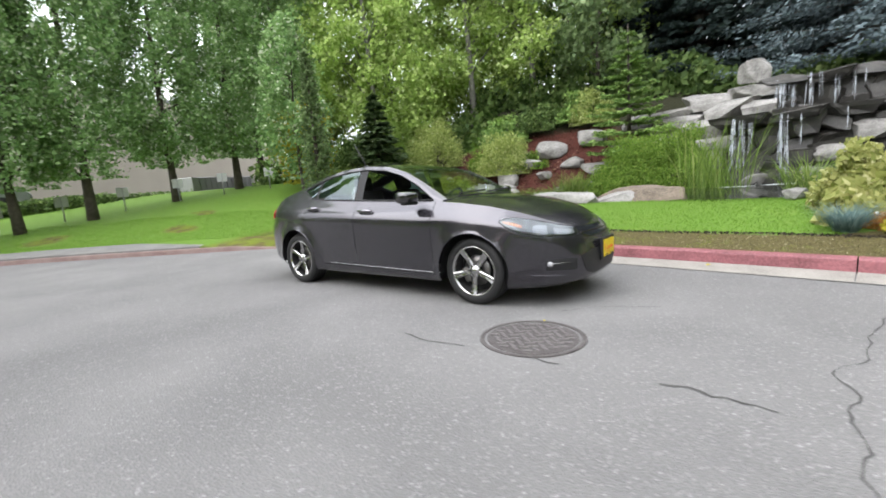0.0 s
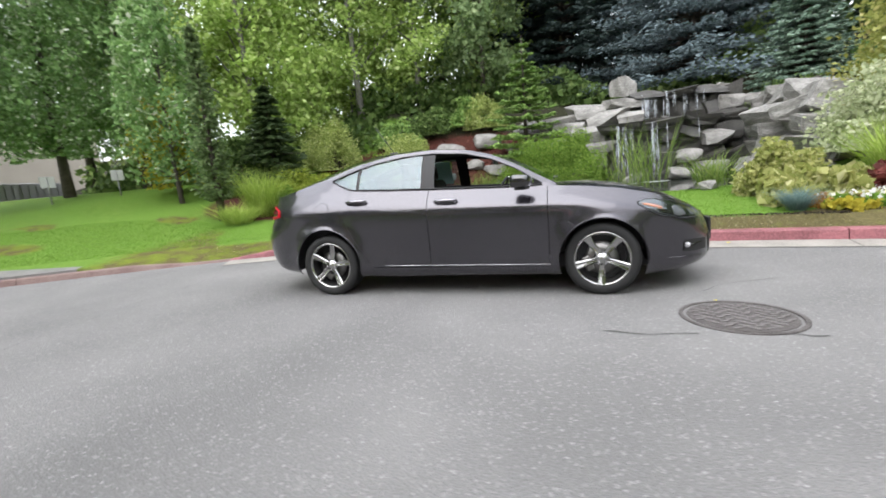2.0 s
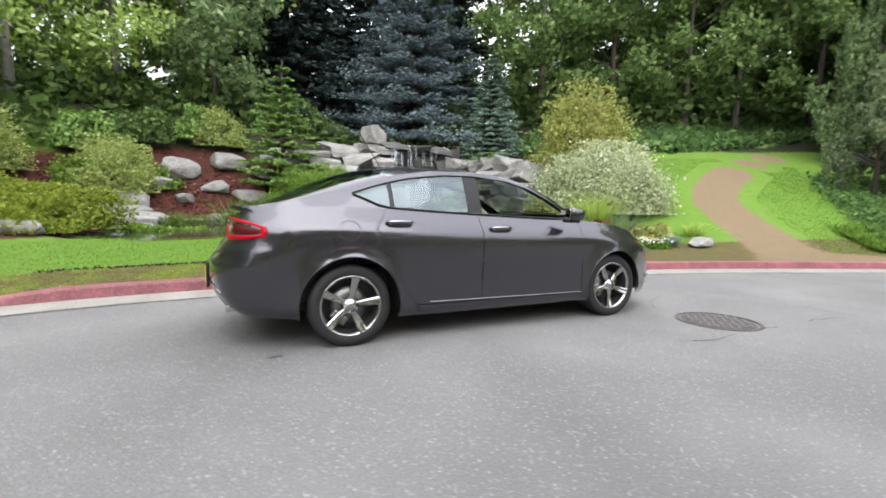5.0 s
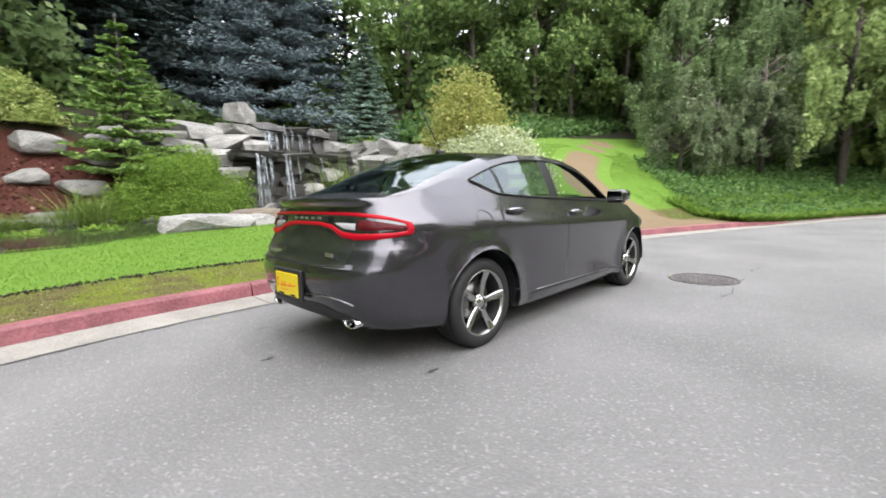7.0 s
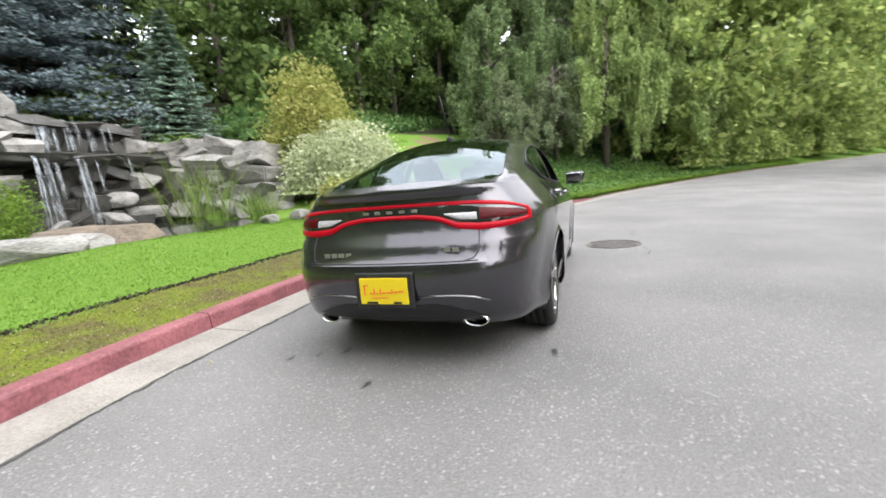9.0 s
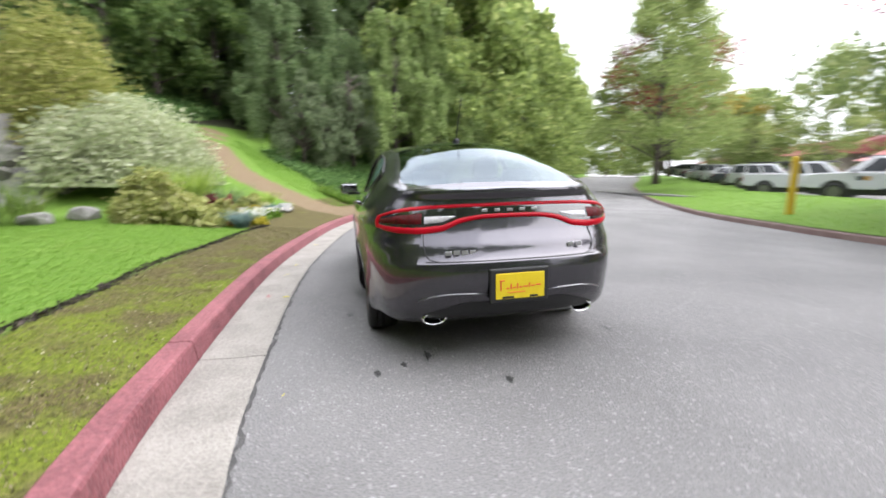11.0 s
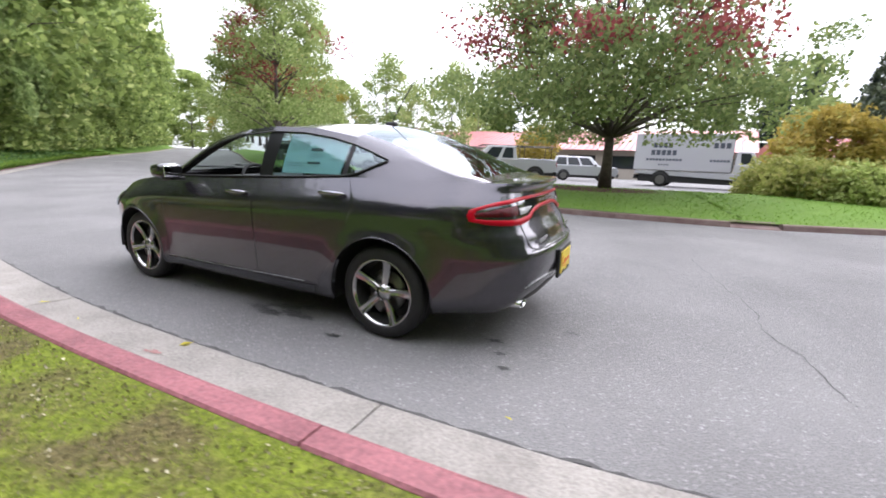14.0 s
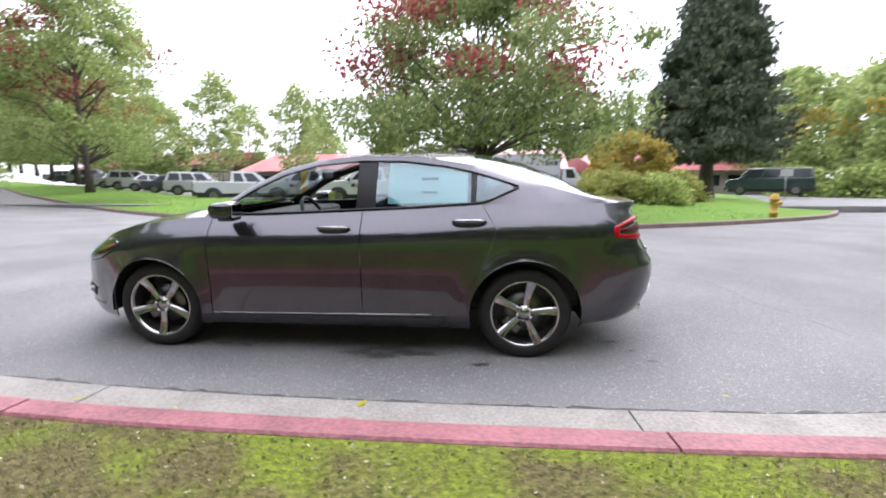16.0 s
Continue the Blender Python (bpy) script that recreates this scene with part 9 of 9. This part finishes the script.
birch = leafy_tree("birch_tree", "tall thin birch with sparse yellow-green leaves", "tree", 740, 13, 2.2, 2.6, "column", 5000, 0.19, M["maple_light"], M["birchbark"], 0.15, 70, place=over(28.4, -43.0, 0, 1, 0.6), spread=0.2, group="birches beyond the car park")
for i, (x, y, s) in enumerate(((18, -40, 0.85), (22, -57, 0.9), (13, -62, 0.85), (33, -58, 1.0), (3, -64, 0.8))):
    copy_thing(birch, over(x, y, 40 * i, s, 0.4))
ever = conifer("fir_tree", "distant tall evergreen on the skyline", 750, 17, 3.6, M["spruce_dark"], M["bark"], 26, 9, 14, 0.5, place=over(-16, -75, 0, 1, 0.3), group="evergreens on the skyline", category="tree")
for i, (x, y, s) in enumerate(((-21, -80, 1.1), (-26, -74, 0.9), (-11, -84, 1.0), (-33, -82, 1.15), (4, -90, 0.9), (-40, -75, 1.0), (-50, -70, 1.1), (40, -95, 1.0))):
    copy_thing(ever, over(x, y, 35 * i, s, 0.3 if y > -75 and x > -60 else -0.15))
for i, (x, y, s) in enumerate(((-8, -66, 1.0), (-18, -62, 0.9), (12, -75, 1.0), (30, -80, 1.1), (50, -80, 1.1), (70, -80, 1.2), (-48, -40, 1.3), (-55, -28, 1.3), (-60, -60, 1.4), (95, -72, 1.3), (105, -50, 1.4), (85, -35, 1.5), (75, -28, 1.4))):
    copy_thing(mp if i % 2 else forest_a, over(x, y, 45 * i, s, 0.3))
for i, (x, y, k) in enumerate(((-31, -33, 1.0), (-34.5, -35.5, 1.1), (-38, -38, 1.1), (-29, -37, 1.0), (-42, -35, 1.2), (-46, -31, 1.2))):
    copy_thing(thicket, over(x, y, 50 * i, k, 0.2))
# grass on the far strip
q = rng(790)
n = 14000
i = q.integers(60, len(FAR_LINE) - 40, n)
fnn = normals(FAR_LINE)
d = 0.2 + 6 * q.random(n)
p = FAR_LINE[i] - fnn[i] * d[:, None] + q.normal(size=(n, 2)) * 0.12
j = np.array([np.min(np.linalg.norm(FAR_LINE[max(0, a - 20):a + 20] - b, axis=1)) for a, b in zip(i, p)])
z = 0.13 + 0.38 * sstep(0.3, 5.0, j) - 0.22 * sstep(6.5, 9.0, j) + rise(p[:, 0], p[:, 1])
ok = (np.abs(p[:, 0]) < 30)
thing("far_grass", "rough green grass blades on the far strip", "grass", kind="stuff", data=quads("far_grass", blade_quads(p[ok, 0], p[ok, 1], z[ok] - 0.01, 0.06, 0.02, q, 1.0), M["grass_blade"]))
